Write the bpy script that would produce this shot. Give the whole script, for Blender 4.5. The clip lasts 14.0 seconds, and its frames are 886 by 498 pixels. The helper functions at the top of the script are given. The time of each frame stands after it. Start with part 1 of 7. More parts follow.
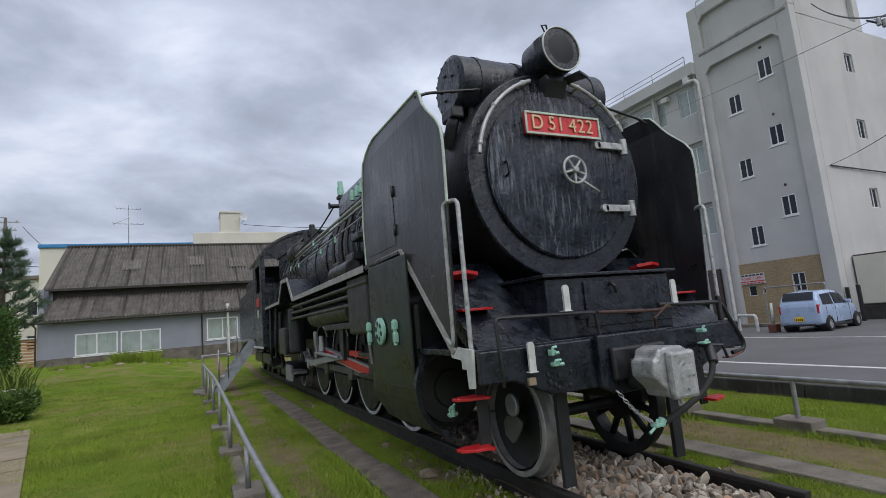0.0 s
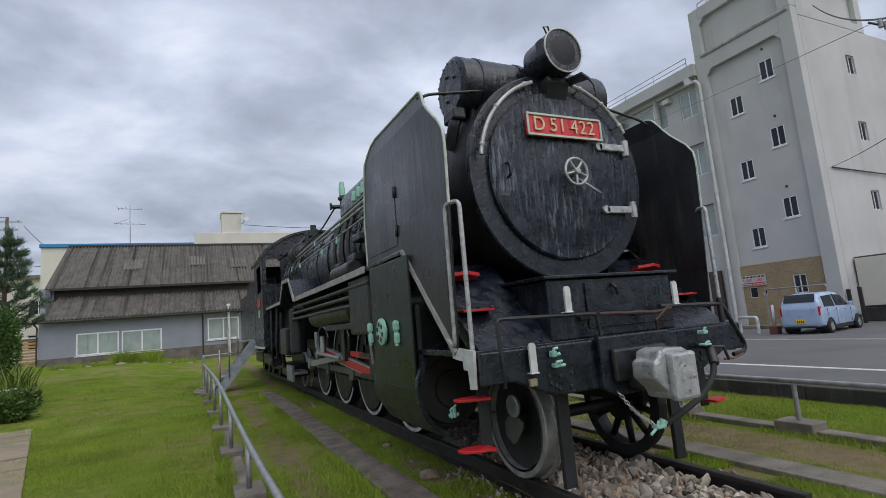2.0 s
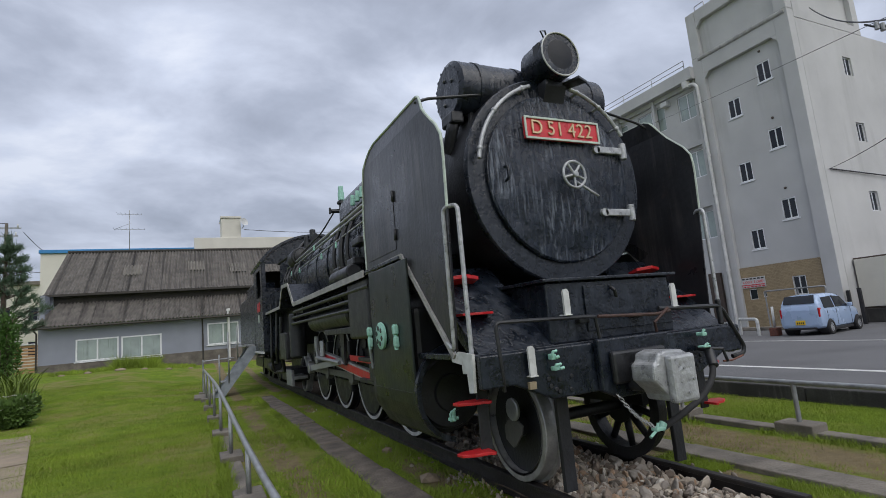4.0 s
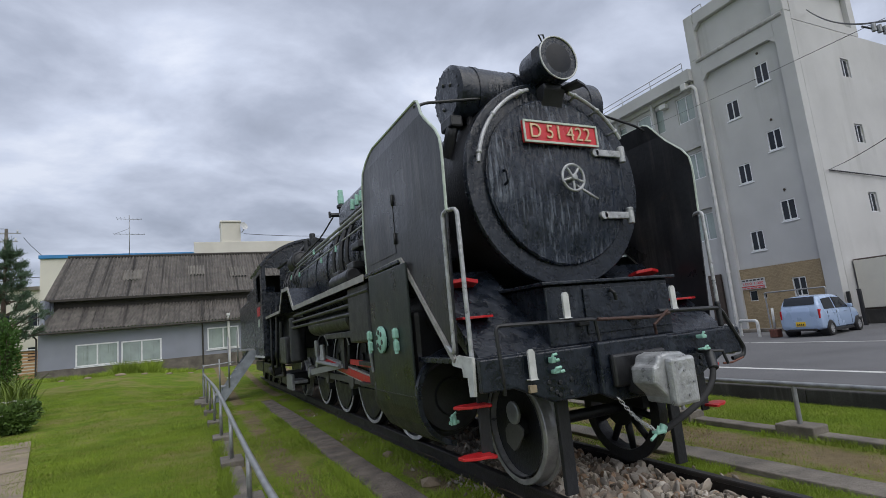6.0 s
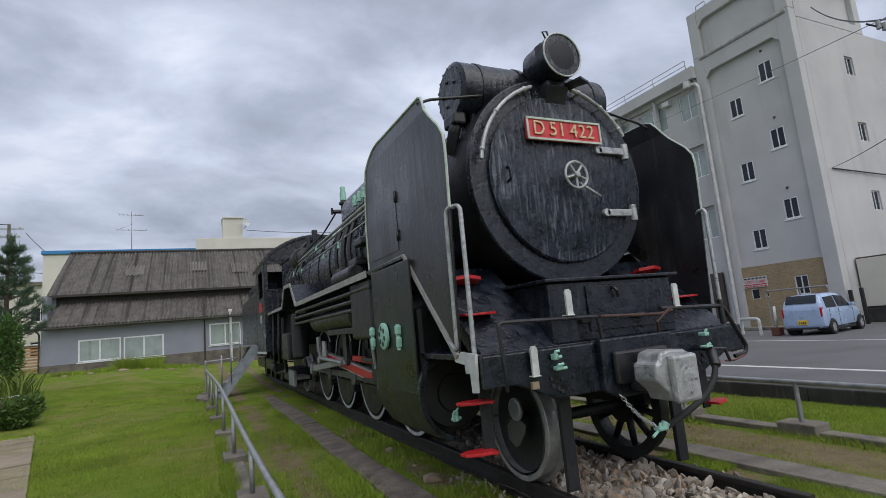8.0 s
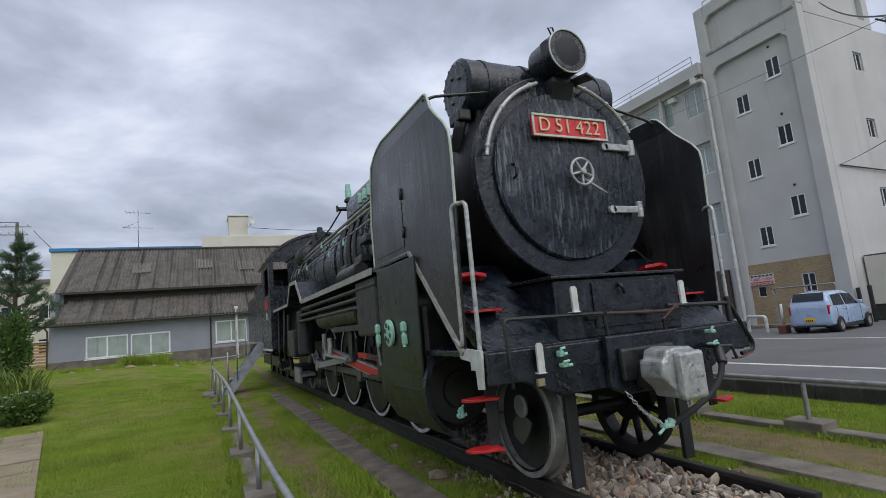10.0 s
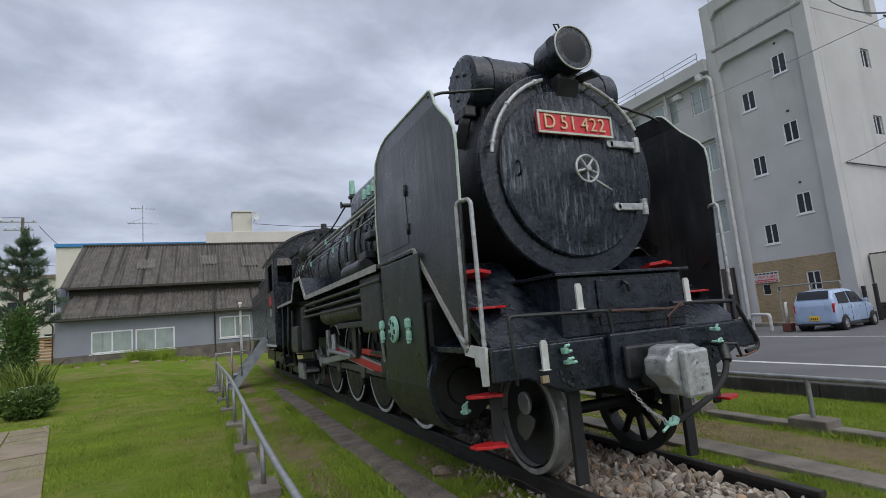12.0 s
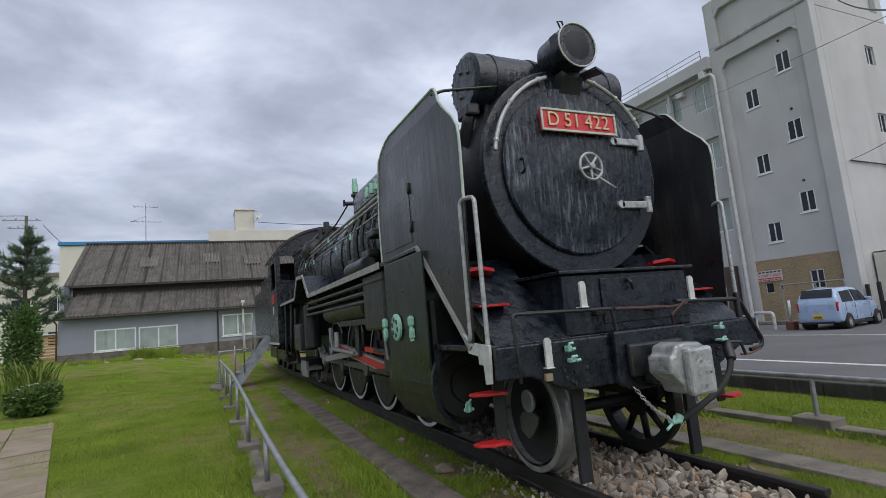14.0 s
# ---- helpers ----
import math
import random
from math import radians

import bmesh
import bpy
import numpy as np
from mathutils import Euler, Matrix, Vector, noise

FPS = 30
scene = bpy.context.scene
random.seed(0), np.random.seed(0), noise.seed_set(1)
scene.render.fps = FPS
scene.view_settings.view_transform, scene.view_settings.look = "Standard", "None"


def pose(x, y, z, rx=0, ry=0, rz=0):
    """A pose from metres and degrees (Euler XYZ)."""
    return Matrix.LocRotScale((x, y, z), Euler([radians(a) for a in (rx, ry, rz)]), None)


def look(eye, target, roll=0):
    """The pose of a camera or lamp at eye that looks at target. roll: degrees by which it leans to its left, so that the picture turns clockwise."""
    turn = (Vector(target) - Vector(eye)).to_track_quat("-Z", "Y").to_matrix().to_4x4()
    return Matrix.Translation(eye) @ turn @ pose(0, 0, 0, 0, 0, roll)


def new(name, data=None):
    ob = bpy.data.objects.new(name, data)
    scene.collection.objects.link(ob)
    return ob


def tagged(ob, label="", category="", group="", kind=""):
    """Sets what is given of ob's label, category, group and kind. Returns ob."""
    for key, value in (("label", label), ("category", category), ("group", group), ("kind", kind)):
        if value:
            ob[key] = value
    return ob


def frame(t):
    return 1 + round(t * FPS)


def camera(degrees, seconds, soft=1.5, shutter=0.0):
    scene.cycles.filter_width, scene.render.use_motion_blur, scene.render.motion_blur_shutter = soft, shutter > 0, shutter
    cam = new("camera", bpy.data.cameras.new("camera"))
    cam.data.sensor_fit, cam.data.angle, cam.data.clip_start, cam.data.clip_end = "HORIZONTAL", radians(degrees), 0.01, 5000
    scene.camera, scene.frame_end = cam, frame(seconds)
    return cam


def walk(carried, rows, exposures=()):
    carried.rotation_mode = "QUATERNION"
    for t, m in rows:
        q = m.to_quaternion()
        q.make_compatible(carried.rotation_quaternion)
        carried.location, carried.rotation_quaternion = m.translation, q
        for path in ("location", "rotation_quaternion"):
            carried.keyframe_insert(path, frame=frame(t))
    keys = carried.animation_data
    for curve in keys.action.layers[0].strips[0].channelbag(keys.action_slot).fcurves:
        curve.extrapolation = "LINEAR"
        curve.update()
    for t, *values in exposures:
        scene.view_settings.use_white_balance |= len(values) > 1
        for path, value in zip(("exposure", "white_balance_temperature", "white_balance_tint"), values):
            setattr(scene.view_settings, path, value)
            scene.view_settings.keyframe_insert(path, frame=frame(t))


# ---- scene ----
EYE_ROWS = [
    (0.0, pose(-2.903, -2.298, 1.434, 97.752, 5.029, -25.280)),
    (0.5, pose(-2.910, -2.305, 1.432, 97.818, 4.930, -25.295)),
    (1.0, pose(-2.912, -2.307, 1.431, 97.942, 4.846, -25.264)),
    (1.5, pose(-2.914, -2.308, 1.433, 97.902, 4.774, -25.219)),
    (2.0, pose(-2.911, -2.302, 1.435, 97.844, 4.856, -25.207)),
    (2.5, pose(-2.906, -2.301, 1.434, 97.847, 4.850, -25.204)),
    (3.0, pose(-2.907, -2.305, 1.432, 97.904, 4.947, -25.213)),
    (5.5, pose(-2.906, -2.316, 1.438, 98.626, 5.431, -25.155)),
    (6.0, pose(-2.908, -2.319, 1.438, 98.584, 5.497, -25.167)),
    (6.5, pose(-2.907, -2.323, 1.437, 98.513, 5.567, -25.158)),
    (7.0, pose(-2.910, -2.318, 1.438, 98.392, 5.500, -25.181)),
    (7.5, pose(-2.917, -2.319, 1.435, 98.320, 5.378, -25.129)),
    (8.0, pose(-2.921, -2.320, 1.435, 98.277, 5.262, -25.032)),
    (10.5, pose(-2.930, -2.317, 1.430, 97.966, 5.170, -24.358)),
    (11.0, pose(-2.938, -2.316, 1.431, 97.839, 5.073, -24.251)),
    (11.5, pose(-2.934, -2.314, 1.433, 97.704, 4.966, -24.229)),
    (12.0, pose(-2.937, -2.317, 1.432, 97.717, 4.966, -24.160)),
    (12.5, pose(-2.940, -2.318, 1.432, 97.764, 4.969, -23.999)),
    (13.0, pose(-2.943, -2.318, 1.431, 97.764, 4.976, -23.991)),
    (13.5, pose(-2.940, -2.309, 1.430, 97.642, 5.036, -23.960)),
    (14.0, pose(-2.944, -2.309, 1.430, 97.544, 4.919, -23.920)),
]
cam = camera(81.23, 14.0, soft=0.65)
walk(cam, EYE_ROWS, exposures=[(0.0, 0.0), (14.0, 0.0)])


# ---- light: overcast sky with a soft high sun ----
def make_world():
    w = bpy.data.worlds.new("cloudy_sky")
    scene.world = w
    w.use_nodes = True
    nt = w.node_tree
    nt.nodes.clear()
    N, L = nt.nodes.new, nt.links.new
    out, bg = N("ShaderNodeOutputWorld"), N("ShaderNodeBackground")
    sky = N("ShaderNodeTexSky")
    sky.sky_type, sky.sun_disc = "NISHITA", False
    sky.sun_elevation, sky.sun_rotation = radians(52), radians(175)
    tc, sep = N("ShaderNodeTexCoord"), N("ShaderNodeSeparateXYZ")
    L(tc.outputs["Generated"], sep.inputs[0])
    # cloud layer: direction projected on a flat sheet high above
    zz = N("ShaderNodeMath"); zz.operation = "MAXIMUM"; zz.inputs[1].default_value = 0.0
    L(sep.outputs[2], zz.inputs[0])
    za = N("ShaderNodeMath"); za.operation = "ADD"; za.inputs[1].default_value = 0.30
    L(zz.outputs[0], za.inputs[0])
    dx = N("ShaderNodeMath"); dx.operation = "DIVIDE"
    dy = N("ShaderNodeMath"); dy.operation = "DIVIDE"
    L(sep.outputs[0], dx.inputs[0]); L(za.outputs[0], dx.inputs[1])
    L(sep.outputs[1], dy.inputs[0]); L(za.outputs[0], dy.inputs[1])
    com = N("ShaderNodeCombineXYZ")
    L(dx.outputs[0], com.inputs[0]); L(dy.outputs[0], com.inputs[1])
    mp = N("ShaderNodeMapping")
    mp.inputs["Location"].default_value = CLOUD_SHIFT
    mp.inputs["Rotation"].default_value = (0, 0, radians(-20))
    mp.inputs["Scale"].default_value = (0.85, 1.1, 1)
    L(com.outputs[0], mp.inputs[0])
    n1 = N("ShaderNodeTexNoise"); n1.inputs["Scale"].default_value = 2.1
    n1.inputs["Detail"].default_value = 9.0; n1.inputs["Roughness"].default_value = 0.54
    n1.inputs["Distortion"].default_value = 0.25
    L(mp.outputs[0], n1.inputs["Vector"])
    ramp = N("ShaderNodeValToRGB")
    e = ramp.color_ramp.elements
    e[0].position, e[0].color = 0.30, (0.36, 0.40, 0.50, 1)
    e[1].position, e[1].color = 0.66, (0.84, 0.895, 1.03, 1)
    m = e.new(0.42); m.color = (0.46, 0.51, 0.635, 1)
    m = e.new(0.50); m.color = (0.57, 0.625, 0.765, 1)
    m = e.new(0.58); m.color = (0.685, 0.75, 0.91, 1)
    L(n1.outputs["Fac"], ramp.inputs[0])
    # the cloud sheet is thicker and greyer towards the horizon
    low = N("ShaderNodeMapRange")
    for i, v in enumerate((0.02, 0.42, 0.72, 0.98)):
        low.inputs[i + 1].default_value = v
    L(sep.outputs[2], low.inputs[0])
    dim = N("ShaderNodeVectorMath"); dim.operation = "SCALE"
    L(ramp.outputs[0], dim.inputs[0]); L(low.outputs[0], dim.inputs["Scale"])
    mix = N("ShaderNodeMix"); mix.data_type = "RGBA"
    mix.inputs["Factor"].default_value = 0.93
    sc = N("ShaderNodeMix"); sc.data_type = "RGBA"; sc.blend_type = "MULTIPLY"
    sc.inputs["Factor"].default_value = 1.0
    sc.inputs[7].default_value = (0.12, 0.12, 0.12, 1)
    L(sky.outputs[0], sc.inputs[6])
    L(sc.outputs[2], mix.inputs[6]); L(dim.outputs[0], mix.inputs[7])
    L(mix.outputs[2], bg.inputs[0])
    bg.inputs[1].default_value = SKY_STRENGTH
    L(bg.outputs[0], out.inputs[0])


CLOUD_SHIFT = (1.3, 0.4, 0)
SKY_STRENGTH = 1.02
make_world()
sun = new("sun", bpy.data.lights.new("sun", "SUN"))
sun.data.energy, sun.data.angle, sun.data.color = 2.0, radians(75), (1.0, 0.96, 0.9)
sun.matrix_world = look((1.5, -17, 22), (0, 0, 0))


# ---- materials ----
def material(name, base, rough=0.6, metal=0.0, vary=0.18, scale=6.0, bump=0.15, fine=60.0, streak=0.0, streak_col=None,
             spots=0.0, spot_col=(0.25, 0.12, 0.06), rough_var=0.12, island=0.0, coat=0.0, objrand=0.0, bdist=0.01, streak_scale=(14, 14, 0.9), spec=0.5, vbump=0.0, patch=2.2, patch_lo=0.45):
    m = bpy.data.materials.new(name)
    m.use_nodes = True
    nt = m.node_tree
    N, L = nt.nodes.new, nt.links.new
    b = nt.nodes["Principled BSDF"]
    b.inputs["Metallic"].default_value = metal
    b.inputs["Specular IOR Level"].default_value = spec
    b.inputs["Coat Weight"].default_value = coat
    tc = N("ShaderNodeTexCoord")
    n1 = N("ShaderNodeTexNoise"); n1.inputs["Scale"].default_value = scale; n1.inputs["Detail"].default_value = 5
    n2 = N("ShaderNodeTexNoise"); n2.inputs["Scale"].default_value = fine; n2.inputs["Detail"].default_value = 4
    L(tc.outputs["Object"], n1.inputs["Vector"]); L(tc.outputs["Object"], n2.inputs["Vector"])

    def mixc(fac, a, bcol, mode="MIX"):
        x = N("ShaderNodeMix"); x.data_type = "RGBA"; x.blend_type = mode
        if isinstance(fac, float):
            x.inputs[0].default_value = fac
        else:
            L(fac, x.inputs[0])
        for i, v in ((6, a), (7, bcol)):
            if isinstance(v, tuple):
                x.inputs[i].default_value = (*v[:3], 1)
            else:
                L(v, x.inputs[i])
        return x.outputs[2]

    def rng(sock, a, bb, lo, hi):
        r = N("ShaderNodeMapRange")
        L(sock, r.inputs[0])
        for i, v in enumerate((a, bb, lo, hi)):
            r.inputs[i + 1].default_value = v
        return r.outputs[0]

    dark = tuple(c * (1 - vary * 1.6) for c in base)
    light = tuple(min(1, c * (1 + vary)) for c in base)
    col = mixc(rng(n1.outputs["Fac"], 0.3, 0.7, 0, 1), dark, light)
    col = mixc(rng(n2.outputs["Fac"], 0.3, 0.7, 0, vary * 1.2), col, tuple(c * 0.55 for c in base))
    if island or objrand:
        if island:
            g = N("ShaderNodeNewGeometry"); src, amt = g.outputs["Random Per Island"], island
        else:
            g = N("ShaderNodeObjectInfo"); src, amt = g.outputs["Random"], objrand
        col = mixc(rng(src, 0, 1, 0, amt), col, tuple(c * 0.35 for c in base))
        w = N("ShaderNodeMath"); w.operation = "MULTIPLY"; w.inputs[1].default_value = 7.3
        L(src, w.inputs[0])
        fr = N("ShaderNodeMath"); fr.operation = "FRACT"; L(w.outputs[0], fr.inputs[0])
        col = mixc(rng(fr.outputs[0], 0, 1, 0, amt * 0.6), col, tuple(min(1, c * 1.5 + 0.02) for c in base))
    peel = None
    if streak:
        mp = N("ShaderNodeMapping"); mp.inputs["Scale"].default_value = streak_scale
        L(tc.outputs["Object"], mp.inputs[0])
        n3 = N("ShaderNodeTexNoise"); n3.inputs["Scale"].default_value = 1.0; n3.inputs["Detail"].default_value = 6
        n3.inputs["Roughness"].default_value = 0.6
        L(mp.outputs[0], n3.inputs["Vector"])
        n5 = N("ShaderNodeTexNoise"); n5.inputs["Scale"].default_value = patch; n5.inputs["Detail"].default_value = 5
        L(tc.outputs["Object"], n5.inputs["Vector"])
        mk = N("ShaderNodeMath"); mk.operation = "MULTIPLY"
        L(rng(n3.outputs["Fac"], 0.50, 0.70, 0, streak), mk.inputs[0]); L(rng(n5.outputs["Fac"], patch_lo, patch_lo + 0.15, 0.05, 1), mk.inputs[1])
        col = mixc(mk.outputs[0], col, streak_col or tuple(min(1, c * 3) for c in base))
        peel = n3
    if spots:
        n4 = N("ShaderNodeTexNoise"); n4.inputs["Scale"].default_value = scale * 2.3; n4.inputs["Detail"].default_value = 8
        n4.inputs["Roughness"].default_value = 0.7
        L(tc.outputs["Object"], n4.inputs["Vector"])
        col = mixc(rng(n4.outputs["Fac"], 0.58, 0.68, 0, spots), col, spot_col)
    L(col, b.inputs["Base Color"])
    L(rng(n1.outputs["Fac"], 0.3, 0.7, max(0.02, rough - rough_var), min(1, rough + rough_var)), b.inputs["Roughness"])
    if bump:
        ad = N("ShaderNodeMath"); ad.operation = "ADD"
        L(n2.outputs["Fac"], ad.inputs[0])
        L(rng(n1.outputs["Fac"], 0, 1, 0, 1.5), ad.inputs[1])
        if peel and vbump:
            ad2 = N("ShaderNodeMath"); ad2.operation = "ADD"
            L(ad.outputs[0], ad2.inputs[0]); L(rng(peel.outputs["Fac"], 0.35, 0.7, 0, vbump), ad2.inputs[1])
            ad = ad2
        bp = N("ShaderNodeBump"); bp.inputs["Strength"].default_value = bump; bp.inputs["Distance"].default_value = bdist
        L(ad.outputs[0], bp.inputs["Height"]); L(bp.outputs[0], b.inputs["Normal"])
    return m


M = dict(
    black=material("black_engine_paint", (0.008, 0.012, 0.020), 0.28, 0, 0.35, 11, 0.34, 36, 0.5, (0.062, 0.071, 0.09), 0.5, (0.034, 0.040, 0.052), 0.12, bdist=0.012, streak_scale=(16, 16, 3.5), vbump=0.8),
    blackdoor=material("black_peeling_paint", (0.008, 0.014, 0.027), 0.25, 0, 0.35, 8, 0.5, 30, 1.0, (0.19, 0.215, 0.26), 0.4, (0.036, 0.046, 0.066), 0.12, bdist=0.014, streak_scale=(30, 30, 3.2), vbump=2.2, patch=2.6),
    deflector=material("black_sheet_paint", (0.026, 0.027, 0.032), 0.34, 0, 0.4, 1.8, 0.3, 22, 0.6, (0.10, 0.092, 0.09), 0.5, (0.066, 0.05, 0.043), 0.14, bdist=0.008, streak_scale=(13, 13, 0.7), vbump=0.4, patch=1.3),
    dull=material("black_sooty_iron", (0.020, 0.021, 0.024), 0.42, 0, 0.4, 7, 0.4, 50, 0.0, None, 0.2, (0.045, 0.038, 0.032), bdist=0.008),
    greenblack=material("dark_green_black_paint", (0.013, 0.020, 0.018), 0.36, 0, 0.3, 4, 0.2, 60, 0.35, (0.036, 0.042, 0.046), 0.2, (0.03, 0.032, 0.03), bdist=0.005, streak_scale=(24, 24, 2), vbump=1.0),
    tyresteel=material("worn_wheel_steel", (0.44, 0.44, 0.44), 0.38, 0.5, 0.25, 8, 0.2, 60, 0, None, 0.35, (0.12, 0.11, 0.10)),
    white=material("old_white_paint", (0.55, 0.56, 0.55), 0.5, 0, 0.15, 9, 0.2, 50, 0.0, None, 0.4, (0.2, 0.17, 0.13)),
    whitetyre=material("worn_white_tyre_paint", (0.50, 0.50, 0.49), 0.5, 0, 0.25, 9, 0.2, 60, 0, None, 0.5, (0.16, 0.15, 0.14)),
    silver=material("silver_paint", (0.42, 0.43, 0.44), 0.36, 0.35, 0.2, 14, 0.6, 34, 0, None, 0.3, (0.2, 0.2, 0.21)),
    steel=material("galvanised_pipe", (0.34, 0.35, 0.36), 0.45, 0.5, 0.2, 9, 0.2, 70, 0, None, 0.45, (0.17, 0.13, 0.10)),
    red=material("bright_red_paint", (0.52, 0.018, 0.022), 0.42, 0, 0.15, 12, 0.2, 60, 0, None, 0.15, (0.2, 0.01, 0.01)),
    platered=material("red_plate_paint", (0.58, 0.03, 0.04), 0.35, 0, 0.1, 9, 0.1, 60),
    brass=material("cream_brass_letters", (0.60, 0.46, 0.28), 0.35, 0.3, 0.1, 20, 0.1, 80),
    cream=material("pale_green_white_edge", (0.48, 0.55, 0.48), 0.45, 0, 0.15, 12, 0.2, 60, 0, None, 0.35, (0.2, 0.2, 0.16)),
    mint=material("mint_green_paint", (0.30, 0.56, 0.46), 0.45, 0, 0.12, 15, 0.2, 60, 0, None, 0.2, (0.2, 0.33, 0.27)),
    rust=material("rusty_red_iron", (0.16, 0.06, 0.04), 0.75, 0, 0.35, 20, 0.4, 90),
    railsteel=material("dark_rail_steel", (0.03, 0.027, 0.026), 0.5, 0.1, 0.3, 8, 0.3, 60, 0, None, 0.3, (0.09, 0.05, 0.03)),
    glass=material("dark_window_glass", (0.016, 0.02, 0.028), 0.08, 0.0, 0.1, 2.0, 0.0, rough_var=0.03, spec=0.35),
    paleglass=material("curtained_window_glass", (0.33, 0.39, 0.37), 0.10, 0, 0.1, 1.5, 0.0, 20, 0.7, (0.16, 0.19, 0.18), coat=0.4, rough_var=0.04, streak_scale=(9, 9, 0.15)),
    lens=material("blackened_lamp_face", (0.008, 0.009, 0.012), 0.4, 0, 0.2, 8, 0.1, 40, 0.15, (0.03, 0.03, 0.035), spec=0.3),
    render=material("grey_building_render", (0.50, 0.50, 0.495), 0.85, 0, 0.08, 0.5, 0.2, 30, 0.35, (0.30, 0.295, 0.28), 0.2, (0.40, 0.40, 0.39), streak_scale=(2.6, 2.6, 0.16), patch=0.35),
    tan=material("tan_render", (0.36, 0.28, 0.17), 0.85, 0, 0.1, 1.2, 0.25, 30, 0.2, (0.28, 0.21, 0.13), streak_scale=(2, 2, 0.3)),
    housewall=material("grey_painted_boards", (0.25, 0.265, 0.315), 0.7, 0, 0.06, 1.2, 0.15, 30, 0.2, (0.28, 0.30, 0.33), streak_scale=(3, 3, 0.3)),
    plinth=material("stained_concrete_plinth", (0.16, 0.14, 0.12), 0.9, 0, 0.35, 2, 0.4, 25, 0.4, (0.08, 0.07, 0.06)),
    # dark streaks paint in the shade of the corrugation troughs; pale spots are lichen
    roof=material("lichened_roof_shade_streaks", (0.155, 0.141, 0.127), 0.9, 0, 0.3, 3.0, 0.6, 16, 1.0, (0.022, 0.020, 0.019), 0.35, (0.28, 0.28, 0.25), bdist=0.02, streak_scale=(5.0, 0.05, 0.05), patch=0.6, patch_lo=0.25),
    roofridge=material("dark_roof_timber", (0.05, 0.045, 0.04), 0.85, 0, 0.3, 3, 0.3, 30),
    cream_wall=material("cream_far_wall", (0.62, 0.60, 0.53), 0.85, 0, 0.06, 0.6, 0.1, 20, 0.2, (0.45, 0.44, 0.40), streak_scale=(2, 2, 0.2)),
    blue=material("blue_roof_trim", (0.03, 0.20, 0.45), 0.5, 0, 0.1, 2, 0.1, 20),
    pipewhite=material("white_plastic_pipe", (0.6, 0.6, 0.58), 0.45, 0, 0.1, 4, 0.1, 40, 0, None, 0.2, (0.4, 0.38, 0.33)),
    aluminium=material("window_aluminium", (0.76, 0.77, 0.78), 0.4, 0.3, 0.1, 6, 0.1, 50),
    brownmetal=material("brown_metal", (0.07, 0.05, 0.04), 0.5, 0, 0.2, 6, 0.1, 50),
    asphalt=material("worn_asphalt", (0.125, 0.125, 0.13), 0.9, 0, 0.14, 0.7, 0.5, 140, 0, None, 0.15, (0.09, 0.09, 0.095)),
    roadline=material("worn_road_paint", (0.6, 0.6, 0.58), 0.7, 0, 0.15, 4, 0.2, 80, 0, None, 0.5, (0.25, 0.25, 0.25)),
    concrete=material("weathered_concrete", (0.20, 0.178, 0.15), 0.9, 0, 0.35, 3, 0.6, 45, 0, None, 0.6, (0.07, 0.066, 0.05), bdist=0.02),
    concretedark=material("damp_black_concrete", (0.05, 0.048, 0.045), 0.85, 0, 0.4, 3, 0.5, 40, 0.5, (0.11, 0.105, 0.1), 0.3, (0.02, 0.02, 0.02)),
    bluecar=material("pale_blue_car_paint", (0.36, 0.47, 0.66), 0.28, 0.1, 0.03, 2, 0.0, 60, coat=0.6, rough_var=0.04),
    whitecar=material("white_car_paint", (0.78, 0.79, 0.81), 0.25, 0, 0.03, 2, 0.0, 60, coat=0.6, rough_var=0.04),
    tyre=material("black_rubber", (0.018, 0.018, 0.019), 0.8, 0, 0.2, 12, 0.2, 60),
    plastic=material("black_plastic", (0.02, 0.02, 0.022), 0.5, 0, 0.2, 12, 0.1, 60),
    alloy=material("silver_wheel_trim", (0.5, 0.51, 0.53), 0.35, 0.5, 0.1, 12, 0.1, 60),
    taillight=material("red_lamp_plastic", (0.45, 0.015, 0.02), 0.2, 0, 0.1, 12, 0.0, 60, coat=0.5),
    yellow=material("yellow_plate", (0.75, 0.50, 0.03), 0.4, 0, 0.05, 12, 0.0, 60),
    lumber=material("sawn_timber", (0.50, 0.29, 0.14), 0.75, 0, 0.2, 6, 0.2, 60, objrand=0.3),
    bark=material("pine_bark", (0.09, 0.065, 0.05), 0.9, 0, 0.4, 9, 0.7, 40),
    pine=material("pine_needles", (0.075, 0.125, 0.07), 0.65, 0, 0.3, 3, 0.0, 40, island=0.5, spec=0.3),
    bush=material("bush_leaves", (0.075, 0.16, 0.03), 0.6, 0, 0.3, 3, 0.0, 40, island=0.55, spec=0.3),
    bushlight=material("yellow_green_leaves", (0.14, 0.20, 0.03), 0.6, 0, 0.3, 3, 0.0, 40, island=0.5, spec=0.3),
    blade=material("grass_blades", (0.225, 0.315, 0.032), 0.7, 0, 0.35, 0.9, 0.0, 40, island=0.3, spec=0.25),
    flower=material("white_petals", (0.75, 0.75, 0.7), 0.6, 0, 0.1, 9, 0.0, 40),
)


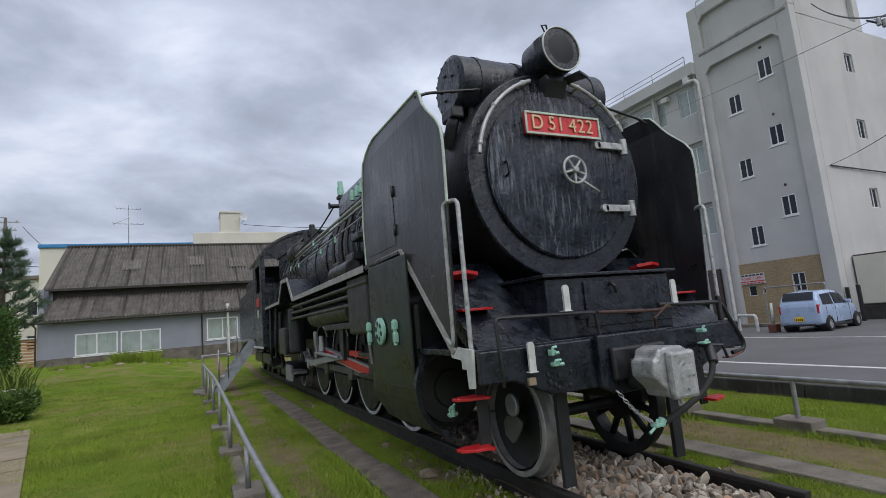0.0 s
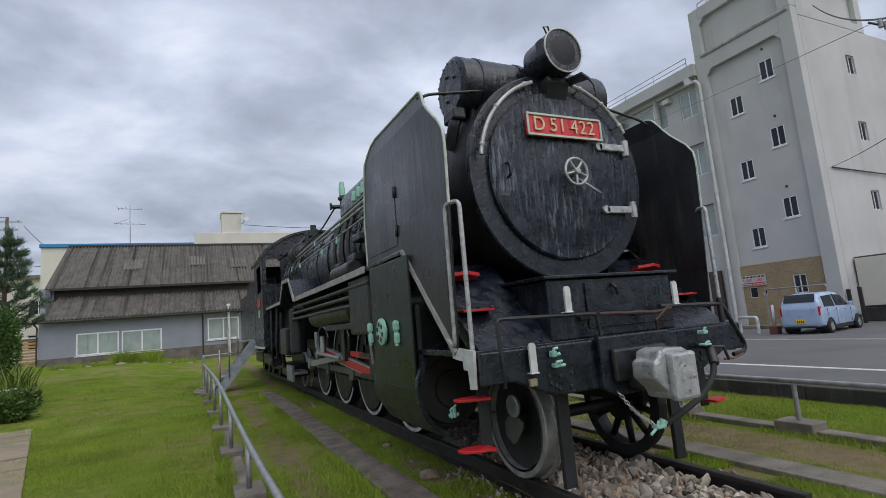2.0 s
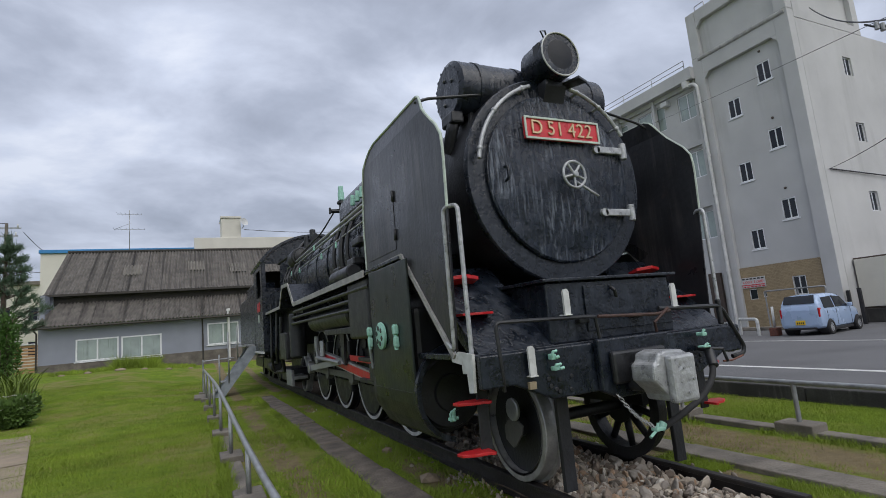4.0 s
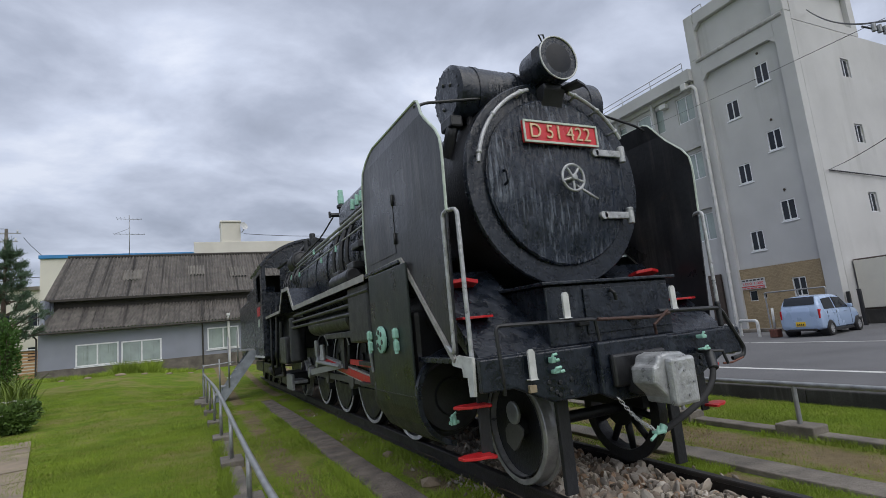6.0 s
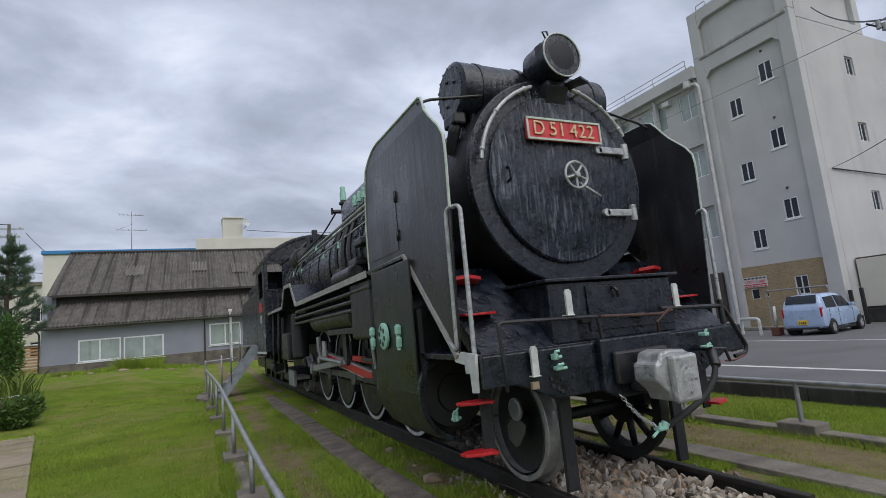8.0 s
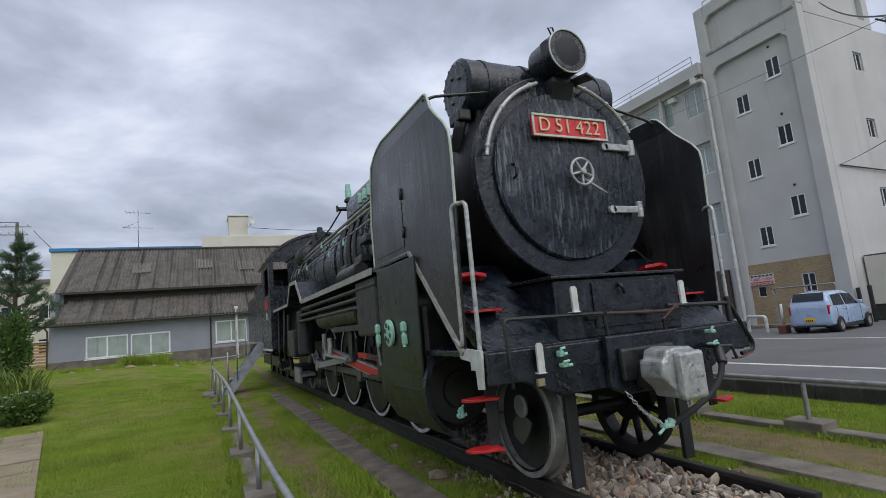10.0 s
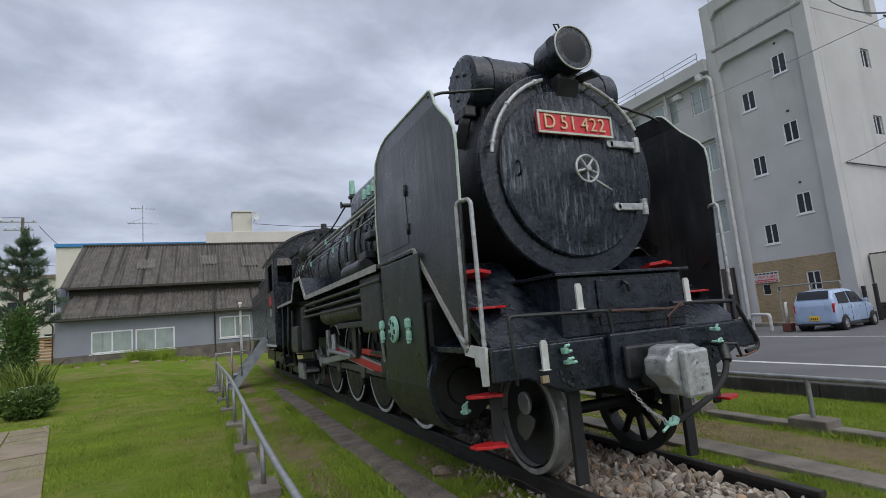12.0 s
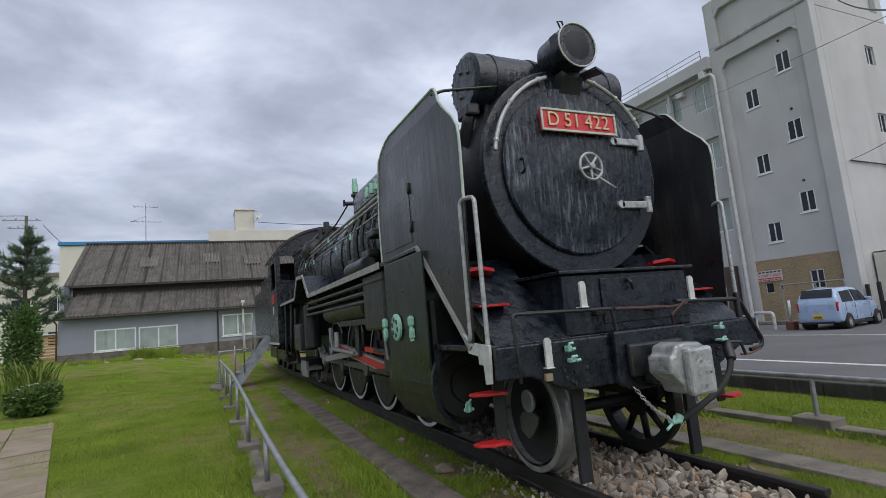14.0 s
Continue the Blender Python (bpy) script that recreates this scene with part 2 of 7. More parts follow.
def ground_material():
    m = bpy.data.materials.new("lawn_and_soil")
    m.use_nodes = True
    nt = m.node_tree
    N, L = nt.nodes.new, nt.links.new
    b = nt.nodes["Principled BSDF"]
    b.inputs["Roughness"].default_value = 0.95
    b.inputs["Specular IOR Level"].default_value = 0.15
    tc = N("ShaderNodeTexCoord")

    def nz(scale, detail=6, rough=0.6):
        n = N("ShaderNodeTexNoise")
        n.inputs["Scale"].default_value, n.inputs["Detail"].default_value, n.inputs["Roughness"].default_value = scale, detail, rough
        L(tc.outputs["Object"], n.inputs["Vector"])
        return n.outputs["Fac"]

    def ramp(s, a, bb):
        r = N("ShaderNodeMapRange"); L(s, r.inputs[0])
        r.inputs[1].default_value, r.inputs[2].default_value = a, bb
        return r.outputs[0]

    def mix(f, a, c):
        x = N("ShaderNodeMix"); x.data_type = "RGBA"; L(f, x.inputs[0])
        for i, v in ((6, a), (7, c)):
            if isinstance(v, tuple):
                x.inputs[i].default_value = (*v, 1)
            else:
                L(v, x.inputs[i])
        return x.outputs[2]

    soil = mix(ramp(nz(3.0, 8, 0.7), 0.35, 0.65), (0.17, 0.13, 0.078), (0.27, 0.22, 0.125))
    col = mix(ramp(nz(2.2), 0.35, 0.65), (0.14, 0.22, 0.015), (0.22, 0.31, 0.022))
    col = mix(ramp(nz(45, 3), 0.42, 0.66), col, (0.085, 0.12, 0.02))
    col = mix(ramp(nz(0.55, 9, 0.68), 0.47, 0.65), col, (0.25, 0.21, 0.085))
    # trodden strips of bare soil beside the track
    sep = N("ShaderNodeSeparateXYZ"); L(tc.outputs["Object"], sep.inputs[0])
    band = None
    for x, w in ((2.0, 0.62), (-1.98, 0.28), (-0.9, 0.24), (0.95, 0.4)):
        d = N("ShaderNodeMath"); d.operation = "SUBTRACT"; L(sep.outputs[0], d.inputs[0]); d.inputs[1].default_value = x
        ab = N("ShaderNodeMath"); ab.operation = "ABSOLUTE"; L(d.outputs[0], ab.inputs[0])
        dv = N("ShaderNodeMath"); dv.operation = "DIVIDE"; L(ab.outputs[0], dv.inputs[0]); dv.inputs[1].default_value = w
        iv = N("ShaderNodeMath"); iv.operation = "SUBTRACT"; iv.use_clamp = True; iv.inputs[0].default_value = 1.0; L(dv.outputs[0], iv.inputs[1])
        if band is None:
            band = iv.outputs[0]
        else:
            mx = N("ShaderNodeMath"); mx.operation = "MAXIMUM"; L(band, mx.inputs[0]); L(iv.outputs[0], mx.inputs[1]); band = mx.outputs[0]
    yr = N("ShaderNodeMapRange"); L(sep.outputs[1], yr.inputs[0]); yr.inputs[1].default_value, yr.inputs[2].default_value = -3.0, -1.0
    yb = N("ShaderNodeMath"); yb.operation = "MULTIPLY"; L(band, yb.inputs[0]); L(yr.outputs[0], yb.inputs[1]); band = yb.outputs[0]
    ad = N("ShaderNodeMath"); ad.operation = "ADD"; L(band, ad.inputs[0]); L(nz(2.6, 8, 0.7), ad.inputs[1])
    col = mix(ramp(ad.outputs[0], 0.86, 1.12), col, soil)
    L(col, b.inputs["Base Color"])
    bp = N("ShaderNodeBump"); bp.inputs["Strength"].default_value, bp.inputs["Distance"].default_value = 0.9, 0.04
    L(nz(70, 4), bp.inputs["Height"]); L(bp.outputs[0], b.inputs["Normal"])
    return m


def stone_material():
    m = material("broken_ballast_stone", (0.25, 0.22, 0.19), 0.85, 0, 0.2, 9, 0.4, 50, spots=0.0)
    nt = m.node_tree
    N, L = nt.nodes.new, nt.links.new
    g, rp = N("ShaderNodeNewGeometry"), N("ShaderNodeValToRGB")
    rp.color_ramp.interpolation = "CONSTANT"
    cols = ((0.15, 0.125, 0.10), (0.27, 0.23, 0.18), (0.34, 0.22, 0.135), (0.33, 0.30, 0.26), (0.19, 0.145, 0.11), (0.42, 0.37, 0.30), (0.24, 0.21, 0.18), (0.55, 0.51, 0.45))
    e = rp.color_ramp.elements
    e[0].position, e[0].color = 0.0, (*cols[0], 1)
    e[1].position, e[1].color = 0.93, (*cols[-1], 1)
    for i, c in enumerate(cols[1:-1]):
        e.new(0.15 + 0.13 * i).color = (*c, 1)
    L(g.outputs["Random Per Island"], rp.inputs[0])
    b = nt.nodes["Principled BSDF"]
    old = b.inputs["Base Color"].links[0].from_socket
    x = N("ShaderNodeMix"); x.data_type = "RGBA"; x.inputs[0].default_value = 0.78
    L(old, x.inputs[6]); L(rp.outputs[0], x.inputs[7]); L(x.outputs[2], b.inputs["Base Color"])
    return m


def brick_facing(m):
    nt = m.node_tree
    N, L = nt.nodes.new, nt.links.new
    tc, sp, cb, br = N("ShaderNodeTexCoord"), N("ShaderNodeSeparateXYZ"), N("ShaderNodeCombineXYZ"), N("ShaderNodeTexBrick")
    L(tc.outputs["Object"], sp.inputs[0]); L(sp.outputs[1], cb.inputs[0]); L(sp.outputs[2], cb.inputs[1]); L(cb.outputs[0], br.inputs["Vector"])
    br.inputs["Scale"].default_value, br.inputs["Mortar Size"].default_value = 4.2, 0.012
    br.inputs["Color1"].default_value, br.inputs["Color2"].default_value, br.inputs["Mortar"].default_value = (1, 1, 1, 1), (0.82, 0.80, 0.78, 1), (0.55, 0.53, 0.5, 1)
    b = nt.nodes["Principled BSDF"]
    old = b.inputs["Base Color"].links[0].from_socket
    x = N("ShaderNodeMix"); x.data_type = "RGBA"; x.blend_type = "MULTIPLY"; x.inputs[0].default_value = 1.0
    L(old, x.inputs[6]); L(br.outputs["Color"], x.inputs[7]); L(x.outputs[2], b.inputs["Base Color"])


brick_facing(M["tan"])
M["stone"] = stone_material()
M["plinthgrey"] = material("stained_grey_ledge", (0.40, 0.395, 0.38), 0.9, 0, 0.2, 3, 0.6, 12, 0.7, (0.12, 0.115, 0.11), 0.5, (0.2, 0.19, 0.17), streak_scale=(3, 3, 0.5), bdist=0.03)
M["bushmid"] = material("mid_green_leaves", (0.085, 0.15, 0.03), 0.6, 0, 0.3, 3, 0.0, 40, island=0.5, spec=0.3)
M["straw"] = material("dry_straw_grass", (0.30, 0.235, 0.095), 0.8, 0, 0.3, 1.5, 0.0, 40, island=0.5, spec=0.2)
# black iron with shade put into its colour, mainly for the smokebox shell
M["shadeblack"] = material("black_iron_with_shade", (0.013, 0.014, 0.017), 0.5, 0, 0.4, 4, 0.4, 40, 0, None, 0.4, (0.024, 0.022, 0.022), bdist=0.01)
M["worngrey"] = material("worn_pale_paint", (0.36, 0.35, 0.33), 0.55, 0, 0.3, 6, 0.3, 50, 0, None, 0.6, (0.10, 0.09, 0.075))
M["roofpale"] = material("pale_roof_sheet", (0.21, 0.195, 0.17), 0.85, 0, 0.3, 2, 0.4, 20, 0.5, (0.12, 0.11, 0.1), streak_scale=(4, 0.5, 0.5))
M["margin"] = material("dirty_brown_concrete", (0.17, 0.143, 0.118), 0.95, 0, 0.4, 4, 0.7, 40, 0, None, 0.7, (0.045, 0.05, 0.025), bdist=0.03)
M["ground"] = ground_material()
M["stairsteel"] = material("blue_grey_stair_paint", (0.30, 0.33, 0.37), 0.5, 0.1, 0.2, 6, 0.2, 60, 0, None, 0.3, (0.17, 0.18, 0.19))
M["oldrust"] = material("dark_rusty_iron", (0.07, 0.035, 0.028), 0.7, 0, 0.4, 20, 0.4, 90)
M["steeldark"] = material("dark_grey_steel", (0.13, 0.13, 0.125), 0.5, 0.2, 0.2, 10, 0.2, 60)
M["soil"] = material("brown_gritty_soil", (0.15, 0.115, 0.08), 0.95, 0, 0.4, 5, 0.8, 45, bdist=0.03)
M["slab"] = material("pale_path_concrete", (0.27, 0.215, 0.155), 0.95, 0, 0.2, 3, 0.4, 60, objrand=0.12)


# ---- mesh helpers ----
def V(*a):
    return Vector(a)


def box(bm, x0, x1, y0, y1, z0, z1, bev=0.0, m=None):
    vs = [bm.verts.new(p) for p in ((x0, y0, z0), (x1, y0, z0), (x1, y1, z0), (x0, y1, z0), (x0, y0, z1), (x1, y0, z1), (x1, y1, z1), (x0, y1, z1))]
    fs = [bm.faces.new([vs[i] for i in f]) for f in ((3, 2, 1, 0), (4, 5, 6, 7), (0, 1, 5, 4), (1, 2, 6, 5), (2, 3, 7, 6), (3, 0, 4, 7))]
    if bev > 0:
        es = list({e for f in fs for e in f.edges})
        r = bmesh.ops.bevel(bm, geom=es, offset=bev, segments=2, affect="EDGES", profile=0.5)
        vs = list({v for f in r["faces"] for v in f.verts} | {v for v in vs if v.is_valid})
    if m is not None:
        for v in vs:
            v.co = m @ v.co
    return vs


def ring(bm, c, ax, r, seg, up=None):
    ax = ax.normalized()
    u = ax.orthogonal().normalized() if up is None else (up - ax * up.dot(ax)).normalized()
    w = ax.cross(u)
    return [bm.verts.new(c + (u * math.cos(2 * math.pi * i / seg) + w * math.sin(2 * math.pi * i / seg)) * r) for i in range(seg)]


def skin(bm, a, b, smooth=True):
    n = len(a)
    for i in range(n):
        bm.faces.new((a[i], a[(i + 1) % n], b[(i + 1) % n], b[i])).smooth = smooth


def lathe(bm, origin, axis, prof, seg=32, cap0=True, cap1=True):
    """prof: rows of (distance along the axis, radius)."""
    o, ax = Vector(origin), Vector(axis).normalized()
    up = ax.orthogonal()
    rs = [ring(bm, o + ax * d, ax, max(r, 1e-4), seg, up) for d, r in prof]
    for a, b in zip(rs, rs[1:]):
        skin(bm, a, b)
    if cap0:
        bm.faces.new(rs[0][::-1])
    if cap1:
        bm.faces.new(rs[-1])


def cyl(bm, p0, p1, r, r1=None, seg=20, bev=0.0):
    p0, p1 = Vector(p0), Vector(p1)
    d = (p1 - p0).length
    r1 = r if r1 is None else r1
    prof = [(0, r), (d, r1)] if not bev else [(0, r - bev), (bev, r), (d - bev, r1), (d, r1 - bev)]
    lathe(bm, p0, p1 - p0, prof, seg)


def tube(bm, pts, r, seg=10, bendr=0.0):
    """A round bar through the points; bendr rounds the corners."""
    pts = [Vector(p) for p in pts]
    if bendr:
        q = [pts[0]]
        for a, b, c in zip(pts, pts[1:], pts[2:]):
            u, w = (a - b), (c - b)
            k = min(bendr, u.length * 0.49, w.length * 0.49)
            s, e = b + u.normalized() * k, b + w.normalized() * k
            for i in range(6):
                t = i / 5
                q.append(s * (1 - t) ** 2 + b * 2 * t * (1 - t) + e * t * t)
        q.append(pts[-1])
        pts = q
    rs, up = [], None
    for i, p in enumerate(pts):
        t = (pts[min(i + 1, len(pts) - 1)] - pts[max(i - 1, 0)]).normalized()
        if up is None:
            up = t.orthogonal()
        up = (up - t * up.dot(t)).normalized()
        rs.append(ring(bm, p, t, r, seg, up))
    for a, b in zip(rs, rs[1:]):
        skin(bm, a, b)
    bm.faces.new(rs[0][::-1]); bm.faces.new(rs[-1])


def prism(bm, poly, axis, a, b):
    """A flat polygon given in the other two axes (in order x, y, z), thickened from a to b along axis."""
    k = "xyz".index(axis)

    def put(p, v):
        q = list(p); q.insert(k, v)
        return bm.verts.new(q)

    A, B = [put(p, a) for p in poly], [put(p, b) for p in poly]
    bm.faces.new(A), bm.faces.new(B[::-1])
    n = len(poly)
    for i in range(n):
        bm.faces.new((A[i], B[i], B[(i + 1) % n], A[(i + 1) % n]))


def ball(bm, c, r, seg=10, squash=(1, 1, 1)):
    bmesh.ops.create_uvsphere(bm, u_segments=seg, v_segments=max(4, seg // 2 + 1), radius=r, matrix=Matrix.Translation(c) @ Matrix.Diagonal((*squash, 1)))


def mesh_of(name, bm, mat, smooth=None):
    bmesh.ops.recalc_face_normals(bm, faces=bm.faces)
    for e in bm.edges:
        if len(e.link_faces) == 2 and e.calc_face_angle(0) > 0.62:
            e.smooth = False
    me = bpy.data.meshes.new(name)
    if smooth is not None:
        for f in bm.faces:
            f.smooth = smooth
    bm.to_mesh(me)
    bm.free()
    me.materials.append(mat)
    return me


def thing(name, base, label, category, group="", kind=""):
    ob = new(name)
    ob.empty_display_size = 0.2
    ob.location = base
    ob["base"] = tuple(base)
    return tagged(ob, label, category, group, kind)


def part(name, bm, material_, parent, label="", smooth=None, bevel=0.0):
    """One mesh part, modelled in world places, under a thing or a part of it."""
    top = parent
    while top.parent:
        top = top.parent
    base = Vector(top["base"]) if "base" in top else Vector((0, 0, 0))
    bmesh.ops.translate(bm, verts=bm.verts, vec=-base)
    ob = new(name, mesh_of(name, bm, material_, smooth))
    ob.parent = parent
    if bevel:
        md = ob.modifiers.new("bevel", "BEVEL")
        md.width, md.segments, md.limit_method = bevel, 2, "ANGLE"
    if label:
        tagged(ob, label)
    return ob


def solo(name, bm, material_, label, category, kind="", group="", base=None, smooth=None):
    """A thing that is one mesh, with its origin at base."""
    if base is not None:
        bmesh.ops.translate(bm, verts=bm.verts, vec=-Vector(base))
    ob = new(name, mesh_of(name, bm, material_, smooth))
    if base is not None:
        ob.location = base
    return tagged(ob, label, category, group, kind)


def B():
    return bmesh.new()


# ---- the setting ----
def ramp01(t, a, b):
    t = min(1, max(0, (t - a) / (b - a)))
    return t * t * (3 - 2 * t)


def gz(x, y):
    """Ground height: flat by the track, the lawn rising gently towards the house."""
    return 0.66 * ramp01(y, 9.0, 27.0) * ramp01(-x, 2.9, 6.0) + 0.42 * ramp01(y, 16.0, 28.0) * (1 - ramp01(-x, 2.9, 6.0)) * ramp01(-x, -2.5, 0.5)


def build_ground():
    xs = sorted({-900, -400, -150, -80, -50, -30, *[x * 0.5 for x in range(-48, 14)], 9, 14, 30, 80, 200, 900})
    ys = sorted({-900, -300, -100, -40, -15, *[y * 0.5 for y in range(-16, 72)], 40, 50, 80, 150, 400, 1500})
    bm = B()
    g = [[bm.verts.new((x, y, gz(x, y) + (0.02 * noise.noise((x * 0.7, y * 0.7, 3)) if -24 < x < 4 and -8 < y < 30 else 0))) for x in xs] for y in ys]
    for j in range(len(ys) - 1):
        for i in range(len(xs) - 1):
            bm.faces.new((g[j][i], g[j][i + 1], g[j + 1][i + 1], g[j + 1][i])).smooth = True
    solo("ground", bm, M["ground"], "patchy green lawn with worn brown soil", "lawn", "structure")


def slab(name, mat, label, cat, *a, bev=0.0, kind="structure"):
    bm = B()
    box(bm, *a, bev=bev)
    return solo(name, bm, M[mat], label, cat, kind)


def wall_with_holes(bm, axis, at, thick, u0, u1, z0, z1, holes):
    """A wall across axis ('x' or 'y') from at to at+thick, over u0..u1 and z0..z1, with rectangular holes (u0, u1, z0, z1)."""
    us = sorted({u0, u1, *[h[0] for h in holes], *[h[1] for h in holes]})
    zs = sorted({z0, z1, *[h[2] for h in holes], *[h[3] for h in holes]})
    nu, nz_ = len(us) - 1, len(zs) - 1

    def solid(i, j):
        if not (0 <= i < nu and 0 <= j < nz_):
            return False
        cu, cz = (us[i] + us[i + 1]) / 2, (zs[j] + zs[j + 1]) / 2
        return not any(h[0] < cu < h[1] and h[2] < cz < h[3] for h in holes)

    vd = {}

    def vert(i, j, k):
        if (i, j, k) not in vd:
            a = at + thick * k
            vd[i, j, k] = bm.verts.new((a, us[i], zs[j]) if axis == "x" else (us[i], a, zs[j]))
        return vd[i, j, k]

    for i in range(nu):
        for j in range(nz_):
            if not solid(i, j):
                continue
            for k in (0, 1):
                bm.faces.new((vert(i, j, k), vert(i + 1, j, k), vert(i + 1, j + 1, k), vert(i, j + 1, k)))
            for (di, dj), (p, q) in (((-1, 0), ((i, j), (i, j + 1))), ((1, 0), ((i + 1, j), (i + 1, j + 1))), ((0, -1), ((i, j), (i + 1, j))), ((0, 1), ((i, j + 1), (i + 1, j + 1)))):
                if not solid(i + di, j + dj):
                    bm.faces.new((vert(*p, 0), vert(*q, 0), vert(*q, 1), vert(*p, 1)))


def window(parent, axis, at, u0, u1, z0, z1, glassmat="glass", n=2, frame_w=0.045, depth=0.06, sill=True, bars=None):
    """Sliding window in an opening: frame, panes and sill; at is the frame's outer face, which looks to the lower side of axis."""
    def put(bm, a0, a1, ua, ub, za, zb, bev=0.0):
        box(bm, *((a0, a1, ua, ub) if axis == "x" else (ua, ub, a0, a1)), za, zb, bev=bev)
    bm = B()
    f = frame_w
    put(bm, at, at + depth, u0, u0 + f, z0, z1)
    put(bm, at, at + depth, u1 - f, u1, z0, z1)
    put(bm, at, at + depth, u0 + f, u1 - f, z0, z0 + f)
    put(bm, at, at + depth, u0 + f, u1 - f, z1 - f, z1)
    w = (u1 - u0 - 2 * f) / n
    for i in range(1, n):
        put(bm, at + 0.008, at + depth - 0.004, u0 + f + i * w - f * 0.5, u0 + f + i * w + f * 0.5, z0 + f, z1 - f)
    win = part("window", bm, M["aluminium"], parent, "aluminium sliding window frame")
    for i in range(n):
        bm = B()
        put(bm, at + 0.03, at + 0.038, u0 + f + i * w + 0.001, u0 + f + (i + 1) * w - 0.001, z0 + f, z1 - f)
        part("pane", bm, M[glassmat], win)
    if sill:
        bm = B()
        put(bm, at - 0.05, at - 0.002, u0 - 0.06, u1 + 0.06, z0 - 0.06, z0 - 0.012)
        part("sill", bm, M["aluminium"], win)
    return win


def letters(parent, text, place, size, width, mat, turn):
    """Raised lettering of a given width under a thing or part."""
    cu = bpy.data.curves.new("lettering", "FONT")
    cu.body, cu.size, cu.extrude, cu.align_x, cu.align_y = text, size, 0.003, "CENTER", "CENTER"
    tx = new("lettering", cu)
    bpy.context.view_layer.update()
    me = bpy.data.meshes.new_from_object(tx.evaluated_get(bpy.context.evaluated_depsgraph_get()))
    bpy.data.objects.remove(tx)
    me.materials.clear()
    me.materials.append(mat)
    ob = new("lettering", me)
    ob.parent = parent
    w = max(v.co.x for v in me.vertices) - min(v.co.x for v in me.vertices)
    top = parent if parent.parent is None else parent.parent
    ob.matrix_basis = Matrix.Translation(Vector(place) - Vector(top["base"])) @ pose(0, 0, 0, *turn) @ Matrix.Diagonal((width / w, 1, 1, 1))
    return ob


def apartment_building():
    X = 19.0
    t = thing("apartment_building", (X, 9, 0), "four-storey grey rendered building with a stair tower", "building")
    Y0, Y1, YN = 8.85, 13.35, 62.0
    bm = B()
    # stair tower, face with recessed panel
    wins = []
    for yc, zs in ((10.29, (10.86, 7.87, 4.84)), (11.81, (9.85, 6.86, 3.83))):
        wins += [(yc - 0.30, yc + 0.30, z - 0.43, z + 0.43) for z in zs]
    wall_with_holes(bm, "x", X + 0.2, 0.25, Y0 + 0.55, Y1 - 0.5, 2.68, 12.02, wins)
    part("tower_wall", bm, M["render"], t)
    for nm, bx in (("pilaster", (X, X + 0.45, Y0, Y0 + 0.55, 0, 12.9)), ("pilaster", (X, X + 0.45, Y1 - 0.5, Y1, 0, 12.9)), ("lintel", (X, X + 0.45, Y0 + 0.552, Y1 - 0.502, 12.03, 12.9)),
                   ("upper_panel", (X + 0.2, X + 0.45, Y0 + 0.5, Y1 - 0.502, 12.902, 14.6))):
        bm = B()
        box(bm, *bx, bev=0.015)
        part(nm, bm, M["render"], t)
    # rounded ledge with a worn lip
    bm = B()
    prism(bm, [(X - 0.002, 12.70), (X - 0.06, 12.76), (X - 0.07, 12.84), (X - 0.04, 12.9), (X - 0.002, 12.92)], "y", Y0 + 0.1, Y1 - 0.35)
    part("ledge", bm, M["plinthgrey"], t, "stained concrete ledge", bevel=0.01)
    # chamfered panel corners
    for za, dz in ((12.03, -0.28), (14.61, -0.3)):
        for ya, dy in ((Y0 + 0.55, 0.28), (Y1 - 0.5, -0.28)):
            bm = B()
            prism(bm, [(ya, za), (ya + dy, za), (ya, za + dz)], "x", X + 0.004, X + 0.19)
            part("panel_corner", bm, M["render"], t)
    # upper storey of the tower round its recessed panels
    for bx in ((X, X + 0.45, Y0, Y0 + 0.5, 12.902, 15.2), (X, X + 0.45, Y1 - 0.5, Y1, 12.902, 15.2), (X, X + 0.45, Y0 + 0.502, Y1 - 0.502, 14.602, 15.2)):
        bm = B()
        box(bm, *bx, bev=0.04)
        part("tower_top", bm, M["render"], t)
    bm = B()
    wall_with_holes(bm, "y", Y0, 0.2, X + 0.452, X + 5.45, 12.58, 15.2, [(X + 0.9, X + 5.0, 12.95, 14.5)])
    box(bm, X + 0.452, X + 5.45, Y0 + 0.21, Y1, 11.61, 15.19)
    part("tower_top", bm, M["render"], t)
    bm = B()
    tube(bm, [(X + 0.2, 12.9, 15.18), (X + 0.2, 12.9, 15.5), (X + 0.2, 12.4, 15.5), (X + 0.2, 12.4, 15.18)], 0.025, 6, 0.05)
    part("ladder_hoop", bm, M["steel"], t)
    for w in wins:
        window(t, "x", X + 0.215, *w)
    # tan ground floor
    bm = B()
    small = [(12.21, 12.57, 1.25, 1.70), (11.81, 11.97, 1.32, 1.55)]
    wall_with_holes(bm, "x", X + 0.12, 0.3, Y0 + 0.55, Y1 - 0.5, 0, 2.67, [(10.13, 10.67, 1.29, 2.06), *small])
    part("lower_wall", bm, M["tan"], t, "tan rendered ground floor wall")
    window(t, "x", X + 0.15, 10.13, 10.67, 1.29, 2.06)
    for w in small:
        window(t, "x", X + 0.15, *w, n=1, frame_w=0.025, sill=False)
    # south face
    sw = [(x - 0.32, x + 0.32, z - 0.42, z + 0.42) for x, z in SOUTH_WINDOWS]
    bm = B()
    wall_with_holes(bm, "y", Y0, 0.4, X + 0.452, 40, 0, 12.55, sw)
    part("south_wall", bm, M["render"], t)
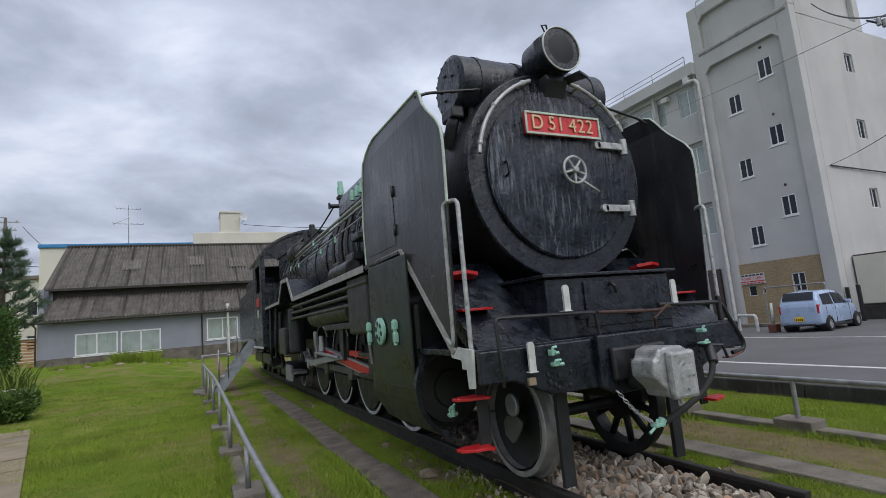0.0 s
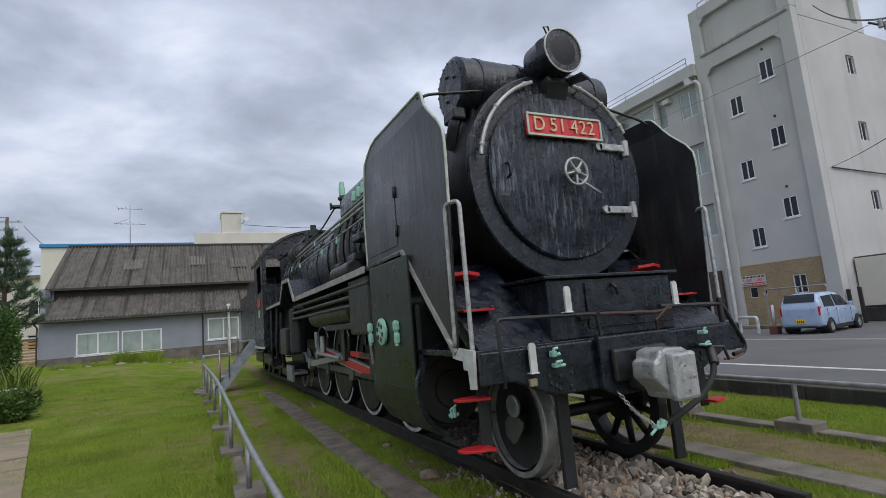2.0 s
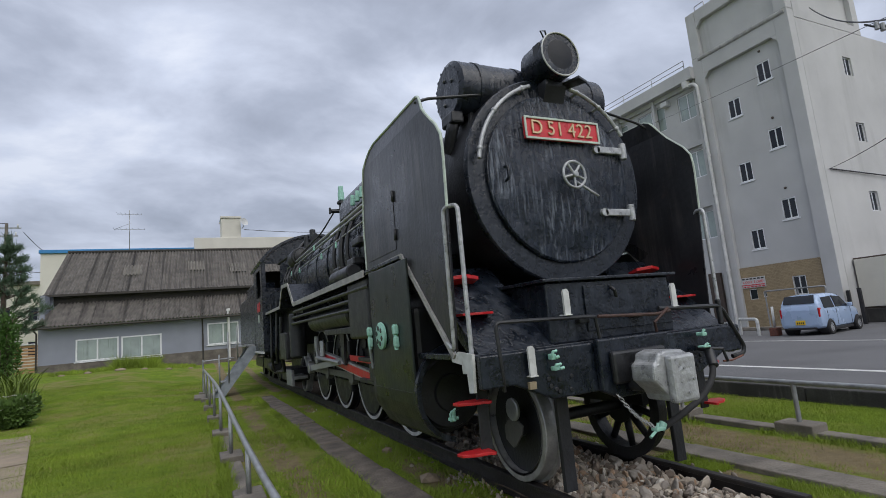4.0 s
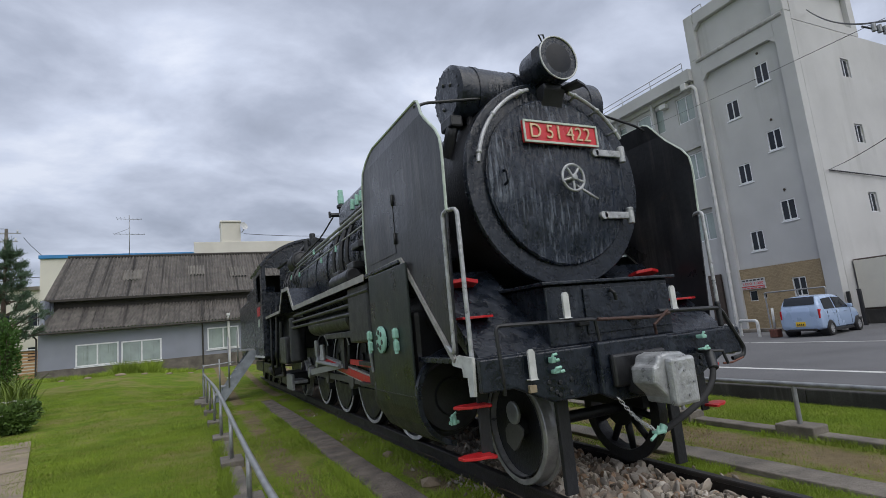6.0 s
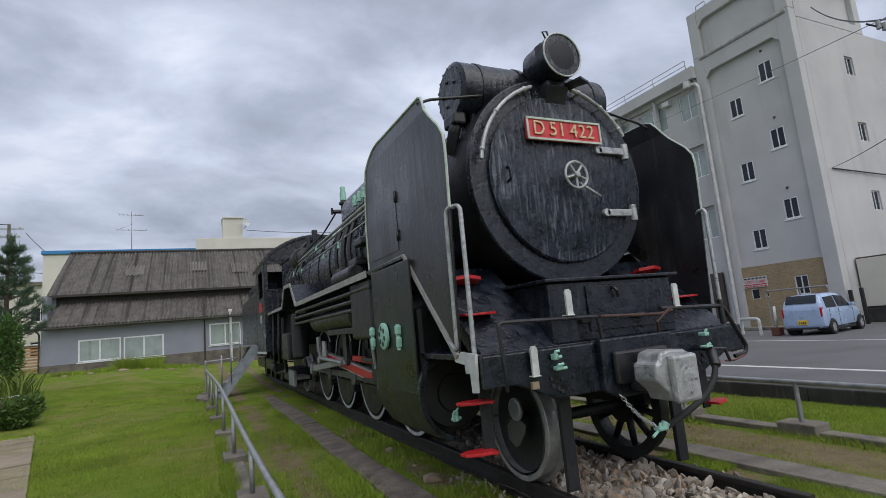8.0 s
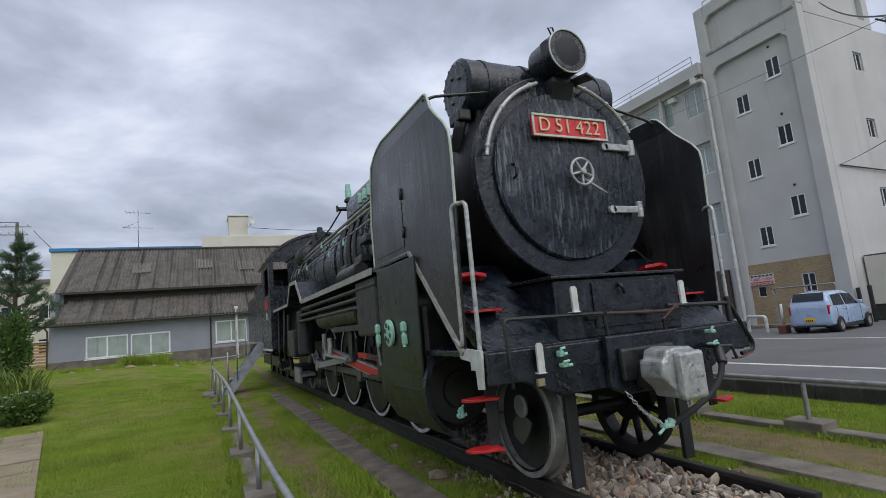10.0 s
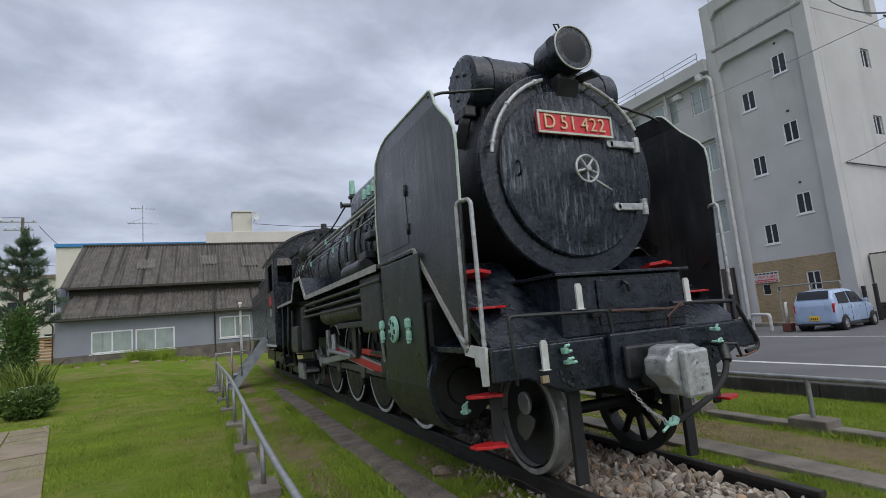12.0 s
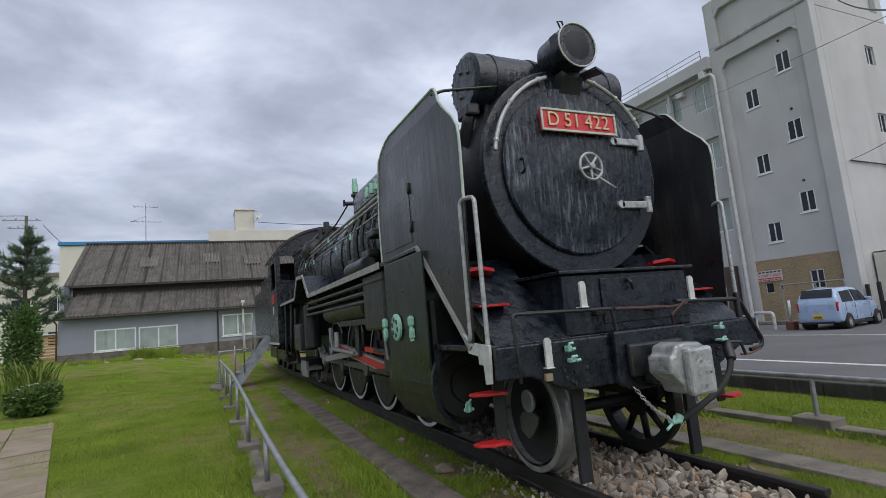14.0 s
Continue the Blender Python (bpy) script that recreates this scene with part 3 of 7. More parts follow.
    for w in sw:
        window(t, "y", Y0 + 0.06, *w)
    # main block to the north
    rows = (10.95, 7.97, 4.95, 1.9)
    holes = []
    y = 13.62
    while y < 50:
        for z in rows[:3]:
            holes.append((y, y + 1.07 if y < 14 else y + 1.75, z - 0.66, z + 0.66))
        y += 1.9 if y < 14 else 2.55
    bm = B()
    wall_with_holes(bm, "x", X + 0.25, 0.3, Y1 + 0.002, YN, 0, 12.0, holes)
    part("north_wall", bm, M["render"], t)
    bm = B()
    box(bm, X - 0.25, X + 0.55, Y1 + 0.002, YN, 12.02, 12.6)
    part("eave", bm, M["render"], t)
    for k in range(15):
        bm = B()
        yy = 13.42 + k * 2.55
        box(bm, X + 0.02, X + 0.248, yy, yy + 0.14, 0, 12.0)
        part("rib", bm, M["render"], t)
    for z in rows[:3]:
        bm = B()
        box(bm, X + 0.10, X + 0.248, Y1 + 0.2, YN, z + 0.85, z + 1.1)
        part("sunshade", bm, M["render"], t)
    for h in holes:
        window(t, "x", X + 0.3, *h, glassmat="paleglass", n=2, frame_w=0.05, sill=False)
    bm = B()
    box(bm, X + 0.46, 40, Y0 + 0.402, YN, 11.4, 11.598)
    part("roof", bm, M["concrete"], t)
    bm = B()
    box(bm, 39.6, 40, Y0 + 0.402, YN, 0, 11.39)
    box(bm, X + 0.56, 39.59, YN - 0.4, YN, 0, 11.39)
    part("back_wall", bm, M["render"], t)
    # roof railing
    bm = B()
    for z in (12.85, 13.1):
        tube(bm, [(X - 0.1, Y1 + 0.4, z), (X - 0.1, YN, z)], 0.02, 6)
    for k in range(22):
        tube(bm, [(X - 0.1, Y1 + 0.4 + k * 2, 12.6), (X - 0.1, Y1 + 0.4 + k * 2, 13.1)], 0.02, 6)
    part("roof_railing", bm, M["steel"], t)
    # rain pipe with its hopper
    bm = B()
    tube(bm, [(X - 0.14, 13.7, 11.75), (X - 0.14, 13.35, 11.72), (X - 0.14, 13.2, 11.5), (X - 0.14, 13.2, 0.2)], 0.075, 10, 0.15)
    for z in (2.6, 4.3, 6.2, 8.0, 9.9):
        cyl(bm, (X - 0.14, 13.2, z), (X - 0.14, 13.2, z + 0.12), 0.095, seg=12)
    box(bm, X - 0.3, X - 0.01, 13.6, 13.9, 11.65, 12.0, bev=0.03)
    part("rain_pipe", bm, M["pipewhite"], t)
    # vent caps
    for y, z in ((10.32, 11.78), (10.27, 8.75), (10.30, 5.70)):
        bm = B()
        ball(bm, (X + 0.19, y, z), 0.055, 10)
        part("vent_cap", bm, M["brownmetal"], t)
    bm = B()
    box(bm, X - 0.05, X + 0.25, 15.1, 15.5, 11.4, 11.65, bev=0.02)
    part("wall_lamp", bm, M["pipewhite"], t)
    # dark doorway beside the tower
    bm = B()
    box(bm, X + 0.10, X + 0.24, 13.82, 14.45, 0.1, 2.62, bev=0.02)
    part("service_door", bm, M["brownmetal"], t, "dark brown metal service door")
    # sign on the tan wall
    sg = thing("wall_sign", (X + 0.1, 11.7, 1.9), "white and red notice board on a tan wall", "sign")
    bm = B()
    box(bm, X + 0.07, X + 0.115, 11.76, 12.85, 1.76, 2.22, bev=0.006)
    part("board", bm, M["white"], sg)
    for z0, z1 in ((2.125, 2.185), (1.99, 2.1), (1.865, 1.905), (1.79, 1.83)):
        n = 6 if z0 > 2.1 or z0 < 1.85 else 1
        w = 1.02 / n
        for k in range(0 if 1.95 < z0 < 2.05 else n):
            bm = B()
            box(bm, X + 0.062, X + 0.069, 11.795 + k * w, 11.795 + k * w + w * (0.7 if n > 1 else 1), z0, z1)
            part("print_bar", bm, M["plastic" if z0 > 2.1 else "platered"], sg)
    for yc in (12.57, 12.05):
        letters(sg, "1,000", (X + 0.066, yc, 2.01), 0.16, 0.40, M["platered"], (90, 0, -90))


SOUTH_WINDOWS = [(22.77, 10.85), (22.73, 7.85), (22.62, 4.85), (27.5, 10.82), (27.5, 7.86), (27.5, 4.8)]


def corrugated(bm, p00, p10, p01, p11, pitch=0.175, amp=0.05, rows=1):
    """A wavy roof sheet between four corners: p00-p10 along the eave, p01-p11 along the top."""
    p00, p10, p01, p11 = map(Vector, (p00, p10, p01, p11))
    n = int((p10 - p00).length / pitch * 6)
    nrm = (p10 - p00).cross(p01 - p00).normalized()
    prev = None
    for i in range(n + 1):
        t = i / n
        cur = []
        for r in range(rows):
            for a, lift in ((r / rows, 0.012), ((r + 1) / rows, 0.0)):
                off = nrm * (amp * math.cos(2 * math.pi * i / 6) + lift + 0.012 * noise.noise((i * 0.05, a * 4, 1)))
                cur.append(bm.verts.new((p00.lerp(p10, t)).lerp(p01.lerp(p11, t), a) + off))
        if prev:
            for k in range(len(cur) - 1):
                bm.faces.new((prev[k], cur[k], cur[k + 1], prev[k + 1])).smooth = True
        prev = cur


def house():
    Y = 30.0
    x0, x1, zb = -10.06, 12.0, 0.62
    t = thing("house", (x0, Y, zb), "low grey house with two tiers of weathered corrugated roof", "house")
    ze = 3.0
    bm = B()
    w1, w2, w3 = (-8.5, -6.62, 1.2, 2.33), (-6.5, -4.63, 1.14, 2.31), (-2.36, -0.72, 1.45, 2.66)
    wall_with_holes(bm, "y", Y, 0.2, x0, x1, 1.17, ze + 0.2, [w1, w2, w3])
    part("wall", bm, M["housewall"], t)
    bm = B()
    box(bm, x0, x0 + 0.2, Y + 0.202, Y + 10.6, 1.02, 4.7)
    box(bm, x1 - 0.2, x1, Y + 0.202, Y + 10.6, 1.02, 4.7)
    box(bm, x0 + 0.202, x1 - 0.202, Y + 10.4, Y + 10.6, 1.02, 4.7)
    part("wall", bm, M["housewall"], t)
    bm = B()
    box(bm, x0 - 0.03, x1 + 0.03, Y - 0.03, Y + 10.63, zb - 0.5, 1.17)
    part("plinth", bm, M["plinth"], t, "stained concrete plinth")
    for w in (w1, w2, w3):
        window(t, "y", Y - 0.01, *w, glassmat="paleglass", frame_w=0.07)
    # lower lean-to roof
    bm = B()
    corrugated(bm, (x0 - 0.1, Y - 0.5, 3.06), (x1, Y - 0.5, 3.06), (x0 + 0.55, Y + 1.6, 4.36), (x1, Y + 1.6, 4.36), rows=1)
    part("lower_roof", bm, M["roof"], t)
    bm = B()
    corrugated(bm, (x0 - 0.05, Y + 1.25, 4.8), (x1, Y + 1.25, 4.8), (x0 + 0.1, Y + 6.0, 7.85), (x1, Y + 6.0, 7.85), rows=1)
    part("upper_roof", bm, M["roof"], t)
    for xa, fa in ((-6.75, 0.36), (-3.3, 0.42), (-0.9, 0.34)):
        lo, hi = Vector((0, Y + 1.25, 4.8)).lerp(Vector((0, Y + 6.0, 7.85)), fa), Vector((0, Y + 1.25, 4.8)).lerp(Vector((0, Y + 6.0, 7.85)), fa + 0.24)
        bm = B()
        corrugated(bm, (xa, lo.y, lo.z + 0.06), (xa + 0.95, lo.y, lo.z + 0.06), (xa, hi.y, hi.z + 0.06), (xa + 0.95, hi.y, hi.z + 0.06))
        part("roof_light_sheet", bm, M["roofpale"], t, "pale translucent roof sheet")
    bm = B()
    box(bm, x0 + 0.05, x1, Y + 1.6, Y + 1.8, 4.2, 4.8)
    box(bm, x0 - 0.1, x1, Y + 1.14, Y + 1.22, 4.7, 4.82)
    part("clerestory_band", bm, M["roofridge"], t)
    bm = B()
    cyl(bm, (x0 + 0.1, Y + 6.0, 7.88), (x1, Y + 6.0, 7.88), 0.1, seg=10)
    part("ridge", bm, M["roofridge"], t)
    bm = B()
    corrugated(bm, (x1, Y + 11, 4.8), (x0, Y + 11, 4.8), (x1, Y + 6.0, 7.84), (x0 + 0.1, Y + 6.0, 7.84), rows=1)
    part("back_roof", bm, M["roof"], t)
    # gable end
    bm = B()
    prism(bm, [(Y + 1.5, 4.0), (Y + 10.7, 4.0), (Y + 10.7, 4.8), (Y + 6.0, 7.7), (Y + 1.5, 4.8)], "x", x0 + 0.2, x0 + 0.3)
    part("gable", bm, M["housewall"], t)
    # gutter and down pipes
    bm = B()
    tube(bm, [(x0 - 0.4, Y - 0.56, 2.97), (x1, Y - 0.56, 2.97)], 0.055, 8)
    tube(bm, [(x0 - 0.1, Y - 0.56, 2.95), (x0 - 0.05, Y - 0.08, 2.75), (x0 - 0.05, Y - 0.08, 0.7)], 0.04, 8)
    tube(bm, [(-2.62, Y - 0.56, 2.95), (-2.6, Y - 0.08, 2.75), (-2.6, Y - 0.08, 0.7)], 0.04, 8)
    tube(bm, [(-2.6, Y - 0.5, 3.2), (-2.6, Y + 1.15, 4.3)], 0.04, 8)
    part("gutter", bm, M["roofridge"], t)
    bm = B()
    tube(bm, [(-1.26, Y - 0.35, 0.5), (-1.26, Y - 0.35, 3.3)], 0.07, 10)
    box(bm, -1.36, -1.16, Y - 0.45, Y - 0.25, 3.25, 3.4, bev=0.02)
    part("vent_pipe", bm, M["pipewhite"], t, "white vent pipe")


def far_buildings():
    t = thing("warehouse", (-13, 46, 0), "cream flat-roofed building with a blue roof edge", "building")
    bm = B()
    box(bm, -13.55, -3.0, 46, 60, 0, 9.5)
    part("low_wall", bm, M["cream_wall"], t)
    bm = B()
    box(bm, -13.65, -2.96, 45.85, 60.1, 9.5, 9.78, bev=0.03)
    part("roof_edge", bm, M["blue"], t, "blue painted roof edge")
    bm = B()
    box(bm, -2.95, 16, 46.3, 60, 0, 10.7, bev=0.03)
    part("high_wall", bm, M["cream_wall"], t)
    bm = B()
    box(bm, -0.75, 0.87, 46.5, 49, 10.7, 12.5, bev=0.03)
    box(bm, -0.82, 0.94, 46.4, 49.1, 12.5, 12.65, bev=0.02)
    part("roof_hut", bm, M["cream_wall"], t)


def far_block():
    t = thing("far_building", (-27, 62, 0), "pale grey distant building with rows of windows", "building")
    bm = B()
    holes = [(-39 + 3.0 * k, -37.4 + 3.0 * k, z, z + 1.4) for k in range(8) for z in (2.0, 5.4)]
    wall_with_holes(bm, "y", 62, 0.3, -40, -14.6, 0, 9.0, holes)
    part("wall", bm, M["cream_wall"], t)
    bm = B()
    box(bm, -40.3, -14.3, 61.6, 74, 9.0, 9.35)
    part("roof", bm, M["concrete"], t)
    bm = B()
    box(bm, -14.9, -14.6, 62.3, 74, 0, 9.0)
    part("side_wall", bm, M["cream_wall"], t)
    for h in holes:
        window(t, "y", 62.08, *h, sill=False)


def roads():
    bm = B()
    prism(bm, [(4.46, -60), (120, -60), (120, 120), (4.46, 120)], "z", -0.2, 0.03)
    solo("road", bm, M["asphalt"], "worn grey asphalt road and car park", "road", "structure")
    slab("road_line", "roadline", "white painted road edge line", "road marking", 7.02, 7.17, -40, 60, 0.031, 0.035)
    slab("parking_line", "roadline", "faded white parking line", "road marking", 12.6, 12.7, -20, 9, 0.031, 0.035)
    # low black kerb wall along the road, in lengths
    for k in range(26):
        y = -12 + k * 2.0
        bm = B()
        box(bm, 4.22, 4.455, y + 0.006, y + 1.994, -0.1, 0.19 + 0.006 * math.sin(k * 2.1), bev=0.015)
        tagged(solo("kerb", bm, M["concretedark"], "black weathered concrete kerb length", "kerb", "structure"), group="road kerbs")


build_ground()
roads()
apartment_building()
house()
far_buildings()
far_block()

# track: concrete margins, rails
for sx in (-1, 1):
    k = 0
    y = -0.3 if sx > 0 else -2.4
    while y < (11.3 if sx < 0 else 17):
        bm = B()
        L_ = 1.8
        x = 1.34 * sx
        box(bm, x - 0.16, x + 0.16, y + 0.005, y + L_ - 0.005, -0.1, 0.035 + 0.012 * math.sin(k * 1.7 + sx), bev=0.012)
        for v in bm.verts:
            v.co.x += 0.025 * noise.noise((v.co.x * 3, v.co.y * 2.3, k)) 
        tagged(solo("track_margin", bm, M["margin" if sx < 0 else "concrete"], "weathered concrete strip beside the track", "kerb", "structure"), group="track margins")
        y += L_
        k += 1
slab("track_margin", "concrete", "weathered concrete strip across the track end", "kerb", 0.95, 1.9, -0.62, -0.31, -0.1, 0.05, bev=0.012)


def rail(x, y0, y1):
    bm = B()
    prof = [(-0.06, 0.0), (0.06, 0.0), (0.06, 0.012), (0.012, 0.03), (0.01, 0.11), (0.033, 0.12), (0.035, 0.145), (0.028, 0.152), (-0.028, 0.152), (-0.035, 0.145), (-0.033, 0.12), (-0.01, 0.11), (-0.012, 0.03), (-0.06, 0.012)]
    prism(bm, [(x + a, z) for a, z in prof], "y", y0, y1)
    return solo("rail", bm, M["railsteel"], "dark steel running rail on ballast", "rail", "structure", group="rails")


rail(-0.565, -1.6, 22)
rail(0.565, -0.12, 22)


# ---- the steam locomotive ----
ZR = 0.152          # rail top
ZC, RS = 2.60, 0.925  # boiler centre height, smokebox radius
DRIVERS = (3.68, 5.23, 6.78, 8.33)


def arc(r, a0, a1, n, y, zc=ZC):
    return [(r * math.cos(radians(a0 + (a1 - a0) * i / n)), y, zc + r * math.sin(radians(a0 + (a1 - a0) * i / n))) for i in range(n + 1)]


def engine_wheel(loco, y, r, sx, spokes, name, tyremat):
    """Wheel on one side: tyre, centre with spokes or holes, hub."""
    z = ZR + r
    xo = 0.62 * sx
    a = (-sx, 0, 0)
    bm = B()
    lathe(bm, (xo, y, z), a, [(0, r - (0.065 if r > 0.5 else 0.045)), (0.0, r - 0.006), (0.006, r), (0.10, r + 0.004), (0.105, r + 0.028), (0.13, r + 0.028), (0.13, r - 0.065)], 48, False, False)
    # close the tyre's inner bore
    o, ax = Vector((xo, y, z)), Vector(a)
    skin(bm, ring(bm, o, ax, r - 0.065, 48), ring(bm, o + ax * 0.13, ax, r - 0.065, 48))
    w = part(name, bm, M["shadeblack" if r > 0.5 else tyremat], loco)
    if r > 0.5:
        bm = B()
        lathe(bm, (xo + 0.001 * sx, y, z), (sx, 0, 0), [(0.0, r - 0.052), (0.004, r - 0.050), (0.004, r - 0.012), (0.0, r - 0.008)], 48, False, False)
        part("painted_rim", bm, M[tyremat], w, "worn white painted rim")
    bm = B()
    if r > 0.5:
        # box-type centre: a dished disc with round holes
        n = 96
        o = Vector((xo, y, z))
        lathe(bm, (xo + 0.03 * -sx, y, z), a, [(0, 0.16), (0.0, r - 0.11), (-0.012, r - 0.066)], 48, False, False)
        for k in range(11):
            t = 2 * math.pi * k / 11
            c = (xo - 0.012 * sx, y + math.cos(t) * (r * 0.62), z + math.sin(t) * r * 0.62)
            cyl(bm, c, (c[0] + 0.01 * sx, c[1], c[2]), 0.085, seg=18)
        part("wheel_centre", bm, M["shadeblack"], w)
    else:
        for k in range(spokes if sx > 0 else 0):
            t = 2 * math.pi * k / spokes + 0.2
            d = Vector((0, math.cos(t), math.sin(t)))
            cyl(bm, Vector((xo - 0.06 * sx, y, z)) + d * 0.06, Vector((xo - 0.06 * sx, y, z)) + d * (r - 0.06), 0.036, 0.028, 8)
        if sx < 0:
            lathe(bm, (xo - 0.05 * sx, y, z), a, [(0.02, 0.10), (0.03, 0.22), (0.012, r - 0.10), (0.0, r - 0.047), (0.03, r - 0.047)], 40, True, True)
        part("wheel_centre", bm, M["shadeblack"], w)
        # added dark disc, stands for the unlit depth behind the spokes
        bm = B()
        cyl(bm, (xo - 0.125 * sx, y, z), (xo - 0.135 * sx, y, z), 0.16, seg=32)
        part("inner_disc", bm, M["shadeblack"], w)
    bm = B()
    cyl(bm, (xo - 0.10 * sx, y, z), (xo + (0.05 if r > 0.5 else 0.02) * sx, y, z), 0.15 if r > 0.5 else 0.10, seg=24, bev=0.012)
    part("hub", bm, M["dull"], w)
    if r > 0.5:
        bm = B()
        n = 12
        pts = []
        for i in range(n + 1):
            t = radians(200 + 140 * i / n)
            pts.append((y + math.cos(t) * (r - 0.09), z + math.sin(t) * (r - 0.09)))
        prism(bm, pts, "x", xo - 0.03 * sx, xo + 0.012 * sx)
        part("counterweight", bm, M["dull"], w)


def deflector(loco, sx):
    x = 1.29 * sx
    low = [(0.93, 1.22), (0.87, 2.25), (0.855, 2.60), (0.856, 2.70), (0.868, 2.79), (0.93, 2.88), (1.09, 3.03), (1.15, 3.10)]
    top = [(1.21, 3.19), (1.255, 3.245), (1.31, 3.27), (2.44, 3.285), (2.57, 3.25), (2.66, 3.19)]
    back = [(2.73, 3.10), (2.78, 2.95), (2.85, 2.49), (2.84, 2.04), (1.82, 2.045)]

    def fold(z):
        """The plate's top strip leans in towards the boiler."""
        return -sx * 0.18 * max(0.0, z - 3.10)

    bm = B()
    prism(bm, low + back, "x", x - 0.006, x + 0.006)
    prism(bm, [low[-1], *top, back[0]], "x", x - 0.006, x + 0.006)
    for v in bm.verts:
        v.co.x += fold(v.co.z)
    d = part("smoke_deflector", bm, M["deflector"], loco, "tall black smoke deflector plate")
    bm = B()
    tube(bm, [(x + 0.008 * sx + fold(p[1]), *p) for p in (low + top + back)[1:-1]], 0.011, 8)
    part("edge_bead", bm, M["cream"], d, "pale edging bead")
    bm = B()
    for a, b in (((0.96, 1.20), (1.82, 2.045)), ((1.82, 2.045), (2.86, 2.03))):
        p, q = Vector((x, *a)), Vector((x, *b))
        dirv = (q - p).normalized()
        u = Vector((0, -dirv.z, dirv.y)) * 0.02
        vs = [bm.verts.new(v) for v in (p - u, q - u, q + u, p + u)]
        ws = [bm.verts.new(v.co + Vector((0.022 * sx, 0, 0))) for v in vs]
        bm.faces.new(vs); bm.faces.new(ws[::-1])
        for i in range(4):
            bm.faces.new((vs[i], ws[i], ws[(i + 1) % 4], vs[(i + 1) % 4]))
    part("edge_strip", bm, M["worngrey"], d, "worn pale edge strip")
    # inspection hatch with hinges
    bm = B()
    box(bm, x + 0.0065 * sx, x + 0.011 * sx, 1.93, 2.75, 2.12, 2.64, bev=0.002)
    h = part("hatch", bm, M["deflector"], d)
    for z in (2.25, 2.6):
        bm = B()
        cyl(bm, (x + 0.014 * sx, 1.92, z - 0.05), (x + 0.014 * sx, 1.92, z + 0.05), 0.014, seg=8)
        part("hinge", bm, M["dull"], h)
    # stay to the smokebox
    bm = B()
    tube(bm, [(x - 0.01 * sx, 1.30, 3.21), (x - 0.12 * sx, 1.32, 3.27), (0.45 * sx, 1.32, 3.40)], 0.013, 8, 0.05)
    part("stay_rod", bm, M["dull"], d)
    # hand rails at the front edge
    xx = x + 0.012 * sx
    bm = B()
    tube(bm, [(xx, 1.06, 1.30), (xx, 0.95, 1.24), (xx, 0.93, 2.25), (xx - 0.05 * sx, 0.80, 2.25), (xx - 0.05 * sx, 0.80, 1.215)], 0.0165, 10, 0.05)
    part("front_handrail", bm, M["silver"], d, "silver painted handrail")


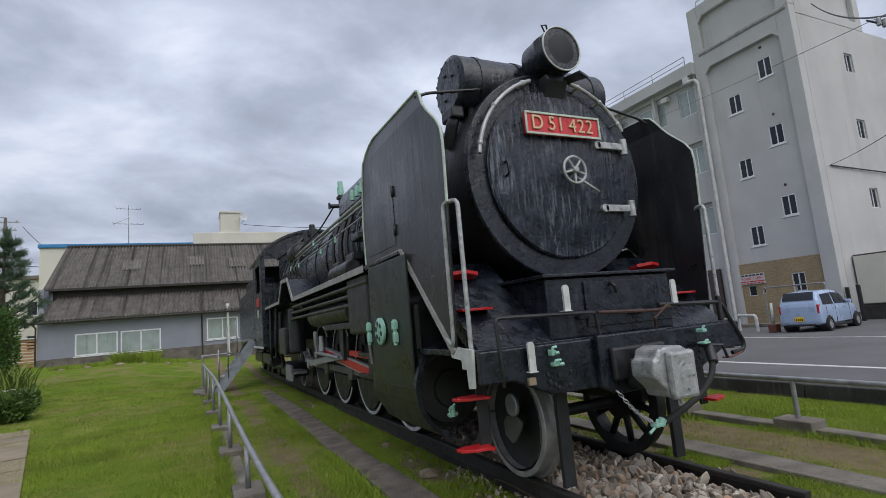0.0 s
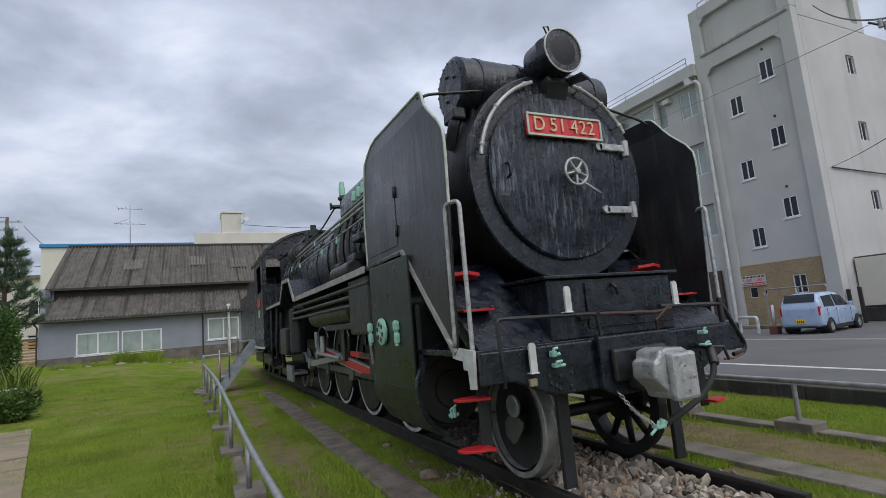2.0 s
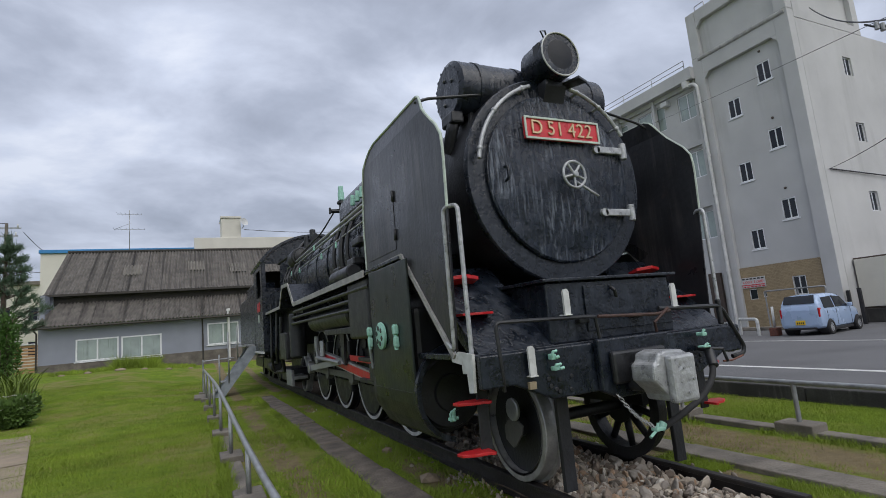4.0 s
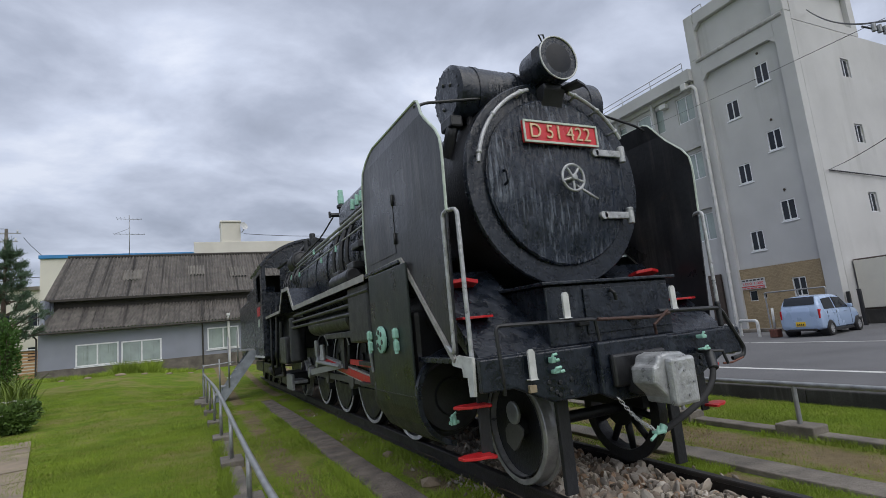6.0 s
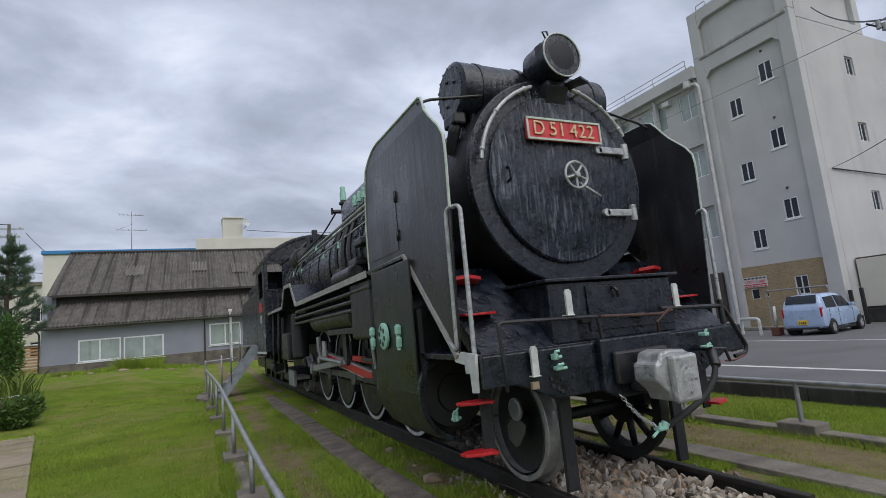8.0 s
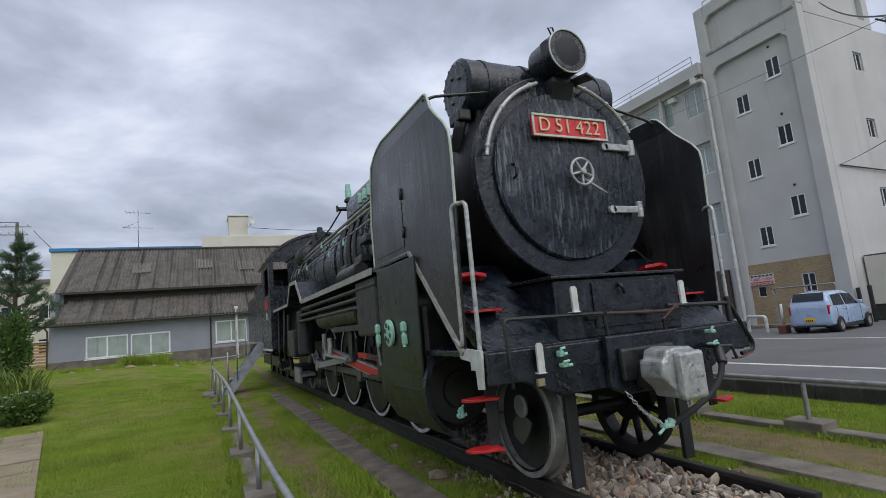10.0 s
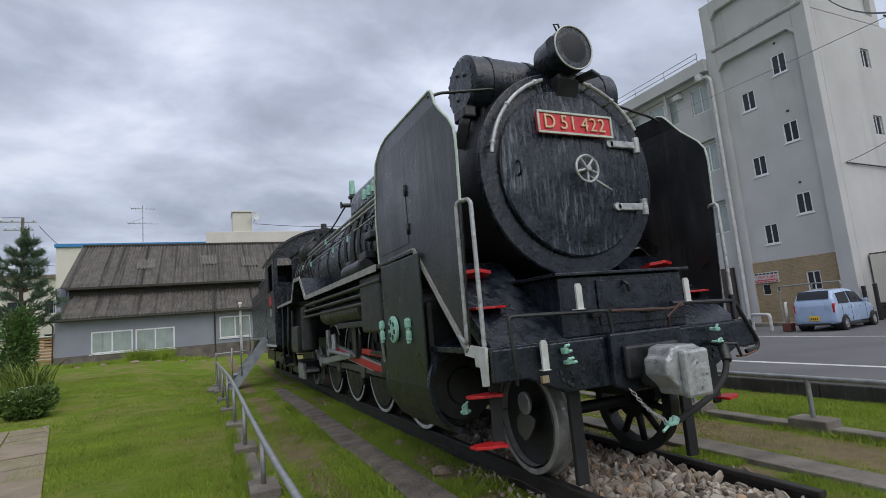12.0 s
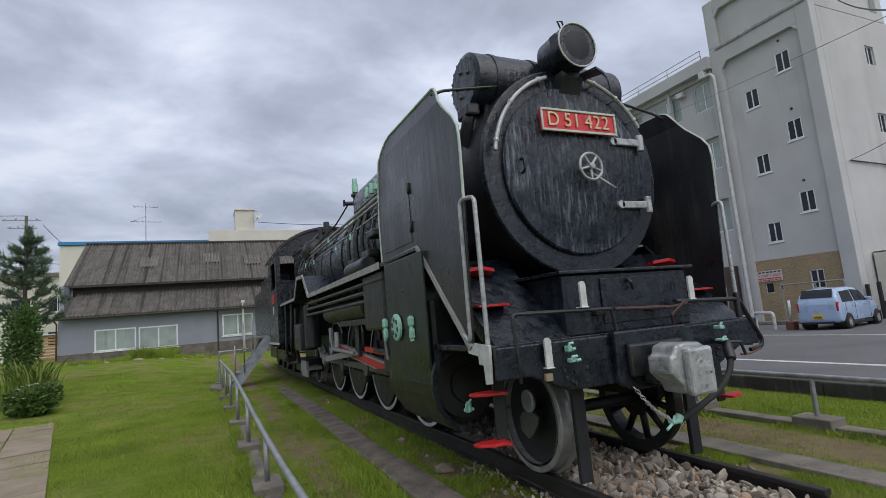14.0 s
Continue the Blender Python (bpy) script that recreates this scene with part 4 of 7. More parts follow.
def front_deck(loco):
    bm = B()
    box(bm, -1.27, 1.27, 0.72, 1.7, 1.17, 1.215, bev=0.006)
    part("front_deck", bm, M["black"], loco)
    # buffer beam: straight ends, deeper middle
    bm = B()
    poly = [(-1.27, 1.205), (-1.27, 0.99), (-1.02, 0.99), (-0.72, 0.86), (0.72, 0.86), (1.02, 0.99), (1.27, 0.99), (1.27, 1.205)]
    prism(bm, poly, "y", 0.66, 0.72)
    beam = part("buffer_beam", bm, M["black"], loco, bevel=0.012)
    # dark studs stand in for the shaded bolt holes of the beam
    for x, z in ((-0.755, 1.0), (-0.743, 0.95), (-0.662, 0.987), (-0.70, 0.925), (-0.673, 0.905), (-0.562, 0.997), (-0.575, 0.907)):
        for sx in (-1, 1):
            bm = B()
            cyl(bm, (x * -sx, 0.659, z), (x * -sx, 0.651, z), 0.016, seg=10, bev=0.003)
            part("bolt", bm, M["shadeblack"], beam)
    # thick raised middle that carries the coupler
    bm = B()
    prism(bm, [(-0.34, 1.225), (-0.34, 0.86), (-0.2, 0.80), (0.3, 0.80), (0.36, 0.86), (0.36, 1.225)], "y", 0.60, 0.66)
    part("pocket_plate", bm, M["black"], beam, bevel=0.015)
    bm = B()
    box(bm, -0.26, 0.26, 0.55, 0.60, 0.90, 1.13, bev=0.02)
    part("pocket_frame", bm, M["dull"], beam)
    bm = B()
    box(bm, -0.13, 0.13, 0.45, 0.60, 0.84, 1.04, bev=0.03)
    part("coupler_pocket", bm, M["dull"], beam)
    # upper box over the deck
    bm = B()
    box(bm, -0.62, 0.62, 0.76, 1.5, 1.215, 1.66, bev=0.012)
    ub = part("upper_box", bm, M["black"], loco)
    bm = B()
    box(bm, -0.67, 0.67, 0.71, 1.5, 1.662, 1.687, bev=0.006)
    part("box_lid", bm, M["black"], ub)
    bm = B()
    box(bm, -0.28, 0.60, 0.745, 0.7595, 1.28, 1.62, bev=0.005)
    part("access_panel", bm, M["black"], ub)
    for x in (-0.35, 0.18):
        bm = B()
        box(bm, x - 0.05, x + 0.05, 0.69, 0.75, 1.345, 1.385, bev=0.01)
        part("hinge", bm, M["dull"], ub)
    bm = B()
    tube(bm, [(-0.02, 0.74, 1.60), (-0.02, 0.70, 1.57), (0.0, 0.71, 1.52)], 0.014, 8)
    part("latch", bm, M["dull"], ub)
    # white marker lamp irons
    for x, y, z0, z1, tilt in ((-0.54, 0.64, 1.42, 1.60, 0.0), (0.53, 0.64, 1.41, 1.59, 0.0), (-0.90, 0.62, 1.04, 1.235, 0)):
        bm = B()
        prism(bm, [(x - 0.026, z0), (x + 0.026, z0), (x + 0.026, z1 - 0.02), (x + 0.012, z1), (x - 0.012, z1), (x - 0.026, z1 - 0.02)], "y", y - 0.006, y + 0.012)
        box(bm, x - 0.03, x + 0.034, y - 0.012, y + 0.06, z0 - 0.008, z0, bev=0.003)
        part("lamp_bracket", bm, M["white"], loco, "white painted lamp bracket")
    bm = B()
    box(bm, -0.93, -0.875, 0.63, 0.66, 0.95, 1.0, bev=0.004)
    part("tag", bm, material("brown_tag", (0.25, 0.2, 0.13), 0.7), beam)
    # sloped side plates up to the smokebox
    for sx in (-1, 1):
        bm = B()
        prism(bm, [(0.76, 1.215), (1.56, 1.88), (1.72, 1.88), (0.92, 1.215)], "x", 0.60 * sx, 1.22 * sx)
        sp = part("sloping_plate", bm, M["black"], loco)
        for z, xi, xo in ((1.475, 0.94, 1.20), (1.735, 0.86, 1.14)):
            y = 0.76 + (z - 1.215) / (1.88 - 1.215) * 0.80
            bm = B()
            poly = [(xi * sx, y + 0.04), (xo * sx, y + 0.04), (xo * sx, y - 0.10), ((xi + xo) / 2 * sx, y - 0.15), (xi * sx, y - 0.09)]
            prism(bm, poly, "z", z, z + (0.03 if z > 1.6 else 0.018))
            for v in bm.verts:
                v.co.z += (y - v.co.y) * (0.25 if z > 1.6 else 0.0)
            part("foot_step", bm, M["red"], sp, "red painted foot step", bevel=0.003)
        # hanging steps under the beam
        bm = B()
        box(bm, sx * 1.06, sx * 1.15, 0.975, 0.995, 0.50, 1.17, bev=0.005)
        hg = part("step_hanger", bm, M["shadeblack"], loco)
        for z in (0.535, 0.87):
            bm = B()
            x0 = 1.02 if z < 0.8 else 1.10
            prism(bm, [(1.12 * sx, 0.85), (1.15 * sx, 0.88), (1.24 * sx, 0.89), (1.32 * sx, 0.94), (1.33 * sx, 1.0), (1.27 * sx, 1.03), (1.09 * sx, 1.03), (1.10 * sx, 0.86)], "z", z, z + 0.02)
            part("foot_step", bm, M["red"], hg, "red painted foot step", bevel=0.003)
        # white corner bracket below the hand rail
        bm = B()
        prism(bm, [(1.03, 1.24), (0.715, 1.22), (0.735, 0.972), (0.80, 0.966), (0.81, 1.09), (0.87, 1.09), (0.875, 1.148), (1.017, 1.163)], "x", sx * 1.275, sx * 1.295)
        part("corner_bracket", bm, M["white"], loco, "white painted corner bracket")
        # rail guard
        bm = B()
        box(bm, sx * 0.50, sx * 0.60, 0.81, 0.85, 0.19, 0.87, bev=0.006)
        part("rail_guard", bm, M["shadeblack"], loco)
    # front hand rails on the beam
    bm = B()
    tube(bm, [(-1.10, 0.68, 0.96), (-1.11, 0.66, 1.05), (-1.13, 0.66, 1.41), (-0.32, 0.65, 1.39), (-0.29, 0.65, 1.385), (-0.26, 0.66, 1.2)], 0.014, 8, 0.04)
    part("beam_handrail", bm, M["dull"], loco)
    bm = B()
    tube(bm, [(-0.28, 0.63, 1.385), (0.30, 0.62, 1.36), (0.44, 0.62, 1.38)], 0.013, 8, 0.04)
    tube(bm, [(0.30, 0.65, 1.22), (0.26, 0.62, 1.30), (0.40, 0.60, 1.40)], 0.012, 8)
    part("coupling_lever", bm, M["oldrust"], loco, "rusty coupling lever")
    bm = B()
    tube(bm, [(0.34, 0.64, 1.40), (1.08, 0.66, 1.375), (1.30, 0.66, 1.02), (1.28, 0.66, 0.96), (1.16, 0.68, 0.945)], 0.018, 8, 0.06)
    part("beam_handrail", bm, M["dull"], loco)
    # dark socket on the beam's end
    bm = B()
    box(bm, 1.04, 1.08, 0.64, 0.68, 1.22, 1.43, bev=0.012)
    part("lamp_socket", bm, M["dull"], loco)


def coupler(loco):
    bm = B()
    poly = [(-0.185, 1.04), (-0.19, 0.93), (-0.14, 0.885), (-0.085, 0.83), (-0.07, 0.785), (0.15, 0.775), (0.21, 0.84), (0.215, 1.05), (0.10, 1.115), (-0.05, 1.125), (-0.13, 1.11), (-0.15, 1.05)]
    prism(bm, poly, "y", 0.27, 0.48)
    ob = part("coupler", bm, M["silver"], loco, "silver painted knuckle coupler", bevel=0.025)
    bm = B()
    box(bm, -0.085, 0.145, 0.21, 0.275, 0.775, 1.09, bev=0.022)
    part("knuckle", bm, M["silver"], ob)
    bm = B()
    for x, z in ((0.02, 1.0), (0.10, 0.92), (0.04, 0.84)):
        cyl(bm, (x, 0.215, z), (x, 0.202, z), 0.010, seg=10)
    part("bolt", bm, M["steel"], ob)


def brake_hose(loco):
    bm = B()
    tube(bm, [(0.72, 0.64, 1.06), (0.70, 0.54, 1.05), (0.64, 0.47, 0.98), (0.58, 0.44, 0.86), (0.42, 0.42, 0.74), (0.15, 0.42, 0.64), (-0.05, 0.42, 0.585)], 0.0225, 12, 0.10)
    h = part("brake_hose", bm, M["tyre"], loco, "black rubber brake hose")
    bm = B()
    cyl(bm, (0.68, 0.52, 1.05), (0.62, 0.45, 0.93), 0.036, seg=14, bev=0.008)
    part("hose_cock", bm, M["dull"], h)
    bm = B()
    tube(bm, [(0.66, 0.50, 1.06), (0.76, 0.46, 1.05), (0.80, 0.46, 0.95)], 0.012, 8)
    part("cock_handle", bm, M["dull"], h)
    bm = B()
    tube(bm, [(0.76, 0.47, 0.955), (0.86, 0.47, 0.95), (1.00, 0.47, 0.975)], 0.0075, 8)
    part("lever_end", bm, M["rust"], h)
    bm = B()
    box(bm, -0.11, -0.02, 0.39, 0.45, 0.578, 0.606, bev=0.01)
    cyl(bm, (-0.05, 0.42, 0.583), (-0.015, 0.42, 0.622), 0.028, seg=12)
    tube(bm, [(-0.17, 0.40, 0.555), (-0.07, 0.42, 0.592)], 0.010, 8)
    tube(bm, [(-0.10, 0.40, 0.60), (-0.085, 0.40, 0.635)], 0.009, 8)
    part("hose_coupling", bm, M["mint"], h, "mint green hose coupling")
    # mint caps
    for x, y, z, w, hh in ((0.72, 0.60, 1.172, 0.025, 0.020), (0.63, 0.52, 1.082, 0.035, 0.011)):
        bm = B()
        box(bm, x - w, x + w, y - 0.04, y + 0.03, z - hh, z + hh * 0.5, bev=0.008)
        tube(bm, [(x - w * 0.7, y - 0.03, z), (x - w * 0.2, y - 0.035, z + hh * 1.5), (x + w * 0.8, y - 0.02, z + hh * 1.3)], 0.010, 8)
        part("pipe_cap", bm, M["mint"], loco, "mint green pipe cap")
    for x, z, w, hh in ((-0.72, 1.15, 0.026, 0.026), (-0.70, 1.07, 0.036, 0.018)):
        bm = B()
        box(bm, x - w, x + w * 0.6, 0.61, 0.655, z - hh, z + hh * 0.6, bev=0.008)
        tube(bm, [(x - w * 0.8, 0.61, z), (x - w * 0.7, 0.60, z + hh * 1.2), (x + w * 0.5, 0.60, z + hh * 1.3)], 0.010, 8)
        tube(bm, [(x + w * 0.4, 0.61, z - hh * 0.4), (x + w * 1.2, 0.60, z - hh * 0.2)], 0.011, 8)
        part("pipe_cap", bm, M["mint"], loco, "mint green pipe cap")
    # chain of links
    bm = B()
    a, b = Vector((-0.24, 0.58, 0.83)), Vector((-0.10, 0.42, 0.61))
    n = 15
    for i in range(n):
        c = a.lerp(b, (i + 0.5) / n) - Vector((0, 0, 0.035 * math.sin(math.pi * (i + 0.5) / n)))
        d = (b - a).normalized()
        s = d.cross(Vector((0, 0, 1))).normalized()
        if i % 2:
            s = d.cross(s).normalized()
        pts = [c + d * (0.021 * math.cos(t)) + s * (0.011 * math.sin(t)) for t in [2 * math.pi * k / 10 for k in range(11)]]
        tube(bm, pts, 0.0035, 5)
    part("chain", bm, M["silver"], loco, "thin steel chain")


def smokebox(loco):
    bm = B()
    lathe(bm, (0, 1.20, ZC), (0, 1, 0), [(0.03, RS - 0.004), (2.25, RS - 0.004)], 72, True, True)
    # the shell's colour holds the shade between boiler and deflectors
    sbx = part("smokebox", bm, M["shadeblack"], loco)
    bm = B()
    lathe(bm, (0, 1.20, ZC), (0, 1, 0), [(0.02, 0.70), (0.0, 0.72), (0.0, RS - 0.012), (0.012, RS), (0.05, RS)], 72, True, True)
    part("front_ring", bm, M["black"], sbx)
    # dished door
    bm = B()
    lathe(bm, (0, 1.20, ZC), (0, -1, 0), [(-0.005, 0.75), (0.03, 0.75), (0.045, 0.735), (0.045, 0.70), (0.06, 0.60), (0.078, 0.42), (0.09, 0.2), (0.095, 0.02)], 72, True, True)
    door = part("smokebox_door", bm, M["blackdoor"], loco, "round black smokebox door streaked with wear")
    # hinge straps
    for z in (2.86, 2.28):
        bm = B()
        L_ = 0.70
        box(bm, L_ - 0.32, L_, 1.095, 1.13, z - 0.032, z + 0.032, bev=0.008)
        cyl(bm, (L_ - 0.32, 1.13, z), (L_ - 0.32, 1.095, z), 0.036, seg=14)
        hg = part("hinge", bm, M["silver"], door, "silver door hinge strap")
        bm = B()
        cyl(bm, (L_ + 0.0, 1.11, z - 0.075), (L_ + 0.0, 1.11, z + 0.075), 0.034, seg=14, bev=0.006)
        part("hinge_pin", bm, M["silver"], hg)
    # locking handwheel
    bm = B()
    c = Vector((0, 1.0, ZC - 0.02))
    pts = [c + Vector((math.cos(t) * 0.115, 0, math.sin(t) * 0.115)) for t in [2 * math.pi * k / 28 for k in range(29)]]
    tube(bm, pts, 0.012, 8)
    for k in range(5):
        t = 2 * math.pi * k / 5 + 0.9
        cyl(bm, c, c + Vector((math.cos(t) * 0.112, 0, math.sin(t) * 0.112)), 0.011, seg=8)
    cyl(bm, c + Vector((0, 0.12, 0)), c + Vector((0, -0.03, 0)), 0.028, seg=14, bev=0.006)
    hw = part("handwheel", bm, M["silver"], door, "silver locking handwheel")
    bm = B()
    tube(bm, [c + Vector((0.03, 0.03, -0.05)), c + Vector((0.22, -0.02, -0.19))], 0.012, 8)
    part("lever", bm, M["silver"], hw)
    bm = B()
    tube(bm, [(-0.60, 1.14, 2.66), (-0.60, 1.09, 2.65), (-0.60, 1.09, 2.55), (-0.60, 1.14, 2.54)], 0.012, 8, 0.02)
    part("grab_loop", bm, M["black"], door)
    # number plate
    P = 1.075
    bm = B()
    box(bm, -0.40, 0.40, P, P + 0.03, 2.90, 3.095, bev=0.008)
    pl = part("number_plate", bm, M["platered"], loco, "red plate with raised lettering")
    bm = B()
    for a in ((-0.40, 0.40, 3.078, 3.098), (-0.40, 0.40, 2.897, 2.917), (-0.402, -0.382, 2.917, 3.078), (0.382, 0.402, 2.917, 3.078)):
        box(bm, a[0], a[1], P - 0.012, P - 0.0005, a[2], a[3], bev=0.003)
    part("plate_border", bm, M["cream"], pl)
    cu = bpy.data.curves.new("lettering", "FONT")
    cu.body, cu.size, cu.extrude, cu.align_x, cu.align_y = "D 51 422", 0.175, 0.006, "CENTER", "CENTER"
    cu.space_character, cu.space_word, cu.offset = 1.1, 0.6, 0.0
    tx = new("lettering", cu)
    tx.rotation_euler = (radians(90), 0, 0)
    bpy.context.view_layer.update()
    me = bpy.data.meshes.new_from_object(tx.evaluated_get(bpy.context.evaluated_depsgraph_get()))
    bpy.data.objects.remove(tx)
    me.materials.clear()
    me.materials.append(M["brass"])
    let = new("lettering", me)
    let.parent = pl
    w = max(v.co.x for v in me.vertices) - min(v.co.x for v in me.vertices)
    let.matrix_basis = Matrix.Translation(Vector((-0.012, P - 0.008, 2.997)) - Vector(loco["base"])) @ pose(0, 0, 0, 90, 0, 0) @ Matrix.Diagonal((0.645 / w, 1.0, 1.0, 1.0))
    bm = B()
    for x in (-0.3, 0.3):
        box(bm, x - 0.03, x + 0.03, P + 0.031, 1.16, 2.94, 3.05)
    part("plate_bracket", bm, M["black"], pl)
    # curved handrails round the top
    for a0, a1 in ((172, 108), (78, 30)):
        bm = B()
        pts = arc(0.845, a0, a1, 14, 1.13)
        tube(bm, pts, 0.018, 10)
        hr = part("curved_handrail", bm, M["silver"], loco, "silver curved handrail")
        for a in (a0 - 6 * (1 if a0 > a1 else -1), (a0 + a1) / 2, a1 + 6):
            bm = B()
            p = Vector(arc(0.845, a, a, 1, 1.13)[0])
            cyl(bm, p, p + Vector((-p.x * 0.03, 0.11, -(p.z - ZC) * 0.03)), 0.012, seg=8)
            ball(bm, p, 0.026, 10)
            part("handrail_stanchion", bm, M["silver"], hr)


def headlight(loco):
    y, z = 0.98, 3.66
    bm = B()
    lathe(bm, (0, y, z), (0, 1, 0), [(0.0, 0.18), (0.0, 0.197), (0.02, 0.202), (0.32, 0.197), (0.37, 0.16), (0.39, 0.06)], 40, True, True)
    h = part("headlight", bm, M["black"], loco)
    bm = B()
    pts = [(0.198 * math.cos(t), y - 0.004, z + 0.198 * math.sin(t)) for t in [2 * math.pi * k / 40 for k in range(41)]]
    tube(bm, pts, 0.0075, 8)
    part("rim", bm, M["white"], h, "white painted rim")
    bm = B()
    lathe(bm, (0, y - 0.006, z), (0, 1, 0), [(0.0, 0.02), (0.004, 0.12), (0.012, 0.182)], 40, True, False)
    part("lens", bm, M["lens"], h, "blacked-out lamp face")
    bm = B()
    tube(bm, [(-0.13, y + 0.03, z + 0.14), (-0.17, y + 0.02, z + 0.20), (-0.12, y + 0.02, z + 0.21), (-0.10, y + 0.03, z + 0.165)], 0.008, 6)
    box(bm, -0.20, -0.18, y + 0.03, y + 0.12, z - 0.02, z + 0.1, bev=0.005)
    for s in (20, -10):
        p = (0.2 * math.cos(radians(s)), y + 0.02, z + 0.2 * math.sin(radians(s)))
        ball(bm, p, 0.018, 8)
    part("catch", bm, M["dull"], h)
    # bracket down to the smokebox and the small platform
    bm = B()
    box(bm, -0.11, 0.11, 1.08, 1.30, 3.40, 3.475, bev=0.02)
    prism(bm, [(1.08, 3.42), (1.34, 3.42), (1.40, 3.2), (1.2, 3.2)], "x", -0.11, 0.11)
    prism(bm, [(0.12, 0.92), (0.26, 0.98), (0.14, 1.2), (0.04, 1.2)], "z", 3.43, 3.45)
    part("lamp_bracket", bm, M["dull"], h)


def heater_tank(loco):
    y, z, r = 1.56, 3.475, 0.275
    bm = B()
    lathe(bm, (-0.84, y, z), (1, 0, 0), [(0.0, r - 0.05), (0.02, r - 0.012), (0.03, r), (1.59, r), (1.60, r - 0.012), (1.62, r - 0.05)], 44)
    t = part("feedwater_heater", bm, M["black"], loco, "black cylinder across the smokebox top")
    bm = B()
    for sx in (-1, 1):
        for k in range(16):
            a = 2 * math.pi * k / 16
            cyl(bm, ((0.78 if sx > 0 else -0.835), y + math.cos(a) * (r - 0.045), z + math.sin(a) * (r - 0.045)), ((0.784 if sx > 0 else -0.841), y + math.cos(a) * (r - 0.045), z + math.sin(a) * (r - 0.045)), 0.013, seg=6)
        for k in range(5):
            ball(bm, ((0.78 if sx > 0 else -0.84), y + 0.12 * math.cos(k * 1.3), z + 0.12 * math.sin(k * 1.3)), 0.02, 6)
    tagged(part("cover_bolts", bm, M["black"], t), kind="stuff")
    for x in (-0.62, -0.2, 0.2, 0.62):
        bm = B()
        lathe(bm, (x - 0.02, y, z), (1, 0, 0), [(0, r + 0.002), (0, r + 0.008), (0.04, r + 0.008), (0.04, r + 0.002)], 40, False, False)
        part("tank_band", bm, M["black"], t)
    # saddles and pipes beneath
    for sx in (-1, 1):
        bm = B()
        box(bm, sx * 0.42, sx * 0.52, y - 0.16, y + 0.16, 3.2, 3.32, bev=0.01)
        part("saddle", bm, M["dull"], t)
        bm = B()
        tube(bm, [(0.80 * sx, y - 0.05, z - 0.26), (0.86 * sx, y - 0.08, 3.12), (0.88 * sx, y + 0.02, 2.9)], 0.055, 10, 0.1)
        part("tank_pipe", bm, M["dull"], t)
        bm = B()
        tube(bm, [(0.68 * sx, y - 0.10, z - 0.22), (0.74 * sx, y - 0.2, 3.1), (0.80 * sx, 1.25, 2.98)], 0.03, 8, 0.06)
        part("tank_pipe", bm, M["dull"], t)
        bm = B()
        box(bm, sx * 0.78, sx * 0.90, y - 0.16, y + 0.06, 3.13, 3.24, bev=0.02)
        part("pipe_flange", bm, M["dull"], t)


